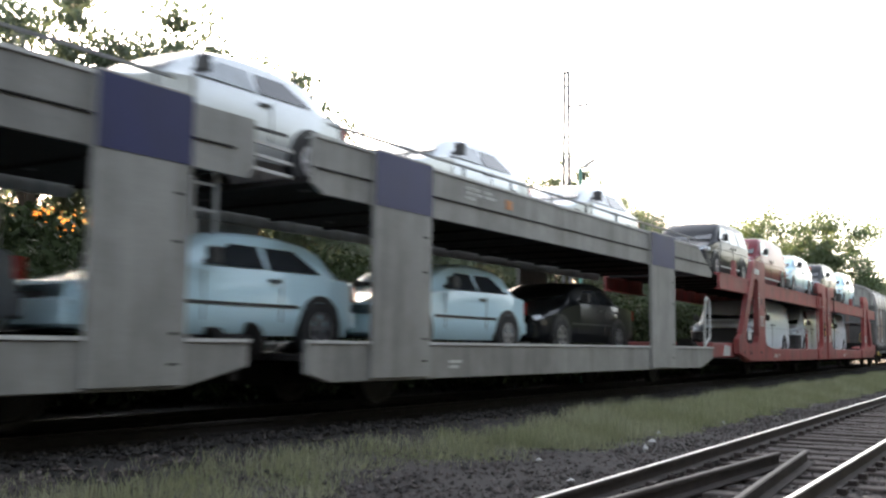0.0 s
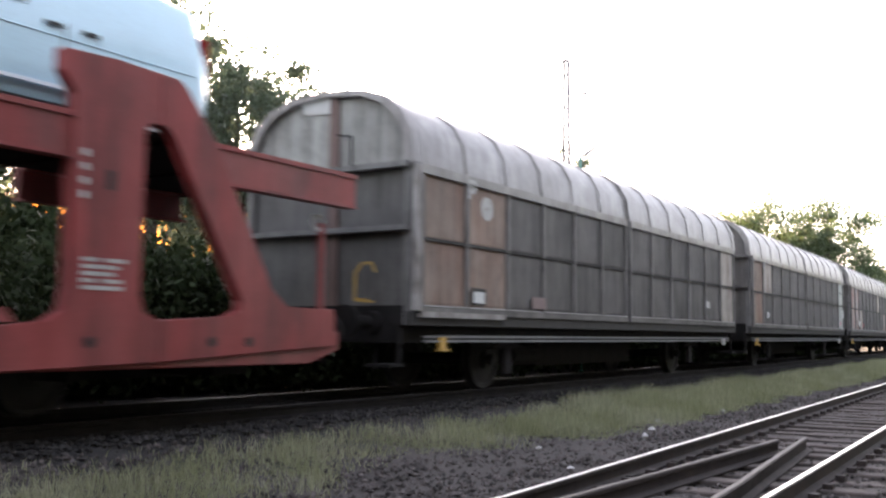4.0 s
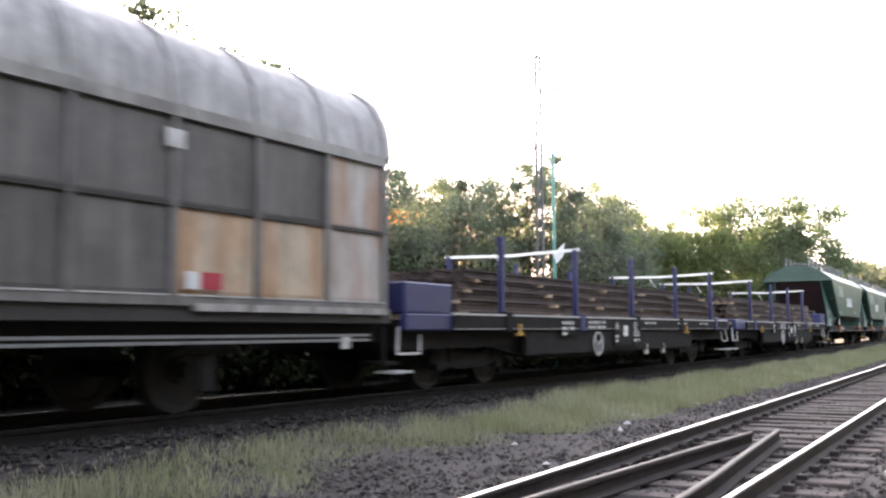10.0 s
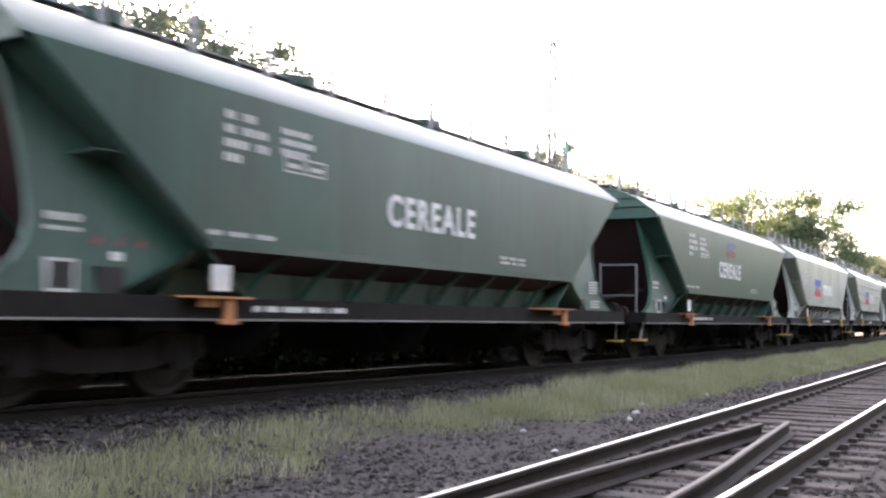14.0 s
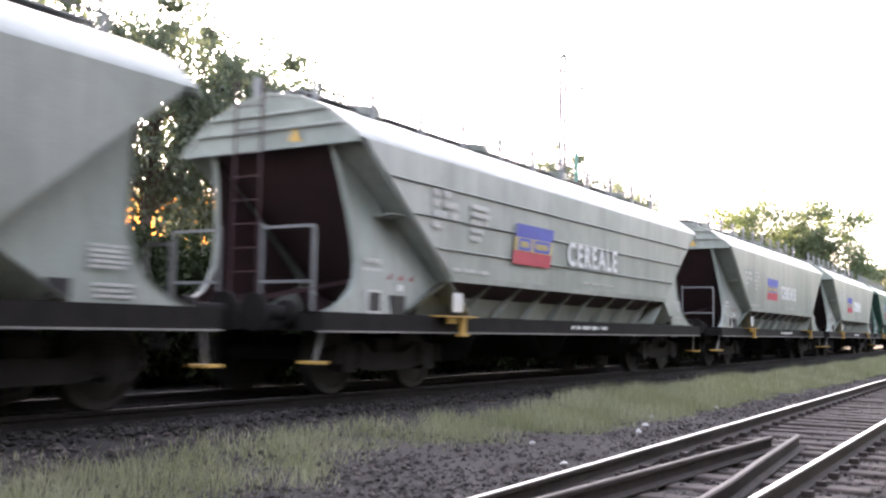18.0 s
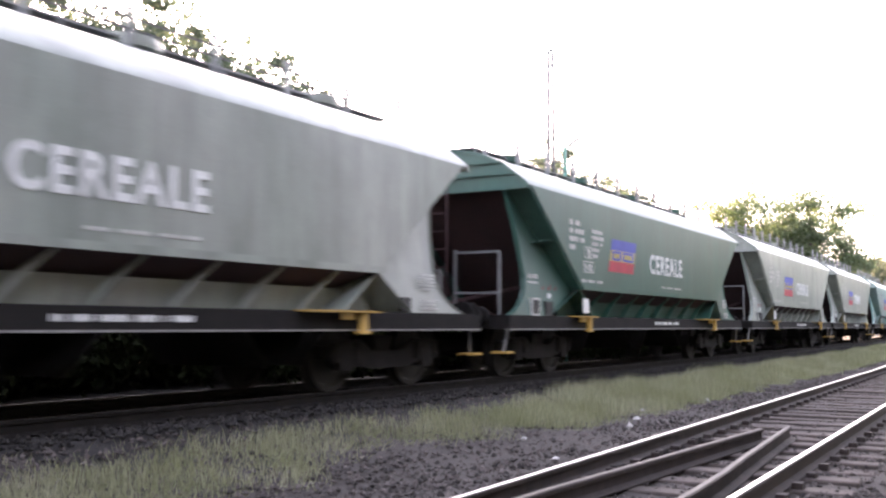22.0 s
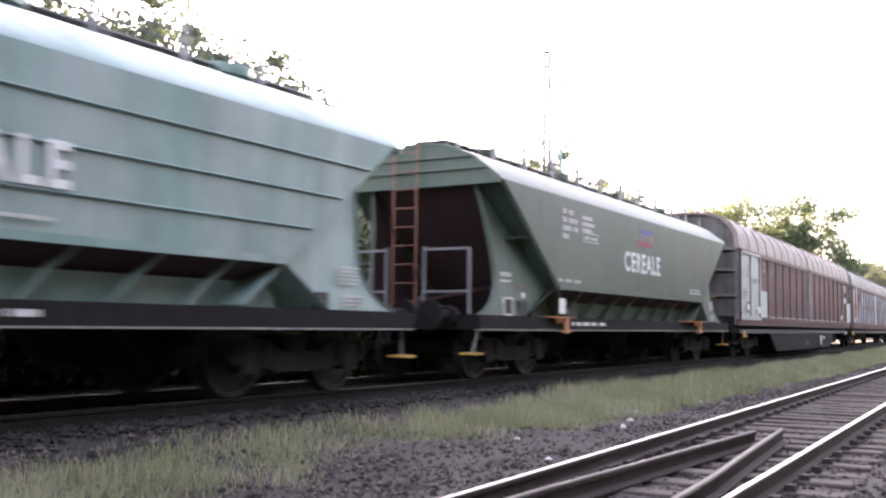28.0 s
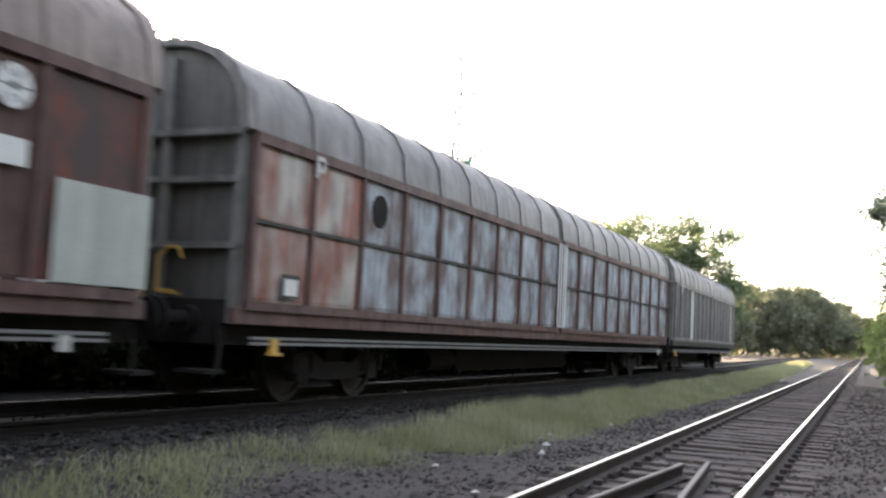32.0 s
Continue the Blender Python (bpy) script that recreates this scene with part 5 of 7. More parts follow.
# ---- flat wagons with steel sections ----
def flat_wagon(q, L, stakes, straps, long_sill, flaps, label):
    t = thing("flat_wagon", label, "freight wagon", "flat wagons")
    underframe(t, 0.0, L, 0.6, 1.0)
    bm = bmesh.new()
    box(bm, -1.38, 1.38, 0.05, L - 0.05, 1.0, 1.08)
    part("deck", bm, "wood", t)
    for s in (-1, 1):
        bm = bmesh.new()
        box(bm, s * 1.42 - 0.04, s * 1.42 + 0.04, 1.2, L - 0.3, 0.86, 1.07)
        sill = part("side_sill", bm, "iron", t)
        bm = bmesh.new()
        box(bm, s * 1.42 - 0.045, s * 1.42 + 0.05, 1.2, L - 0.3, 1.072, 1.1)
        part("edge_strip", bm, "pale_grey", sill, "worn bright deck edge")
        bm = bmesh.new()
        box(bm, s * 1.42 - 0.045, s * 1.42 + 0.05, 1.2, L - 0.3, 0.865, 0.88)
        part("edge_strip", bm, "grey", sill)
        bm = bmesh.new()
        box(bm, s * 1.38 - 0.04, s * 1.38 + 0.04, 3.6, L - 3.6, 0.45, 0.86)
        part("skirt", bm, "iron", sill)
        bm = bmesh.new()
        plate(bm, [(s * 1.15, 2.6, 0.62), (s * 1.15, 4.2, 0.36), (s * 1.15, L - 4.2, 0.36), (s * 1.15, L - 2.6, 0.62)], s * 0.06, (1, 0, 0))
        part("truss_beam", bm, "iron", t)
    for y0, y1, sgn, zf in ((0.0, 1.25, -1, flaps[0]), (L - 1.2, L, 1, flaps[1])):
        bm = bmesh.new()
        box(bm, -1.4, 1.4, y0, y1, 1.08, zf)
        box(bm, 1.3, 1.42, y0, y1, 0.85, 1.08)
        part("end_flap", bm, "blue", t, "blue end flap box", bevel=0.02)
        bm = bmesh.new()
        for y in (y0 + 0.15, y1 - 0.15):
            for x in (-0.9, 0, 0.9):
                box(bm, x - 0.03, x + 0.03, y - 0.03, y + 0.03, zf, zf + 0.04)
        part("bolts", bm, "iron", t)
        e = 0.0 if sgn < 0 else L
        bm = bmesh.new()
        beam(bm, (1.3, e, 0.9), (1.35, e + sgn * 0.1, 0.55), 0.03)
        beam(bm, (1.35, e + sgn * 0.1, 0.55), (1.35, e - sgn * 0.45, 0.55), 0.03)
        beam(bm, (1.35, e - sgn * 0.45, 0.55), (1.32, e - sgn * 0.5, 0.8), 0.03)
        part("grab_iron", bm, "pale_grey", t)
        bm = bmesh.new()
        box(bm, 1.05, 1.4, e - 0.2, e + 0.2, 0.3, 0.33)
        part("step", bm, "pale_grey", t)
    for k, y in enumerate(stakes):
        for s in (-1, 1):
            bm = bmesh.new()
            box(bm, s * 1.34 - 0.04, s * 1.34 + 0.04, y - 0.055, y + 0.055, 1.0, 2.32)
            st = part("stake", bm, "blue", t, "blue steel stake", bevel=0.008)
            bm = bmesh.new()
            box(bm, s * 1.42 - 0.06, s * 1.42 + 0.07, y - 0.11, y + 0.11, 0.84, 1.13)
            part("stake_pocket", bm, "blue" if k in straps else "iron", st)
        if k in straps:
            bm = bmesh.new()
            beam(bm, (-1.42, y, 2.3), (0.0, y, 2.27), 0.05)
            beam(bm, (0.0, y, 2.27), (1.42, y, 2.32), 0.05)
            beam(bm, (-0.3, y, 2.27), (-0.15, y + 0.05, 2.0), 0.06, 0.02)
            part("cross_strap", bm, "strap", t, "bright lashing bar between the stakes")
    bm = bmesh.new()
    disc(bm, (1.44, 6.69, 0.6), 0.22, 0.015, "x", 26, 0.195)
    for k in range(3):
        a = k * 2 * math.pi / 3 + 0.5
        beam(bm, (1.44, 6.69, 0.58), (1.44, 6.69 + 0.23 * math.cos(a), 0.58 + 0.23 * math.sin(a)), 0.025)
    part("brake_wheel", bm, "pale_grey", t, "pale hand-brake wheel")
    for y, z, w, h, m in ((7.48, 0.54, 1.04, 0.52, "iron"), (8.54, 0.53, 0.43, 0.52, "iron"), (4.9, 0.77, 0.62, 0.28, "iron")):
        bm = bmesh.new()
        box(bm, 1.38, 1.47, y, y + w, z, z + h)
        part("data_panel", bm, m, t, "dark data panel")
    bars(t, 1.474, 4.94, 0.95, [(0.4, 0.7, 0.5), (0.6, 0.3, 0.8), (0.8,)], 0.26, 0.055, "pale_grey")
    bars(t, 1.466, 6.16, 0.97, [(0.4, 0.9, 0.3, 0.5), (0.5, 0.4, 0.7, 0.5)], 0.32, 0.05, "pale_grey")
    bars(t, 1.474, 7.52, 0.97, [(0.5,), (0.7,), (0.6,), (0.7,)], 0.3, 0.02, "pale_grey")
    bars(t, 1.474, 7.52, 0.7, [(0.6,), (0.5,)], 0.3, 0.05, "pale_grey")
    bars(t, 1.474, 8.58, 0.98, [(0.9,), (1.0,), (1.0,), (1.0,), (0.9,), (1.0,)], 0.33, 0.03, "faint")
    bars(t, 1.474, 8.58, 0.62, [(0.5, 0.3)], 0.33, 0.05, "faint")
    for y in (9.3, 11.6, 13.4):
        bars(t, 1.466, y, 0.98, [(0.5, 0.4, 0.6)], 0.4, 0.035, "faint")
    bm = bmesh.new()
    box(bm, 1.475, 1.48, 7.97, 8.21, 0.73, 0.94)
    part("label_card", bm, "white", t, "white paper label")
    for y in (L * 0.2, L * 0.75):
        bm = bmesh.new()
        box(bm, 1.44, 1.48, y - 0.025, y + 0.025, 0.8, 0.95)
        box(bm, 1.42, 1.5, y - 0.07, y + 0.07, 0.77, 0.81)
        part("lashing_hook", bm, "yellow", t, "yellow lashing hook")
    for y in (L * 0.58, L * 0.65):
        bm = bmesh.new()
        box(bm, 1.34, 1.4, y, y + 0.16, 0.34, 0.46)
        box(bm, 1.36, 1.42, y, y + 0.08, 0.46, 0.56)
        part("brake_lever", bm, "pale_grey", t)
    for y in (2.4, L - 2.4):
        bogie(t, y)
    ends(t, 0.0, L)
    rides(t, q, 2.4, L - 2.4)
    # the load: layers of rolled steel with timber between
    load = thing("steel_load", "stack of rusty rolled steel sections on timber battens", "cargo", "steel loads")
    rng = random.Random(int(q))
    prof = [(-0.07, 0), (0.07, 0), (0.07, 0.02), (0.015, 0.035), (0.015, 0.11), (0.04, 0.12), (0.04, 0.15), (-0.04, 0.15), (-0.04, 0.12), (-0.015, 0.11), (-0.015, 0.035), (-0.07, 0.02)]
    a0, b0 = long_sill
    for r in range(4):
        z = 1.13 + r * 0.168
        for k in range(14):
            bm = bmesh.new()
            x = -1.13 + k * 0.174
            a, b = a0 + rng.uniform(0, 0.5) + 0.12 * r, b0 - rng.uniform(0, 0.7) - 0.45 * r
            sweep(bm, prof, [(a, 1, x, z), ((a + b) / 2, 1, x + rng.uniform(-0.01, 0.01), z - 0.01), (b, 1, x, z)])
            part("steel_section", bm, "cargo", load)
        for y in np.linspace(a0 + 0.8, b0 - 1.2 - 0.3 * r, 6):
            bm = bmesh.new()
            yy = y + rng.uniform(-0.5, 0.5)
            box(bm, -1.22, 1.22 + rng.uniform(0, 0.1), yy - 0.06, yy + 0.06, z - 0.05, z)
            part("batten", bm, "wood", load)
    rides(load, q, 2.4, L - 2.4)


def build_flats():
    flat_wagon(115.9, 16.4, [2.9, 5.87, 8.87, 11.88, 14.89], (1, 4), (1.35, 16.5), (1.5, 1.14), "flat wagon with blue stakes, dark sill and bright deck edge")
    flat_wagon(133.1, 16.2, [2.25, 5.33, 8.3, 11.2], (0, 3), (-0.2, 15.0), (1.14, 1.5), "flat wagon with blue stakes and blue end flaps")


# ---- grain hoppers ----
HOP_TEXT = None


def hopper(q, mat, ribs, style, end_rail, label, text_y=5.77, emblem=(3.78, 1.83, 1.4, 0.63), L=13.0):
    t = thing("grain_hopper", label, "hopper wagon", "grain hopper wagons")
    half, ze, zc, top, ca, cb = 1.475, 3.09, 1.5, 3.78, 2.2, L - 2.15
    underframe(t, -0.45, L + 0.45, 0.78, 1.0, 1.3)
    bm = bmesh.new()
    for s in (-1, 1):
        box(bm, s * 1.36 - 0.04, s * 1.36 + 0.04, -0.5, L + 0.5, 0.78, 0.99)
    sole = part("sole_bar", bm, "iron", t)
    bm = bmesh.new()
    for s in (-1, 1):
        box(bm, s * 1.36 - 0.05, s * 1.36 + 0.055, -0.5, L + 0.5, 0.765, 0.785)
    part("sole_flange", bm, "grey", sole, "worn lower flange")
    # side skins
    for s in (-1, 1):
        bm = bmesh.new()
        x = s * half
        plate(bm, [(x, 0.12, ze), (x, ca, zc), (x, cb, zc), (x, L - 0.12, ze)], -s * 0.03, (1, 0, 0))
        side = part("side_sheet", bm, mat, t)
        bm = bmesh.new()
        box(bm, x - 0.03, x + 0.03, ca - 0.05, cb + 0.05, zc - 0.03, zc + 0.05)
        part("lower_rim", bm, mat, side)
        if ribs:
            bm = bmesh.new()
            for z in (1.895, 2.3, 2.71):
                ins = 0.16 + (ca - 0.06) * (ze - z) / (ze - zc)
                sweep(bm, [(s * (half - 0.01), z - 0.025), (s * (half + 0.035), z), (s * (half - 0.01), z + 0.025)], [(ins, 1, 0, 0), (L - ins, 1, 0, 0)])
            part("side_rib", bm, mat, side)
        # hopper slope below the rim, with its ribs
        # the slope's shade is put into its colour; the ribs keep the body paint
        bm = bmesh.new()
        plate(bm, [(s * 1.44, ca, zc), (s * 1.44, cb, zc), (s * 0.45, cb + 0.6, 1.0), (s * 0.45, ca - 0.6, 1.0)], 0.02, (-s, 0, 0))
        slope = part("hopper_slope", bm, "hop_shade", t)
        bm = bmesh.new()
        plate(bm, [(s * 1.42, 0.2, zc - 0.02), (s * 1.2, -0.02, 1.26), (s * 1.08, -0.2, 1.0), (s * 1.22, -0.2, 1.0), (s * 1.3, 0.0, 1.26)], 0.05, (0, 1, 0))
        fin = mesh_of(bm, "slope_rib", M[mat])
        for k in range(1, 9):
            share("slope_rib", fin, slope, pose(0, ca + (cb - ca) * k / 9, 0))
        bm = bmesh.new()
        plate(bm, [(s * 1.08, ca - 0.3, 1.0), (s * 1.12, ca - 0.1, 1.28), (s * 1.12, cb + 0.1, 1.28), (s * 1.08, cb + 0.3, 1.0)], -s * 0.02, (1, 0, 0))
        part("lower_sheet", bm, mat, t, "upright sheet below the slope")
        # end gussets: recessed leaning sheets whose free edge curves round the opening
        for y0, d in ((0.0, 1), (L, -1)):
            edge = [(0.09, ze - 0.02), (0.18, 2.8), (0.26, 2.5), (0.33, 2.1), (0.36, 1.8), (0.36, 1.6), (0.31, 1.42), (0.2, 1.27), (0.02, 1.14), (-0.18, 1.05), (-0.36, 1.0)]
            edge = edge if d > 0 else [(a + 0.16, b) for a, b in edge]
            sheet = edge + [(1.25, 1.0), (2.3, 1.5), (2.6, 1.62), (2.2, 2.3), (1.4, ze - 0.02)]
            bm = bmesh.new()
            plate(bm, [(s * (1.0 + 0.145 * (3.05 - b)), y0 + d * a, b) for a, b in sheet], -s * 0.02, (1, 0, 0))
            # far-side gussets get the shade-darkened maroon instead of body paint
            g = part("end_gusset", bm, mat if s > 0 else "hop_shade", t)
            # folded flange along the free edge
            bm = bmesh.new()
            prev = None
            for a, b in edge:
                x = 1.0 + 0.145 * (3.05 - b)
                cur = [bm.verts.new((s * (x + dx), y0 + d * (a - 0.004), b)) for dx in (0.025, -0.06)]
                cur += [bm.verts.new((s * (x + dx), y0 + d * (a + 0.008), b)) for dx in (-0.06, 0.025)]
                if prev:
                    for k in range(4):
                        bm.faces.new((prev[k], prev[(k + 1) % 4], cur[(k + 1) % 4], cur[k]))
                prev = cur
            part("edge_flange", bm, mat, g)
            # the knee between the gusset and the lower corner of the side
            bm = bmesh.new()
            plate(bm, [(s * 1.45, y0 + d * 2.2, 1.51), (s * 1.315, y0 + d * 1.2, 1.002), (s * 1.05, y0 + d * 1.75, 1.002), (s * 1.2, y0 + d * 2.5, 1.51)], -d * 0.015, (0, 1, 0))
            part("knee_plate", bm, mat, g)
            if d > 0:
                # folded rim of the slanting edge of the side sheet, and a small shelf under it
                bm = bmesh.new()
                plate(bm, [(s * 1.455, y0 + 0.13, ze), (s * 1.455, y0 + 2.2, 1.525), (s * 1.44, y0 + 2.17, 1.49), (s * 1.44, y0 + 0.11, ze - 0.05)], -s * 0.012, (1, 0, 0))
                part("flange", bm, mat, g)
                bm = bmesh.new()
                plate(bm, [(s * 1.12, y0 + 0.78, 2.22), (s * 1.38, y0 + 0.85, 2.26), (s * 1.41, y0 + 1.2, 2.26), (s * 1.12, y0 + 1.3, 2.22)], 0.012, (0, 0, 1))
                part("gusset_shelf", bm, mat, g)
                if s > 0:
                    bm = bmesh.new()
                    for ya, yb, za, zb2 in ((0.47, 0.5, 1.0, 1.29), (0.74, 0.77, 1.0, 1.29), (0.5, 0.74, 1.26, 1.29), (0.5, 0.74, 1.0, 1.03)):
                        box(bm, 1.24, 1.31, y0 + ya, y0 + yb, za, zb2)
                    part("opening_frame", bm, "faint", g, "pale painted frame round the opening")
                    bm = bmesh.new()
                    box(bm, 1.22, 1.262, y0 + 1.18, y0 + 1.3, 1.3, 1.38)
                    part("label_card", bm, "white", g, "small white label")
                    for ya in (0.95, 1.2, 1.45):
                        bm = bmesh.new()
                        plate(bm, [(1.24, y0 + ya, 1.44), (1.24, y0 + ya + 0.11, 1.44), (1.228, y0 + ya + 0.14, 1.53)], 0.004, (1, 0, 0))
                        part("arrow_mark", bm, "dull_red", g, "worn red painted arrow")
                    bars(g, 1.216, y0 + 0.5, 1.62, [(0.7,), (0.7,)], 0.55, 0.07, "faint")
            for (ya, yb, za, zb2) in (((0.5, 0.74, 1.03, 1.26), (1.0, 1.3, 1.0, 1.24)) if d > 0 else ((1.2, 1.42, 1.02, 1.2),)):
                bm = bmesh.new()
                box(bm, s * 1.25, s * 1.306, y0 + d * ya, y0 + d * yb, za, zb2)
                part("gusset_opening", bm, "black", g, "dark lever opening")
    # roof with its rounded ends
    arc = [(half, ze), (1.44, 3.15), (0.98, 3.5), (0.5, 3.7), (0.0, top), (-0.5, 3.7), (-0.98, 3.5), (-1.44, 3.15), (-half, ze)]
    bm = bmesh.new()
    sweep(bm, arc + [(x * 0.96, z - 0.04) for x, z in arc][::-1], [(0, 1, 0, 0), (L, 1, 0, 0)])
    part("roof", bm, mat, t, smooth=True)
    for y0, d in ((0.0, 1), (L, -1)):
        bm = bmesh.new()
        plate(bm, [(x, y0 + d * 0.02, z) for x, z in arc], d * 0.04, (0, 1, 0))
        box(bm, -half, half, y0 - 0.02, y0 + 0.02, ze - 0.06, ze)
        cap = part("end_cap", bm, mat, t)
        bm = bmesh.new()
        for z, w in ((3.29, 1.25), (3.49, 0.98)):
            box(bm, -w, w, y0 - d * 0.035, y0 + d * 0.02, z - 0.015, z + 0.015)
        part("end_rib", bm, mat, cap)
        if d > 0 and mat == "hop_grey":
            bm = bmesh.new()
            plate(bm, [(0.62, y0 - 0.03, 3.1), (0.4, y0 - 0.03, 3.1), (0.51, y0 - 0.03, 3.27)], 0.006, (0, -1, 0))
            part("warning_sign", bm, "yellow", cap, "small yellow warning triangle")
        # recessed end slope: shade-darkened maroon between the gussets, body paint outside them
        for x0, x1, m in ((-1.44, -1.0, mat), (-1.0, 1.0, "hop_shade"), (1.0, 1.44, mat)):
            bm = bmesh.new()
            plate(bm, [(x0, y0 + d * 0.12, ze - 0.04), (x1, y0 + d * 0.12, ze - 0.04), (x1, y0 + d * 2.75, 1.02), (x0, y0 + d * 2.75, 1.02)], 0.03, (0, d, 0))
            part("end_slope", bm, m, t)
        bm = bmesh.new()
        beam(bm, (-0.75, y0 + d * 0.15, 1.1), (0.5, y0 + d * 1.9, 1.55), 0.06)
        part("end_strut", bm, "hop_shade", t)
        bm = bmesh.new()
        box(bm, -1.3, 1.3, y0 - d * 0.45, y0 + d * 2.4, 0.97, 1.0)
        part("end_platform", bm, "iron", t)
        if end_rail and d > 0:
            for a, b in ((-1.15, -0.35), (0.35, 1.15)):
                bm = bmesh.new()
                for x in (a, b):
                    beam(bm, (x, y0 - d * 0.38, 1.0), (x, y0 - d * 0.38, 2.0 if abs(x) > 1 else 2.05), 0.035)
                for z in (1.35, 2.0):
                    beam(bm, (a, y0 - d * 0.38, z), (b, y0 - d * 0.38, z), 0.035)
                part("platform_rail", bm, "steel", t, "tubular platform railing")
            bm = bmesh.new()
            for x in (-0.22, 0.22):
                beam(bm, (x - 0.2, y0 - d * 0.1, 1.0), (x - 0.2, y0 - d * 0.1, 3.95), 0.022)
            for z in np.arange(1.2, 3.75, 0.3):
                beam(bm, (-0.42, y0 - d * 0.1, z), (0.02, y0 - d * 0.1, z), 0.014)
            part("ladder", bm, {"old": "rust_orange"}.get(style, "hop_shade"), t, "upright end ladder")
        else:
            bm = bmesh.new()
            for x in (0.35, 0.75):
                beam(bm, (x, y0 - d * 0.42, 0.95), (x, y0 - d * 0.42, 1.65), 0.035)
            beam(bm, (0.35, y0 - d * 0.42, 1.65), (0.75, y0 - d * 0.42, 1.65), 0.035)
            part("handrail", bm, "yellow" if style == "green" else "steel", t, "hooped shunter's handrail")
        bm = bmesh.new()
        box(bm, 1.1, 1.38, y0 - d * 0.45 - 0.11, y0 - d * 0.45 + 0.11, 0.405, 0.435)
        part("step", bm, "yellow", t, "yellow tread step")
        bm = bmesh.new()
        beam(bm, (1.25, y0 - d * 0.45, 0.42), (1.3, y0 - d * 0.35, 0.8), 0.03)
        part("step_hanger", bm, "steel", t)
    # discharge fittings
    for y0, d in ((2.36, 1),) if ribs else ((2.36, 1), (10.4, -1)):
        bm = bmesh.new()
        box(bm, 1.3, 1.55, y0 - (0.5 if d > 0 else 1.0), y0 + 0.4, 0.985, 1.005)
        tray = part("lever_shelf", bm, "yellow" if style != "old" else "orange", t, "yellow lever shelf")
        bm = bmesh.new()
        box(bm, 1.46, 1.52, y0 + 0.05, y0 + 0.15, 0.76, 0.98)
        box(bm, 1.44, 1.53, y0 + 0.0, y0 + 0.2, 0.73, 0.765)
        part("lever", bm, "yellow" if style != "old" else "orange", tray, "yellow discharge lever")
        for k in range(3):
            bm = bmesh.new()
            box(bm, 1.46, 1.5, y0 - 0.3 + k * 0.09, y0 - 0.25 + k * 0.09, 0.9, 0.985)
            part("lever_catch", bm, "yellow" if style != "old" else "orange", tray)
        if d > 0:
            bm = bmesh.new()
            box(bm, 1.452, 1.46, y0 - 0.12, y0 + 0.14, 1.06, 1.32)
            part("label_card", bm, "white", t, "white paper label in a frame")
    for y in np.linspace(3.2, L - 3.2, 3):
        bm = bmesh.new()
        plate(bm, [(-0.9, y - 0.9, 0.98), (0.9, y - 0.9, 0.98), (0.9, y - 0.3, 0.35), (-0.9, y - 0.3, 0.35)], 0.02, (0, 1, 0))
        plate(bm, [(-0.9, y + 0.9, 0.98), (0.9, y + 0.9, 0.98), (0.9, y + 0.3, 0.35), (-0.9, y + 0.3, 0.35)], 0.02, (0, -1, 0))
        part("discharge_chute", bm, "iron", t)
    # roof walk
    bm = bmesh.new()
    box(bm, -0.3, 0.3, 0.3, L - 0.3, top + 0.05, top + 0.075)
    walkway = part("roof_walk", bm, "steel", t, "grated roof walkway")
    bm = bmesh.new()
    beam(bm, (0, 0, top - 0.05), (0, 0, top + 0.06), 0.04)
    bracket = mesh_of(bm, "walk_bracket", M["steel"])
    for y in np.linspace(0.35, L - 0.35, 12):
        for x in (-0.3, 0.3):
            share("walk_bracket", bracket, walkway, pose(x, y, 0))
    bm = bmesh.new()
    box(bm, -0.03, 0.03, -0.035, 0.035, 3.69, top + 0.33)
    upright = mesh_of(bm, "rail_post", M["steel"])
    for s in (-1, 1):
        for y in np.linspace(0.35, L - 0.35, 11):
            share("rail_post", upright, walkway, pose(s * 0.5, y, 0))
        for zz in (0.1, 0.22):
            bm = bmesh.new()
            beam(bm, (s * 0.5, 0.35, top + zz), (s * 0.5, L - 0.35, top + zz), 0.02)
            part("roof_rail", bm, "mast_steel", walkway, "thin roof rail")
    for y in np.linspace(1.8, L - 1.8, 4):
        bm = bmesh.new()
        disc(bm, (0, y, top + 0.06), 0.42, 0.06, "z", 18)
        part("roof_hatch", bm, mat, t, "round roof hatch")
    # lettering and emblem
    xs = half + 0.002
    big = style == "old"
    off = 0.034 if ribs else 0.0
    o = share("lettering", HOP_TEXT, t, Matrix.Translation((xs + off, text_y, 1.975 if big else 1.94)))
    tagged(o, "white capitals painted on the side")
    fy, fz, fw, fh = emblem or (0, 0, 0, 0)
    sk = {"grey": 0.05, "old": 0.05}.get(style, 0.07)
    hue = {"old": ("dull_blue", "dull_yellow", "dull_red")}.get(style, ("flag_blue", "flag_yellow", "flag_red"))
    for k, m in zip((2, 1, 0), hue if emblem else ()):
        bm = bmesh.new()
        a, b = fz + fh * k / 3, fz + fh * (k + 1) / 3
        plate(bm, [(xs + off, fy + sk * k, a), (xs + off, fy + fw + sk * (k - 1), a), (xs + off, fy + fw + sk * k, b), (xs + off, fy + sk * (k + 1), b)], 0.003, (1, 0, 0))
        part("emblem_band", bm, m, t, "worn painted emblem band" if k == 1 else "")
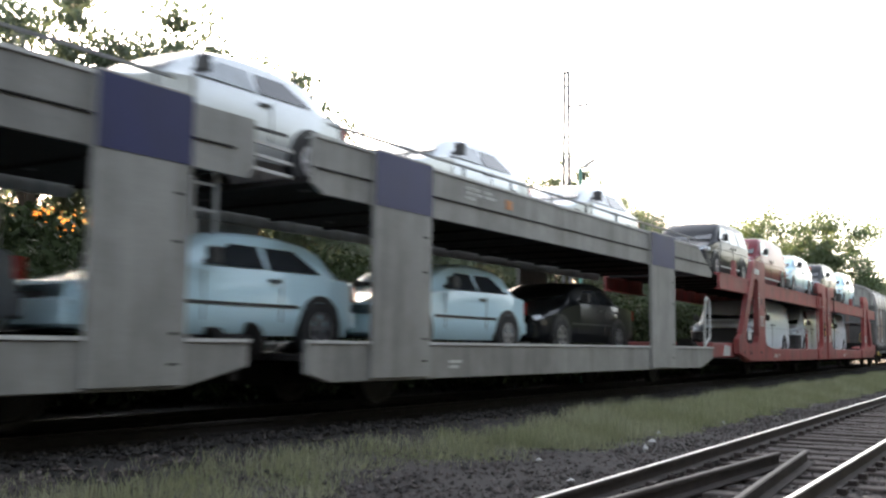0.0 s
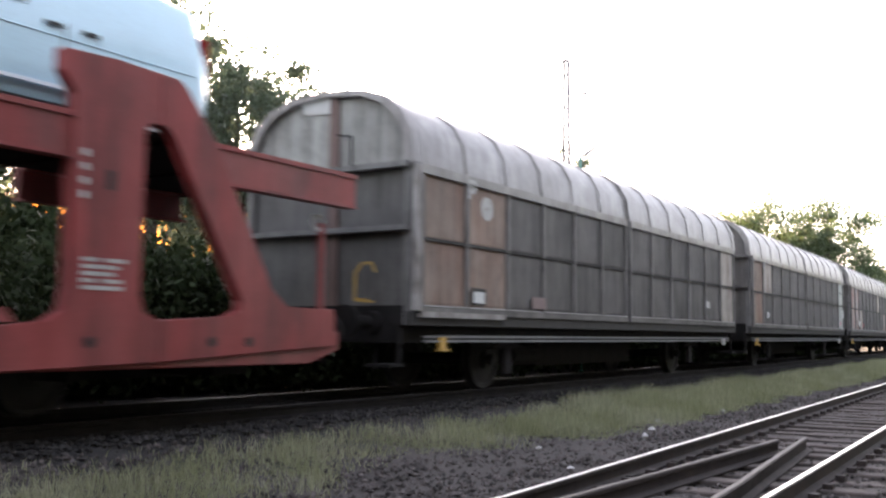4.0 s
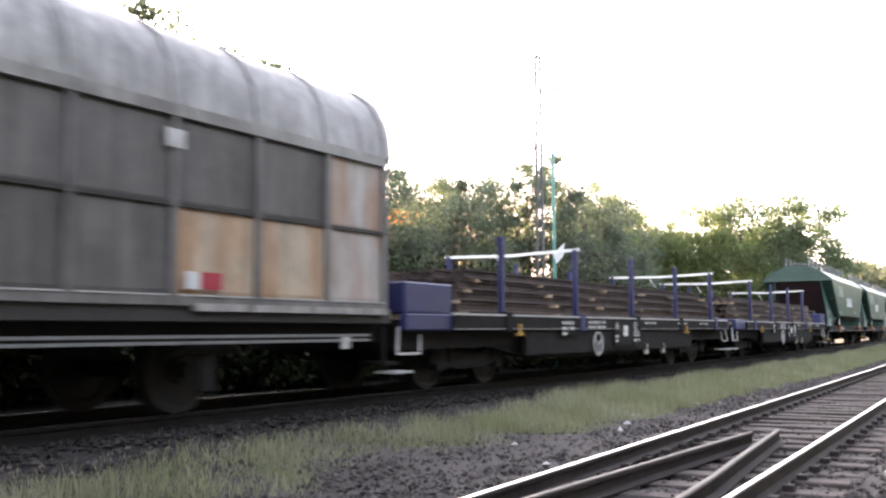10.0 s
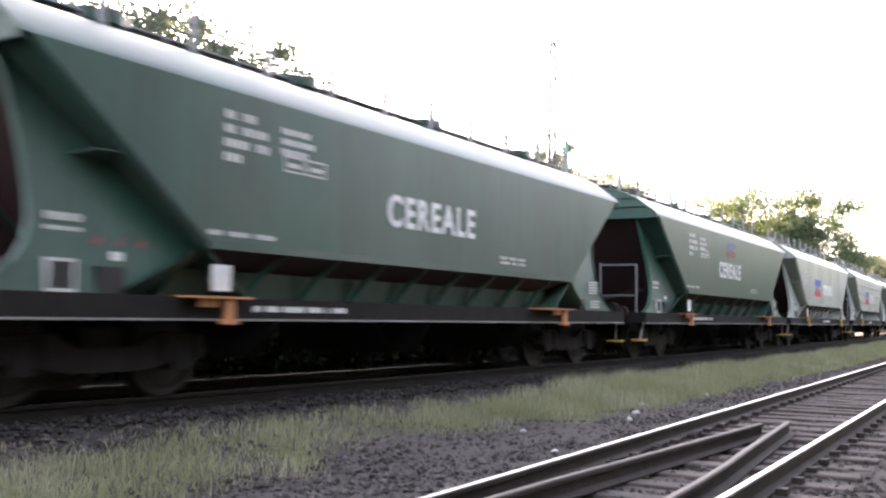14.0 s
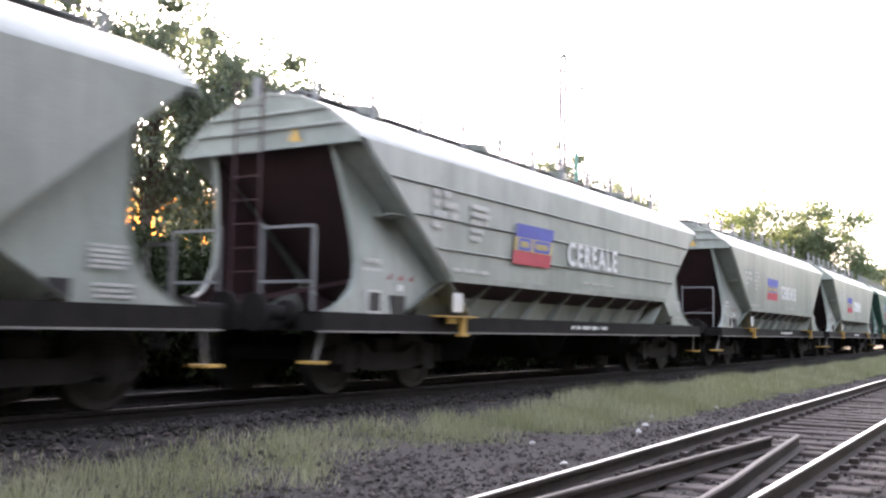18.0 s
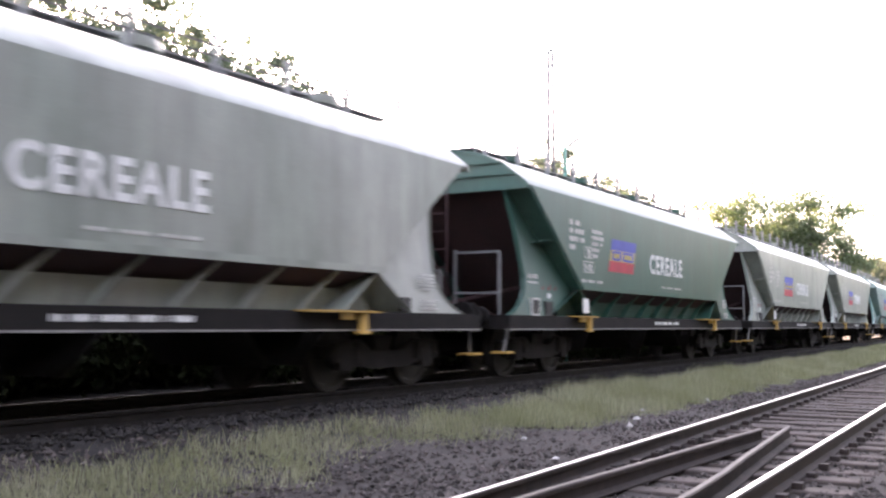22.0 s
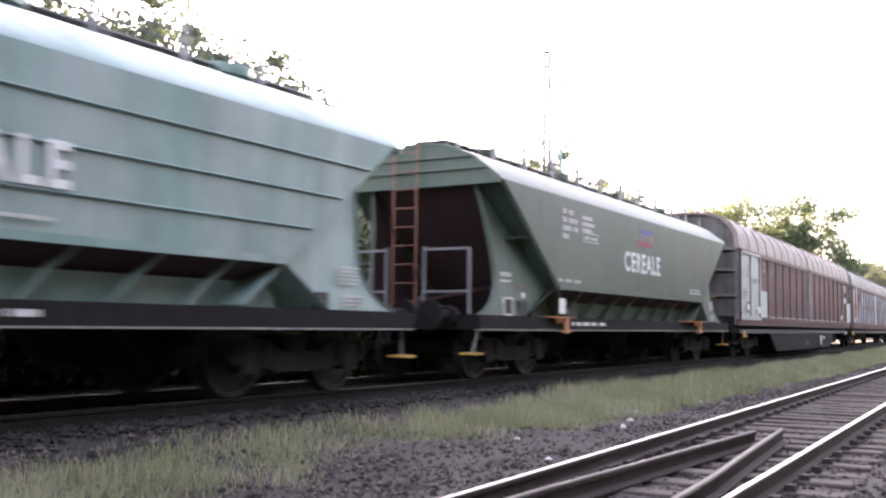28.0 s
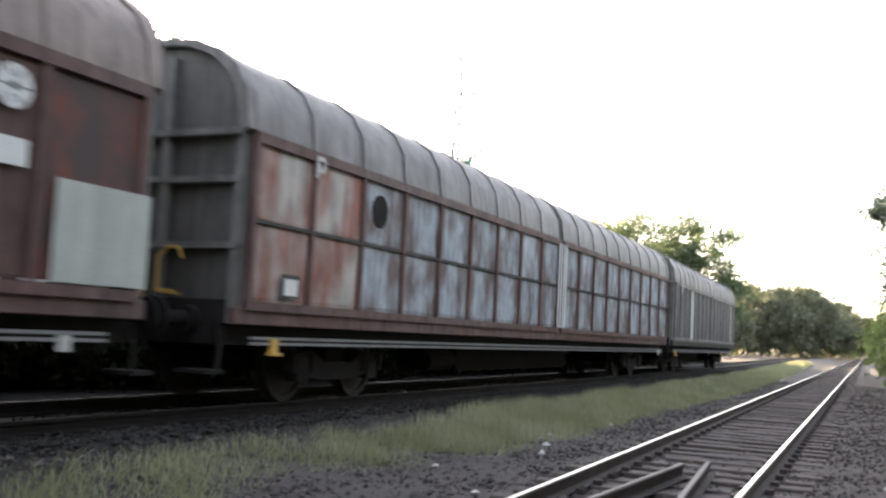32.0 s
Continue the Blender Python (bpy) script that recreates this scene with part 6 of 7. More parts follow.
    if emblem:
        # two slanting blocks on the middle band, each with worn pale bars
        bm = bmesh.new()
        zz, hb = fz + fh / 3 + 0.012, fh / 3 - 0.024
        xe = xs + off + 0.0045
        for at, wide in ((0.08, 0.33), (0.48, 0.42)):
            yy = fy + sk + at * fw
            plate(bm, [(xe, yy, zz), (xe, yy + wide * fw, zz), (xe, yy + wide * fw + 0.04, zz + hb), (xe, yy + 0.04, zz + hb)], 0.003, (1, 0, 0))
        mark = part("emblem_mark", bm, hue[0], t)
        for at, wide in ((0.14, 0.22), (0.54, 0.31)):
            bars(mark, xe + 0.0045, fy + sk + at * fw, zz + hb * 0.25, [(wide,)], fw, hb * 0.5, hue[1])
    if style == "green":
        for word, y, z, h in (("M", 2.4, 2.085, 0.125), ("3-12", 2.27, 1.83, 0.11)):
            me = lettering(word, h)
            me.materials.clear()
            me.materials.append(M["faint"])
            share("lettering", me, t, Matrix.Translation((xs, y, z)))
        for ya, yb, za, zb2 in ((2.29, 2.66, 2.055, 2.245), (2.22, 2.7, 1.795, 1.985)):
            bm = bmesh.new()
            for k in (za, zb2):
                box(bm, xs, xs + 0.004, ya, yb, k - 0.009, k + 0.009)
            for k in (ya, yb):
                box(bm, xs, xs + 0.004, k - 0.009, k + 0.009, za + 0.009, zb2 - 0.009)
            part("marking_frame", bm, "faint", t, "painted outline round the marking")
    faint = "faint" if mat in ("hop_grey", "hop_teal") else "pale_grey"
    sy = 0.72 if big else 0.0
    bars(t, xs + off, 1.62 + sy, 2.6 + sy * 0.28, [(0.3, 0.4), (0.3, 0.75), (0.7, 0.4), (0.5,)], 0.52, 0.085, faint)
    bars(t, xs + off, 2.62 + sy * 0.8, 2.52 + sy * 0.36, [(0.85,), (1.0,), (0.8,)] if big else [(0.9,), (1.0,), (0.55, 0.15), (0.6,), (0.5,)], 0.56, 0.066, faint)
    if big:
        for ya, yb in ((3.24, 3.58), (3.62, 3.96)):
            bm = bmesh.new()
            for k in (2.385, 2.545):
                box(bm, xs + off, xs + off + 0.004, ya, yb, k - 0.01, k + 0.01)
            for k in (ya + 0.01, yb - 0.01):
                box(bm, xs + off, xs + off + 0.004, k - 0.01, k + 0.01, 2.395, 2.535)
            box(bm, xs + off, xs + off + 0.004, ya + 0.06, yb - 0.06, 2.43, 2.48)
            part("marking_frame", bm, faint, t, "painted outline round a marking")
    bars(t, xs + off, 2.15, 1.61, [(0.4, 0.6, 0.6)], 0.5, 0.05, faint)
    bars(t, 1.404, 2.9 if big else 6.25, 0.86, [(0.3, 0.5, 0.8, 0.6, 0.1, 0.6)], 0.42, 0.06)
    if big:
        bars(t, xs, 8.2 if q < 200 else 9.75, 1.72, [(0.5, 0.6, 0.5), (0.7, 0.4, 0.5)], 0.42, 0.042, faint)
    else:
        bars(t, xs + off, 6.5, 1.645, [(0.5, 0.7, 1.0)], 0.53, 0.035, faint)
    bars(t, 1.29, L - 1.0, 1.5, [(1.0,), (0.9,), (1.0,), (1.0,), (0.9,)], 0.42, 0.028, faint)
    bars(t, 1.305, L - 0.95, 1.15, [(1.0,), (0.9,), (1.0,)], 0.42, 0.03, faint)
    for y in (1.35, L - 1.35):
        bogie(t, y)
    ends(t, -0.45, L + 0.45)
    return rides(t, q, 1.35, L - 1.35)


def build_hoppers():
    global HOP_TEXT
    HOP_TEXT = lettering("CEREALE", 0.395)
    co = np.empty(len(HOP_TEXT.vertices) * 3)
    HOP_TEXT.vertices.foreach_get("co", co)
    co = co.reshape(-1, 3)
    co[:, 1] *= 2.2 / co[:, 1].max()
    HOP_TEXT.vertices.foreach_set("co", co.ravel())
    HOP_TEXT.materials.clear()
    HOP_TEXT.materials.append(M["white"])
    grey, green = "light grey grain hopper, striped emblem, white capitals", "green grain hopper with white capitals"
    plain, lower = None, (3.78, 1.83, 1.4, 0.63)
    for q, mat, ribs, style, rail, label, ty, emblem in (
        (151.35, "hop_dark", False, "old", False, "dark " + green, 5.2, plain), (166.6, "hop_dark", False, "old", True, "dark " + green + " and faded emblem", 4.9, (5.6, 2.53, 0.92, 0.38)),
        (181.3, "hop_grey", False, "grey", False, grey, 5.76, lower), (196.85, "hop_grey", True, "grey", True, grey + ", ribbed side", 5.84, (3.85, 1.83, 1.35, 0.63)),
        (212.7, "hop_grey", False, "grey", True, grey, 5.95, (4.06, 1.85, 1.4, 0.63)), (228.0, "hop_grey", False, "grey", False, grey, 5.74, lower),
        (242.9, "hop_green", False, "green", True, green + " and striped emblem", 5.74, (3.41, 1.86, 1.4, 0.63)), (258.1, "hop_grey", False, "grey", True, grey, 5.85, lower),
        (272.85, "hop_grey", False, "grey", False, grey, 5.77, lower), (288.75, "hop_teal", True, "grey", False, "pale blue-green grain hopper with ribbed side", 5.8, lower),
        (304.5, "hop_olive", False, "old", True, "dark " + green + ", red end ladder", 5.34, (6.05, 2.52, 0.95, 0.37))):
        hopper(q, mat, ribs, style, rail, label, ty, emblem)


# ---- motor vehicles carried on the train ----
CAR_KINDS = {
    # length, half width, height, front wheel, wheelbase, wheel radius, windscreen base (y, z), roof start, roof end, rear deck (y, z) or None, nose z, belt z
    "van": (4.89, 0.95, 1.80, 0.95, 2.95, 0.32, (0.78, 1.1), (1.46, 1.74), (4.74, 1.77), None, 0.98, 1.06),
    "small_van": (4.35, 0.89, 1.62, 0.9, 2.66, 0.3, (1.0, 0.98), (1.85, 1.55), (4.17, 1.57), None, 0.79, 0.94),
    "long_van": (4.78, 0.89, 1.64, 0.93, 3.15, 0.3, (1.0, 0.98), (1.85, 1.57), (4.7, 1.58), None, 0.79, 0.94),
    "people_van": (4.5, 0.9, 1.5, 0.92, 2.7, 0.3, (1.1, 0.95), (2.0, 1.44), (4.1, 1.44), None, 0.74, 0.92),
    "hatchback": (4.2, 0.88, 1.36, 0.86, 2.58, 0.3, (1.2, 0.92), (2.0, 1.32), (3.45, 1.3), (4.0, 0.94), 0.68, 0.87),
    "sedan": (4.5, 0.89, 1.35, 0.88, 2.65, 0.3, (1.3, 0.91), (2.1, 1.31), (3.3, 1.29), (3.95, 0.97), 0.66, 0.86),
}


def smooth_stations(st, steps=4):
    """Cross-sections between the given ones, along curves that keep flat runs flat."""
    ys = [r[0] for r in st]
    n = len(st)
    slopes = []
    for c in range(1, len(st[0])):
        d = [(st[i + 1][c] - st[i][c]) / (ys[i + 1] - ys[i]) for i in range(n - 1)]
        m = [d[0]] + [2 * d[i - 1] * d[i] / (d[i - 1] + d[i]) if d[i - 1] * d[i] > 0 else 0.0 for i in range(1, n - 1)] + [d[-1]]
        slopes.append(m)
    out = []
    for i in range(n - 1):
        h = ys[i + 1] - ys[i]
        for k in range(steps):
            w = k / steps
            row = [ys[i] + h * w]
            for c in range(1, len(st[0])):
                m = slopes[c - 1]
                row.append((2 * w**3 - 3 * w**2 + 1) * st[i][c] + (w**3 - 2 * w**2 + w) * h * m[i] + (3 * w**2 - 2 * w**3) * st[i + 1][c] + (w**3 - w**2) * h * m[i + 1])
            out.append(tuple(row))
    return out + [st[-1]]


def car(kind, paint, label, windows, up_glass=True):
    L, hw, H, fw, wb, r, (wy, wz), (ry, rz), (ey, ez), deck, nz, belt = CAR_KINDS[kind]
    t = thing(kind if "van" in kind else kind + "_car", label, "van" if "van" in kind else "car", "vehicles on the train")
    tw = hw * (0.87 if kind == "van" else 0.83 if "van" in kind else 0.78)
    st = [(0.0, hw * 0.8, hw * 0.66, 0.34, nz - 0.28, nz - 0.2), (0.06, hw * 0.9, hw * 0.75, 0.24, nz - 0.14, nz - 0.02), (0.25, hw * 0.97, hw * 0.8, 0.2, nz - 0.05, nz + 0.02),
          (wy * 0.6, hw, hw * 0.84, 0.2, (nz + wz) / 2 - 0.08, (nz + wz) / 2), (wy, hw, hw * 0.86, 0.2, wz - 0.06, wz), ((wy + ry) / 2, hw, tw * 1.04, 0.2, belt + 0.02, (wz + rz) / 2 + 0.06),
          (ry, hw, tw, 0.2, belt + 0.02, rz), ((ry + ey) / 2, hw, tw, 0.2, belt + 0.03, H), (ey, hw, tw, 0.2, belt + 0.04, ez)]
    if deck:
        st += [(deck[0], hw * 0.99, hw * 0.84, 0.2, deck[1] - 0.06, deck[1]), (L - 0.1, hw * 0.95, hw * 0.8, 0.24, deck[1] - 0.12, deck[1] - 0.04), (L, hw * 0.86, hw * 0.7, 0.34, deck[1] - 0.35, deck[1] - 0.28)]
    else:
        st += [(L - 0.1, hw * 0.985, tw * 0.985, 0.21, belt + 0.02, ez - 0.05), (L - 0.05, hw * 0.965, tw * 0.955, 0.23, belt, ez - 0.13), (L - 0.015, hw * 0.94, tw * 0.92, 0.28, belt - 0.04, ez - 0.26), (L, hw * 0.9, tw * 0.88, 0.36, belt - 0.1, ez - 0.45)]
    st = smooth_stations(st)
    bm = bmesh.new()
    rings = []
    for y, w, wt, z0, zb, zt in st:
        half_pts = [(w * 0.9, z0), (w * 0.99, z0 + 0.16), (w, z0 + 0.3), (w * 0.99, zb), (wt + 0.005, zt - 0.1), (wt - 0.02, zt - 0.045), (wt - 0.08, zt - 0.01), (wt - 0.2, zt + 0.01), (0, zt + 0.025)]
        full = half_pts + [(-x, z) for x, z in half_pts[-2::-1]]
        rings.append([bm.verts.new((x, y, z)) for x, z in full])
    for a, b in zip(rings, rings[1:]):
        for k in range(len(a) - 1):
            bm.faces.new((a[k], a[k + 1], b[k + 1], b[k]))
        bm.faces.new((a[-1], a[0], b[0], b[-1]))
    bm.faces.new(rings[0])
    bm.faces.new(rings[-1][::-1])
    body = part("body", bm, paint, t, smooth=True)
    # glass
    def side_at(z):
        return hw * 0.99 + (tw + 0.005 - hw * 0.99) * (z - belt - 0.03) / (rz - 0.1 - belt - 0.03)
    bm = bmesh.new()
    n = Vector((0, -(rz - wz), ry - wy)).normalized() * 0.012
    a, b = hw * 0.8, tw - 0.12
    pts = [(-a, wy + 0.06, wz + 0.05), (a, wy + 0.06, wz + 0.05), (b, ry - 0.05, rz - 0.02), (-b, ry - 0.05, rz - 0.02)]
    plate(bm, [Vector(p) + n * 0.5 for p in pts], 1.0, n)
    part("windscreen", bm, "glass", t, "dark windscreen")
    zt = rz - 0.12
    for s in (-1, 1):
        for k, (y0, y1, lean) in enumerate(windows):
            zl = belt + 0.07
            x0, x1 = side_at(zl) + 0.014, side_at(zt) + 0.012
            bm = bmesh.new()
            plate(bm, [(s * x0, y0, zl), (s * x0, y1, zl), (s * x1, y1 - (0.05 if lean <= 0 else 0) + min(lean, 0), zt), (s * x1, y0 + max(lean, 0.03), zt)], s * 0.008, (1, 0, 0))
            # some upper-deck panes get the pale colour that imitates sky in the glass
            sky_painted = not up_glass and (k == 0 or kind == "small_van")
            part("side_window", bm, "pale_glass" if sky_painted else "glass", t, "side window with the sky's brightness painted on" if sky_painted else "dark side window")
    # wheels with their dark arches
    for s in (-1, 1):
        for y in (fw, fw + wb):
            bm = bmesh.new()
            disc(bm, (s * (hw - 0.06), y, r + 0.02), r + 0.07, 0.075, "x", 24, r - 0.01)
            part("wheel_arch", bm, "black", t, "dark wheel arch")
            if "van" in kind:
                # flared lip over the wheel
                bm = bmesh.new()
                lip = [(r + 0.11, -0.03), (r + 0.115, 0.012), (r + 0.075, 0.02), (r + 0.06, -0.02)]
                rows = [[bm.verts.new((s * (hw + dx), y + q * math.cos(k * math.pi / 14), r + 0.02 + q * math.sin(k * math.pi / 14))) for q, dx in lip] for k in range(15)]
                for ra, rb in zip(rows, rows[1:]):
                    for k in range(4):
                        bm.faces.new((ra[k], ra[(k + 1) % 4], rb[(k + 1) % 4], rb[k]))
                part("arch_lip", bm, paint, t, smooth=True)
            bm = bmesh.new()
            disc(bm, (s * (hw - 0.075), y, r), r, 0.105, "x", 24, r * 0.64)
            w = part("wheel", bm, "tyre", t, "black tyre", smooth=True)
            bm = bmesh.new()
            disc(bm, (s * (hw - 0.04), y, r), r * 0.66, 0.065, "x", 24, r * 0.54)
            disc(bm, (s * (hw - 0.06), y, r), r * 0.2, 0.07, "x", 14)
            for k in range(6):
                an = k * math.pi / 3
                beam(bm, (s * (hw - 0.01), y, r), (s * (hw - 0.01), y + r * 0.58 * math.cos(an), r + r * 0.58 * math.sin(an)), 0.055, 0.055)
            part("rim", bm, "rim", w, "silver wheel rim", smooth=True)
            bm = bmesh.new()
            disc(bm, (s * (hw - 0.09), y, r), r * 0.62, 0.03, "x", 20)
            part("brake_disc", bm, "wheel", w, "dark brake disc behind the rim")
        bm = bmesh.new()
        if "van" in kind:
            plate(bm, [(s * hw * 0.5, -0.005, nz - 0.2), (s * hw * 0.86, 0.03, nz - 0.21), (s * hw * 0.985, 0.4, nz - 0.13), (s * hw * 0.97, 0.44, nz - 0.04), (s * hw * 0.88, 0.16, nz - 0.03), (s * hw * 0.56, 0.02, nz - 0.06)], 0.05, (s * 0.5, -0.8, 0.1))
            lamp = part("headlamp", bm, "lamp", t, "clear headlamp", bevel=0.01)
            bm = bmesh.new()
            disc(bm, (s * hw * 0.95, 0.12, nz - 0.12), 0.05, 0.03, "x", 14)
            part("reflector", bm, "rim", lamp, "bright lamp reflector")
        else:
            plate(bm, [(s * hw * 0.45, 0.0, nz - 0.2), (s * hw * 0.82, 0.03, nz - 0.2), (s * hw * 0.97, 0.34, nz - 0.1), (s * hw * 0.86, 0.3, nz + 0.0), (s * hw * 0.5, 0.07, nz - 0.07)], 0.05, (0, -1, 0.15))
            part("headlamp", bm, "lamp", t, "clear headlamp", bevel=0.01)
        bm = bmesh.new()
        zz = (deck[1] - 0.3) if deck else belt - 0.1
        box(bm, s * hw * 0.82, s * hw * 0.94, L - 0.1, L + 0.005, zz, zz + (0.2 if deck else 0.4))
        part("tail_lamp", bm, "tail", t, "red tail lamp")
        bm = bmesh.new()
        beam(bm, (s * hw * 0.95, wy + 0.38, belt + 0.1), (s * (hw + 0.1), wy + 0.36, belt + 0.13), 0.04)
        box(bm, s * (hw + 0.06), s * (hw + 0.2), wy + 0.3, wy + 0.42, belt + 0.06, belt + 0.24)
        part("door_mirror", bm, "black", t, "black door mirror", bevel=0.015)
        bm = bmesh.new()
        zm = 0.31 if "van" in kind else 0.52
        box(bm, s * (hw - 0.005), s * (hw + 0.012), fw + r + 0.12, fw + wb - r - 0.1, zm, zm + 0.035)
        part("side_strip", bm, "car_white" if "van" in kind else "black", t)
        for y in ([wy + 1.35] if kind != "sedan" else [wy + 1.2, wy + 2.1]) + ([wy + 1.75] if "van" in kind else []):
            bm = bmesh.new()
            box(bm, s * (hw - 0.002), s * (hw + 0.022), y, y + 0.16, belt - 0.07, belt - 0.035)
            part("door_handle", bm, "black", t)
        if "van" in kind:
            bm = bmesh.new()
            sweep(bm, [(s * (hw - 0.004), belt - 0.16), (s * (hw + 0.006), belt - 0.15), (s * (hw - 0.004), belt - 0.14)], [(fw - 0.1, 1, 0, 0), (L - 0.25, 1, 0, 0)])
            part("waist_crease", bm, paint, t)
        for y in (wy + 0.35, wy + 1.55):
            bm = bmesh.new()
            box(bm, s * (hw - 0.004), s * (hw + 0.003), y, y + 0.012, 0.35, belt)
            part("door_gap", bm, "black", t)
    bm = bmesh.new()
    if "van" in kind:
        zt_b = nz - 0.22
        sec = [(0.7, -0.06), (0.9, -0.02), (0.985, 0.12), (1.008, 0.34), (1.008, fw - r - 0.1)]
        for z0, z1, grow in ((0.22, 0.42, 1.0), (0.42, zt_b, 0.995)):
            out = [(x * hw * grow, y) for x, y in sec]
            ring = out + [(-x, y) for x, y in out[::-1]]
            low, high = [bm.verts.new((x, y, z0)) for x, y in ring], [bm.verts.new((x, y, z1)) for x, y in ring]
            bm.faces.new(low[::-1])
            bm.faces.new(high)
            for k in range(len(ring)):
                j = (k + 1) % len(ring)
                bm.faces.new((low[k], low[j], high[j], high[k]))
        part("front_bumper", bm, "black", t, "dark unpainted front bumper", bevel=0.02)
    else:
        box(bm, -hw * 0.9, hw * 0.9, -0.05, 0.2, 0.24, 0.52)
        part("front_bumper", bm, paint, t, bevel=0.03)
    bm = bmesh.new()
    box(bm, -hw * 0.5, hw * 0.5, -0.03, 0.1, nz - 0.25, nz - 0.1)
    box(bm, -hw * 0.6, hw * 0.6, -0.035, 0.1, 0.36, 0.46)
    part("grille", bm, "black", t)
    bm = bmesh.new()
    box(bm, -hw * 0.92, hw * 0.92, L - 0.15, L + 0.04, 0.3, 0.52)
    part("rear_bumper", bm, "black" if "van" in kind else paint, t, bevel=0.03)
    return t


LOWER, UPPER, G_LOWER, G_UPPER = 0.575, 2.69, 0.72, 2.7


def build_cars():
    wv, ws = [(0.95, 1.85, 0.5)], [(1.25, 2.15, 0.5)]
    wk = [(1.25, 2.15, 0.5), (2.22, 3.1, 0.0), (3.2, 4.1, 0.0)]
    wt = [(0.95, 1.85, 0.5), (1.95, 3.1, 0.0), (3.25, 4.6, 0.0)]
    wh = [(1.55, 2.5, 0.5), (2.56, 3.45, -0.3)]
    wl = [(1.7, 2.6, 0.5), (2.66, 3.35, -0.25)]
    for kind, paint, q, up, windows, label in (
        ("hatchback", "car_dark", 1.15, G_LOWER, wh, "dark grey hatchback on the lower deck"),
        ("hatchback", "car_blue", 5.85, G_LOWER, wh, "very pale blue-white hatchback on the lower deck"),
        ("hatchback", "car_blue", 10.55, G_LOWER, wh, "pale blue-white hatchback with black side strip"),
        ("sedan", "car_black", 15.1, G_LOWER, wl, "black saloon car on the lower deck"),
        ("hatchback", "car_silver", 5.6, G_UPPER, wh, "silver hatchback on the upper deck"),
        ("hatchback", "car_silver", 10.7, G_UPPER, wh, "silver hatchback on the upper deck"),
        ("hatchback", "car_silver", 15.8, G_UPPER, wh, "silver hatchback on the upper deck"),
        ("small_van", "car_black", 24.6, UPPER, wk, "black passenger van with bright side strip"),
        ("long_van", "car_red", 29.05, UPPER, ws, "dark red panel van"),
        ("people_van", "car_blue", 33.85, UPPER, wk, "bluish-white people carrier with dark windows"),
        ("small_van", "car_black", 39.45, UPPER, wk, "black passenger van with bright door strips"),
        ("small_van", "car_blue", 44.55, UPPER, ws, "bluish-white light van with dark front bumper"),
        ("van", "car_white", 29.0, LOWER, wv, "white panel van on the lower deck"),
        ("van", "car_white", 35.2, LOWER, wv, "white panel van behind the posts"),
        ("van", "car_white", 40.75, LOWER, wv, "white panel van on the lower deck")):
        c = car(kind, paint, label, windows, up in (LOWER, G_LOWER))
        L = CAR_KINDS[kind][0]
        rides(c, q, 0.5, L - 0.5, 0.0, up)


# ---- car-carrying wagons ----
def strip_xz(bm, s, pts, x=1.5, thick=0.12):
    plate(bm, [(s * x, a, b) for a, b in pts], -s * thick, (1, 0, 0))


def deck_sheet(t, name, y0, y1, z, mat="iron"):
    bm = bmesh.new()
    box(bm, -1.36, 1.36, y0, y1, z - 0.04, z)
    deck = part(name, bm, mat, t)
    bm = bmesh.new()
    box(bm, -1.38, 1.38, -0.04, 0.04, z - 0.075, z - 0.042)
    joist = mesh_of(bm, "deck_beam", M[mat])
    n = int((y1 - y0) / 1.2)
    for k in range(n + 1):
        share("deck_beam", joist, deck, pose(0, min(y1 - 0.04, max(y0 + 0.04, y0 + (y1 - y0) * k / n)), 0))
    return deck


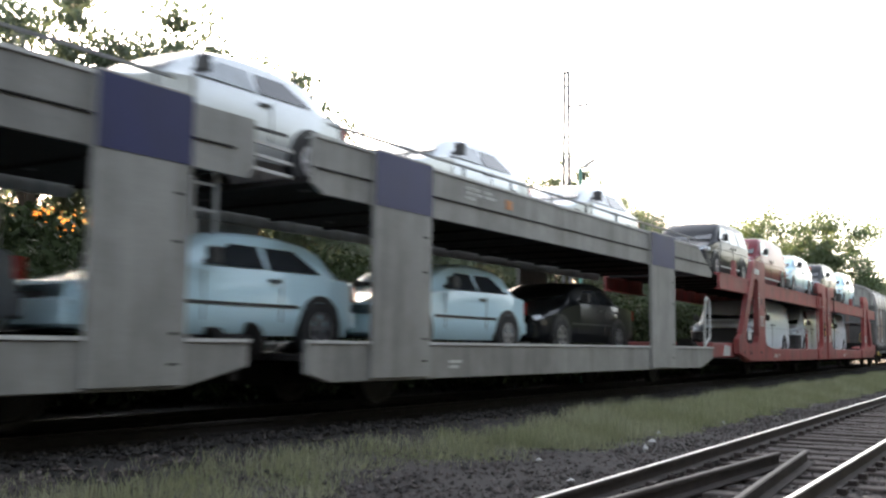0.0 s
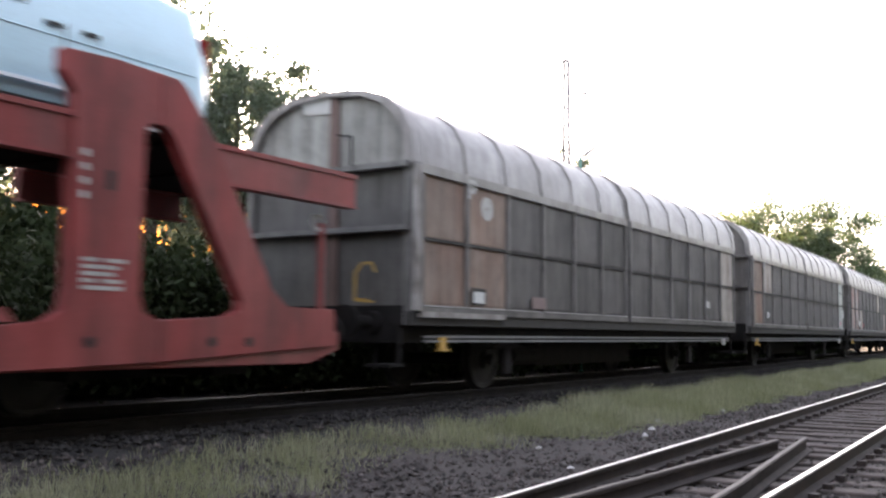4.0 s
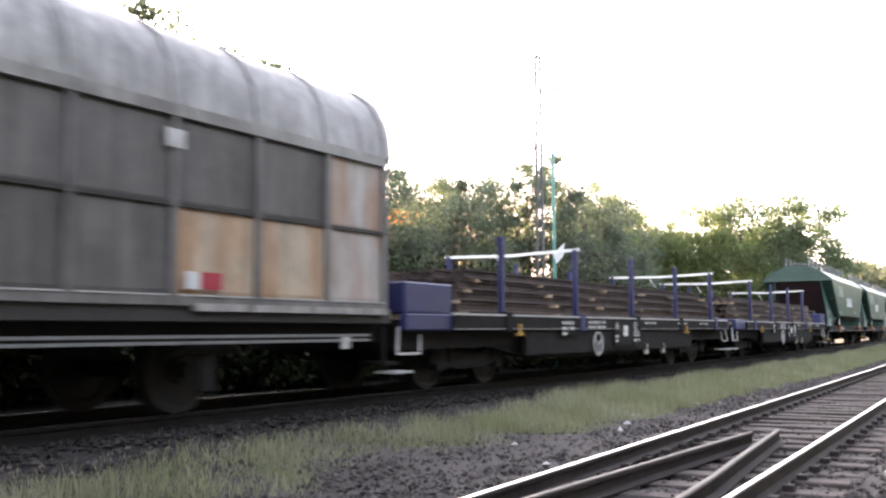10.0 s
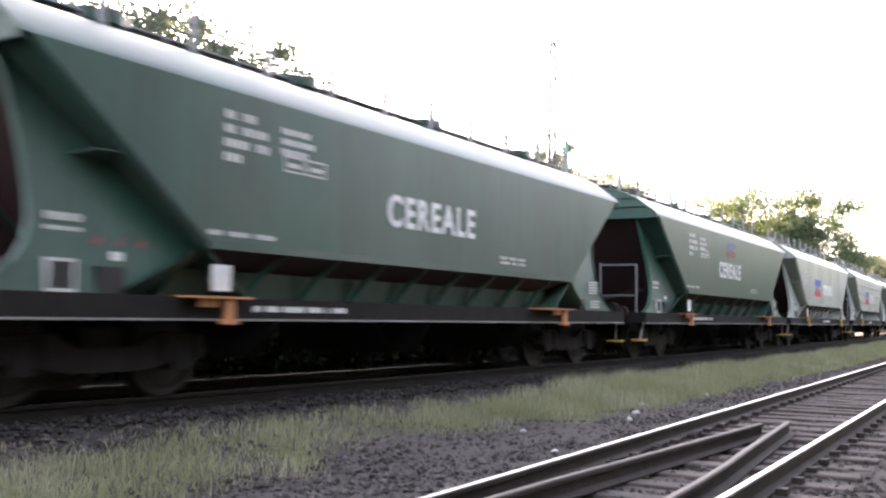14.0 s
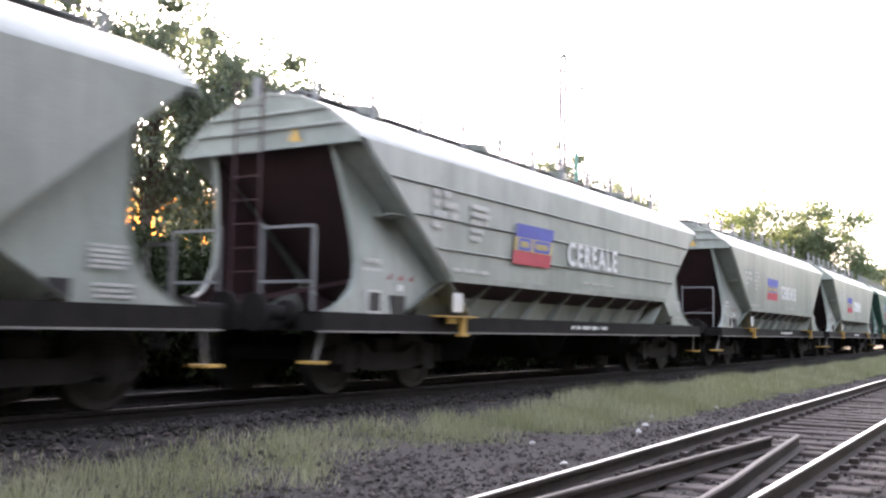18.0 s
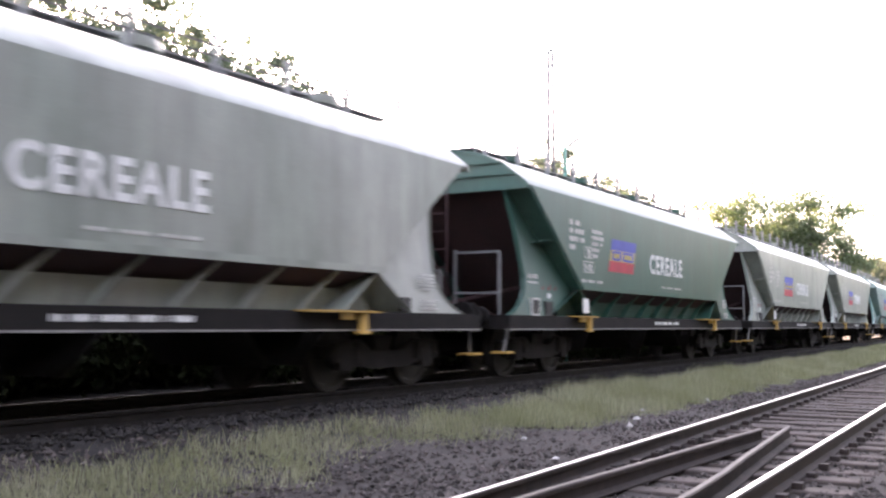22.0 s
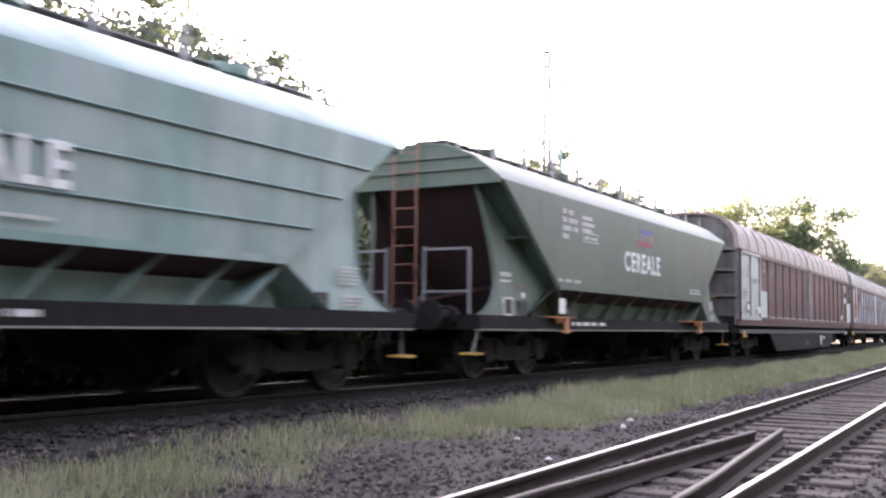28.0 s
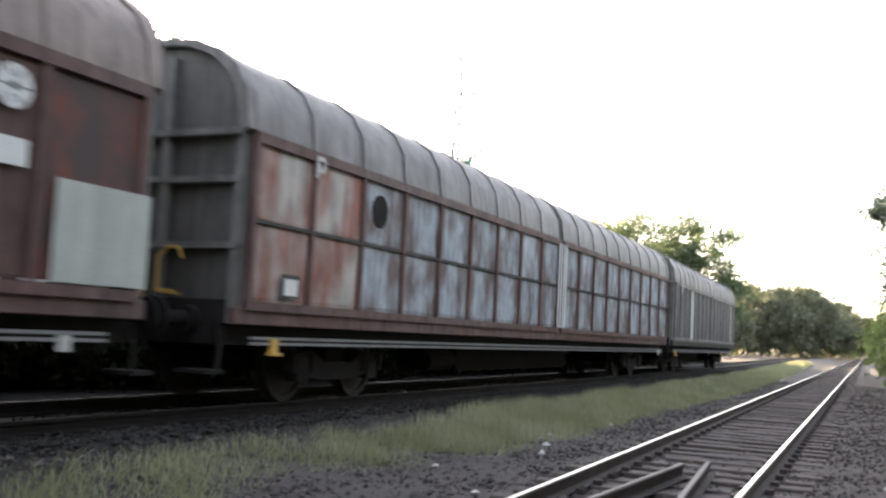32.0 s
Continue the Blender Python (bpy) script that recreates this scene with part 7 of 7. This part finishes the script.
def red_carrier(q, L, first, label):
    t = thing("car_carrier", label, "car carrier wagon", "red car carriers")
    za, zb, ua, ub = 0.5, 0.85, 2.31, 2.68
    deck_sheet(t, "lower_deck", 0.1, L - 0.1, LOWER - 0.002)
    u0, u1 = (-2.0, L) if first else (0.0, L + 0.25)
    deck_sheet(t, "upper_deck", u0, u1, UPPER - 0.002)
    for s in (-1, 1):
        bm = bmesh.new()
        strip_xz(bm, s, [(0.0, za + 0.15), (0.5, za), (L - 0.5, za), (L, za + 0.15), (L, zb), (0.0, zb)], 1.48, 0.1)
        part("lower_sill", bm, "red", t, bevel=0.012)
        gap = (0.75, 1.7) if first else (9.95, 10.75)
        for b0, b1 in ((u0, gap[0]), (gap[1], u1)):
            bm = bmesh.new()
            box(bm, s * 1.46 - 0.03, s * 1.46 + 0.03, b0, b1, ua, ub - 0.05)
            girder = part("upper_beam", bm, "red", t)
            bm = bmesh.new()
            box(bm, s * 1.42 - 0.06, s * 1.42 + 0.09, b0, b1, ub - 0.05, ub)
            part("beam_flange", bm, "red", girder)
            bm = bmesh.new()
            box(bm, s * 1.42 - 0.06, s * 1.42 + 0.09, b0, b1, ua - 0.03, ua)
            part("beam_flange", bm, "red", girder)
        # portal frames: broad legs that swell into the sill
        bm = bmesh.new()
        if first:
            if s > 0:
                strip_xz(bm, s, [(-0.45, 0.72), (-0.45, 1.08), (-0.07, 1.22), (0.56, 2.25), (1.1, 3.08), (1.22, 3.2), (1.45, 3.24), (1.45, 2.72), (1.3, 2.72), (1.24, 2.65), (0.40, 1.37), (0.29, 1.15), (0.36, 1.02), (0.55, 0.97), (0.55, 0.55)], 1.53, 0.14)
            strip_xz(bm, s, [(0.55, 0.52), (0.55, 0.97), (1.3, 0.95), (1.52, 1.02), (1.63, 1.2), (1.64, 2.66), (1.58, 2.72), (1.45, 2.72), (1.45, 3.24), (2.49, 3.23), (2.42, 2.9), (2.36, 1.25), (2.42, 1.02), (2.6, 0.92), (3.4, 0.86), (3.4, 0.5)], 1.53, 0.14)
        else:
            strip_xz(bm, s, [(8.5, 0.5), (8.5, 0.86), (9.1, 0.9), (9.26, 1.0), (9.3, 1.2), (9.29, 2.85), (9.15, 3.0), (9.15, 3.19), (9.7, 3.21), (10.2, 3.2), (10.2, 2.72), (10.07, 2.72), (10.01, 2.64), (10.0, 1.15), (10.06, 1.0), (10.25, 0.94), (10.25, 0.55)], 1.53, 0.14)
            if s > 0:
                strip_xz(bm, s, [(10.25, 0.55), (10.25, 0.94), (11.15, 0.98), (11.3, 1.05), (11.32, 1.15), (10.36, 2.66), (10.28, 2.72), (10.2, 2.72), (10.2, 3.2), (10.42, 3.19), (10.52, 3.12), (10.92, 2.65), (11.71, 1.28), (11.96, 1.1), (12.76, 1.1), (12.79, 0.69)], 1.53, 0.14)
        part("portal_frame", bm, "red", t, "leaning red portal frame", bevel=0.012)
        bm = bmesh.new()
        if first:
            strip_xz(bm, s, [(10.1, 0.5), (10.1, 0.85), (10.6, 0.88), (10.84, 0.98), (10.9, 1.2), (10.92, 2.72), (10.84, 2.83), (10.15, 2.78), (10.05, 2.9), (10.08, 3.08), (10.22, 3.17), (11.56, 3.14), (11.56, 0.5)], 1.53, 0.14)
        else:
            strip_xz(bm, s, [(0.01, 0.5), (0.01, 3.1), (1.38, 3.15), (1.42, 2.95), (1.32, 2.78), (0.76, 2.79), (0.68, 2.7), (0.65, 1.2), (0.7, 1.0), (0.9, 0.88), (1.74, 0.85), (1.74, 0.5)], 1.53, 0.14)
        part("end_post", bm, "red", t, "broad red end post", bevel=0.012)
        # slots, bolts, markings
        for y in ((1.98, 11.22) if first else (0.36, 9.66)):
            bm = bmesh.new()
            box(bm, s * 1.525, s * 1.536, y - 0.04, y + 0.04, 2.05, 2.22)
            part("slot", bm, "black", t, "dark lifting slot")
            for k in range(4):
                bm = bmesh.new()
                box(bm, s * 1.525, s * 1.536, y - 0.3, y - 0.24, 1.95 + k * 0.12, 2.01 + k * 0.12)
                part("index_mark", bm, "faint", t)
    bars(t, 1.534, 1.8 if first else 9.4, 1.7 if first else 1.42, [(0.4, 0.5), (0.9,), (0.8,), (0.3, 0.5), (1.0,)], 0.42, 0.035, "faint")
    bars(t, 1.534, 11.02 if first else 0.15, 1.3, [(0.3, 0.6), (0.8,), (0.5, 0.4), (0.9,)], 0.42, 0.035, "faint")
    for y in ((0.1, 0.75, 1.9, 10.7) if first else (1.2, 9.5, 10.9, 11.4)):
        bm = bmesh.new()
        disc(bm, (1.534, y, 0.74), 0.05, 0.006, "x", 12)
        part("bolt_hole", bm, "black", t)
    bars(t, 1.484, 3.6, 0.66, [(0.8, 0.4), (0.9,)], 0.5, 0.035, "faint")
    if first:
        bm = bmesh.new()
        for k in range(3):
            plate(bm, [(1.537, 1.22 + k * 0.17, 2.86), (1.537, 1.34 + k * 0.17, 2.86), (1.537, 1.38 + k * 0.17, 3.0), (1.537, 1.26 + k * 0.17, 3.0)], 0.004, (1, 0, 0))
        part("owner_mark", bm, "white", t, "plain pale owner's mark")
        bm = bmesh.new()
        box(bm, 1.50, 1.51, 0.55, 0.88, 1.08, 1.3)
        part("label_card", bm, "white", t, "white paper label on the rail")
        bm = bmesh.new()
        plate(bm, [(1.541, 11.13, 1.62), (1.541, 11.27, 1.62), (1.541, 11.2, 1.74)], 0.004, (1, 0, 0))
        part("warning_sign", bm, "yellow", t, "yellow warning triangle")
        bm = bmesh.new()
        box(bm, 1.532, 1.539, 11.08, 11.32, 1.28, 1.78)
        part("sign_plate", bm, "iron", t, "dark sign plate")
        bm = bmesh.new()
        disc(bm, (1.541, 11.2, 1.42), 0.08, 0.004, "x", 16, 0.05)
        part("warning_ring", bm, "yellow", t)
        # ladder by the end post
        bm = bmesh.new()
        for y in (9.9, 10.3):
            beam(bm, (1.52, y, 0.8), (1.52, y, 2.7), 0.035)
        for z in np.arange(0.95, 2.7, 0.28):
            beam(bm, (1.52, 9.9, z), (1.52, 10.3, z), 0.025)
        part("ladder", bm, "red", t, "red side ladder")
    else:
        bm = bmesh.new()
        beam(bm, (1.52, 1.35, 0.8), (1.52, 1.35, 2.7), 0.03)
        part("grab_rail", bm, "iron", t)
    y0 = 9.4 if first else 1.0
    for y in np.linspace(y0, y0 + 0.9, 4):
        bm = bmesh.new()
        beam(bm, (1.48, y, ub), (1.48, y, ub + 0.45), 0.022)
        part("railing_post", bm, "iron", t)
    for z in (ub + 0.22, ub + 0.45):
        bm = bmesh.new()
        beam(bm, (1.48, y0, z), (1.48, y0 + 0.9, z), 0.022)
        part("railing_bar", bm, "iron", t, "short deck railing")
    # hose stanchions and wheel stops
    ys, z0, z1 = (9.05, 0.85, 1.48) if first else (12.74, 0.9, 2.08)
    bm = bmesh.new()
    beam(bm, (1.33, ys, z0), (1.33, ys, z1), 0.06)
    box(bm, 1.27, 1.39, ys - 0.09, ys + 0.05, z0 - 0.01, z0 + 0.03)
    post = part("stanchion", bm, "red", t, "red hose stanchion")
    bm = bmesh.new()
    disc(bm, (1.33, ys - 0.07, z1), 0.1, 0.016, "x", 16, 0.065)
    part("hose_ring", bm, "pale_grey", post, "pale hose ring")
    for yc, za2, zc in ((0.35, 2.69, 3.15),) if first else ((7.74, 2.69, 3.05),):
        for s in (-1, 1):
            bm = bmesh.new()
            plate(bm, [(s * 1.15, yc - 0.09, za2), (s * 1.15, yc + 0.09, za2), (s * 1.15, yc + 0.05, zc), (s * 1.15, yc - 0.04, zc)], s * 0.12, (1, 0, 0))
            part("wheel_stop", bm, "red", t, "red wheel stop on the upper deck", bevel=0.01)
    if not first:
        bm = bmesh.new()
        plate(bm, [(1.38, 7.0, 0.9), (1.38, 8.9, 0.9), (1.38, 8.8, 1.02), (1.38, 7.1, 0.96)], -0.08, (1, 0, 0))
        part("ramp_plate", bm, "red", t, "low red ramp plate")
    bm = bmesh.new()
    box(bm, -0.35, 0.35, 0.3, L - 0.3, 0.36, 0.5)
    part("centre_sill", bm, "iron", t)
    for y in np.arange(1.0, L, 1.7):
        bm = bmesh.new()
        box(bm, -1.3, 1.3, y, y + 0.12, 0.4, 0.52)
        part("cross_member", bm, "iron", t)
    for y in ((3.2,) if first else (L - 3.4,)):
        share("wheelset", GEAR["wheelset"], t, pose(0, y, 0.45) @ Matrix.Diagonal((1, 0.8, 0.8, 1)))
    share("wheelset", GEAR["wheelset"], t, pose(0, L - 2.0 if first else 2.0, 0.45) @ Matrix.Diagonal((1, 0.8, 0.8, 1)))
    if first:
        bm = bmesh.new()
        box(bm, -1.36, 1.36, -2.2, 0.05, 0.62, 0.98)
        head = part("headstock", bm, "red", t, "grimy red headstock block", bevel=0.02)
        bm = bmesh.new()
        plate(bm, [(1.362, -1.3, 0.66), (1.362, -0.7, 0.66), (1.362, -0.62, 0.9), (1.362, -1.2, 0.93)], 0.004, (1, 0, 0))
        part("painted_patch", bm, "pale_grey", head, "pale scrawled paint patch")
        share("buffer", GEAR["buffer"], t, pose(0.87, -2.2, 0.85))
        share("buffer", GEAR["buffer"], t, pose(-0.87, -2.2, 0.85))
    else:
        share("buffer", GEAR["buffer"], t, pose(0.87, L - 0.05, 0.85, 0, 0, 180))
        share("buffer", GEAR["buffer"], t, pose(-0.87, L - 0.05, 0.85, 0, 0, 180))
    return rides(t, q, 2.0, L - 2.0)


def grey_carrier(q, L, posts, taper, label):
    t = thing("car_carrier", label, "car carrier wagon", "grey car carriers")
    za, zb, ua, ub = 0.4, 0.84, 2.51, 3.13
    deck_sheet(t, "lower_deck", 0.1, L - 0.1, G_LOWER - 0.002)
    deck_sheet(t, "upper_deck", 0.0, L, G_UPPER - 0.002)
    for s in (-1, 1):
        bm = bmesh.new()
        strip_xz(bm, s, [(0.0, za + 0.1), (0.4, za), (L - 0.9, za), (L, za + 0.2), (L, zb), (0.0, zb)], 1.46, 0.1)
        sill = part("lower_sill", bm, "grey", t, bevel=0.012)
        bm = bmesh.new()
        box(bm, s * 1.44 - 0.05, s * 1.44 + 0.04, 0.0, L, zb, zb + 0.035)
        part("sill_strip", bm, "pale_grey", sill, "bright worn strip along the sill")
        bm = bmesh.new()
        strip_xz(bm, s, [(0.0, ua + 0.1), (0.2, ua), (L - 0.1, ua), (L, ua + 0.12), (L - 1.0 * taper, ub), (0.0, ub)], 1.46, 0.06)
        up = part("upper_beam", bm, "grey", t)
        bm = bmesh.new()
        box(bm, s * 1.46, s * 1.48, 0.0, L - 0.3, ua + 0.27, ua + 0.287)
        part("beam_moulding", bm, "iron", up)
        bm = bmesh.new()
        box(bm, s * 1.42, s * 1.48, 0.0, L - 1.0, ub, ub + 0.04)
        part("top_flange", bm, "pale_grey", up, "bright worn top edge")
        if s > 0:
            bm = bmesh.new()
            box(bm, 1.461, 1.468, 4.45, 4.66, ub - 0.26, ub - 0.12)
            part("painted_patch", bm, "orange", up, "faded orange patch")
            bars(t, 1.462, 3.3, ub - 0.12, [(0.8, 0.5), (0.9, 0.6), (0.5,)], 0.5, 0.04, "faint")
            bars(t, 1.462, 2.9, za + 0.2, [(0.8,), (0.6,)], 0.4, 0.04, "faint")
        bm = bmesh.new()
        for y in np.arange(0.5, L - 1.0, 1.4):
            beam(bm, (s * 1.42, y, ub), (s * 1.42, y, ub + 0.2), 0.03)
        beam(bm, (s * 1.42, 0.3, ub + 0.2), (s * 1.42, L - 1.1, ub + 0.2), 0.03)
        part("edge_rail", bm, "steel", up)
        for a, b in posts:
            bm = bmesh.new()
            box(bm, s * 1.5 - 0.05, s * 1.5 + 0.02, a, b, za + 0.03, ub + 0.06)
            po = part("post", bm, "grey", t, "broad grey post", bevel=0.012)
            bm = bmesh.new()
            box(bm, s * 1.51, s * 1.527, a + 0.01, b - 0.01, 2.5, 3.16)
            part("blue_panel", bm, "blue", po, "blue painted panel")
            bm = bmesh.new()
            for z in (0.62, 0.9, 1.75, 2.2):
                box(bm, s * 1.51, s * 1.524, b - 0.2, b - 0.1, z, z + 0.025)
            part("lashing_slot", bm, "iron", po)
    bm = bmesh.new()
    box(bm, -0.4, 0.4, 0.3, L - 0.3, 0.35, 0.6)
    part("centre_sill", bm, "iron", t)
    for y in np.arange(0.8, L, 1.5):
        bm = bmesh.new()
        box(bm, -1.3, 1.3, y, y + 0.12, 0.45, 0.62)
        part("cross_member", bm, "iron", t)
    bm = bmesh.new()
    for y in (L + 0.15, L + 0.5):
        beam(bm, (0.4, y, 0.6), (0.4, y, 2.9), 0.04)
    for z in np.arange(0.8, 2.9, 0.3):
        beam(bm, (0.4, L + 0.15, z), (0.4, L + 0.5, z), 0.03)
    if taper:
        bm.free()
    else:
        part("end_ladder", bm, "pale_grey", t, "pale end ladder")
        for z in (2.66, 2.8, 2.94):
            bm = bmesh.new()
            beam(bm, (1.4, L - 0.3, z), (1.4, L + 0.62, z - 0.03), 0.035)
            part("end_bar", bm, "pale_grey", t, "pale bar across the gap to the next deck")
    if taper:
        bm = bmesh.new()
        bow = [(L + 0.02, 0.85), (L + 0.04, 1.5), (L + 0.14, 1.98), (L + 0.24, 2.06), (L + 0.36, 2.04), (L + 0.45, 1.88), (L + 0.42, 1.1), (L + 0.02, 0.9)]
        for (ya, za2), (yb, zb2) in zip(bow, bow[1:]):
            beam(bm, (1.25, ya, za2), (1.25, yb, zb2), 0.045)
        part("end_hoop", bm, "pale_grey", t, "pale steel hoop at the wagon's end")
    for y in (2.2, L - 2.2):
        share("wheelset", GEAR["wheelset"], t, pose(0, y, 0.45) @ Matrix.Diagonal((1, 0.85, 0.85, 1)))
    share("buffer", GEAR["buffer"], t, pose(0.87, L, 0.85, 0, 0, 180))
    share("buffer", GEAR["buffer"], t, pose(-0.87, L, 0.85, 0, 0, 180))
    return rides(t, q, 2.2, L - 2.2)


def build_carriers():
    grey_carrier(8.4, 14.75, [(1.1, 2.35), (10.5, 11.9)], 1, "grey two-deck car carrier with blue-topped posts")
    grey_carrier(-6.9, 14.4, [(2.4, 3.65), (12.4, 13.5)], 0, "grey two-deck car carrier with blue-topped posts and a ladder")
    red_carrier(25.6, 11.85, True, "red two-deck car carrier unit with a leaning portal")
    red_carrier(37.5, 12.9, False, "red two-deck car carrier unit with broad posts")


build_ground()
build_tracks()
build_post("lattice_mast", -12.3, 27.8, 9.8, "mast_steel", "tall slender lattice mast behind the train", True)
build_post("street_lamp", -12.0, 28.2, 6.75, "teal", "teal lamp post with a slanting lamp head and small sign", False)
build_trees()
build_gear()
build_carriers()
build_cars()
build_covered()
build_flats()
build_hoppers()
build_grass()
build_ballast()
motions()
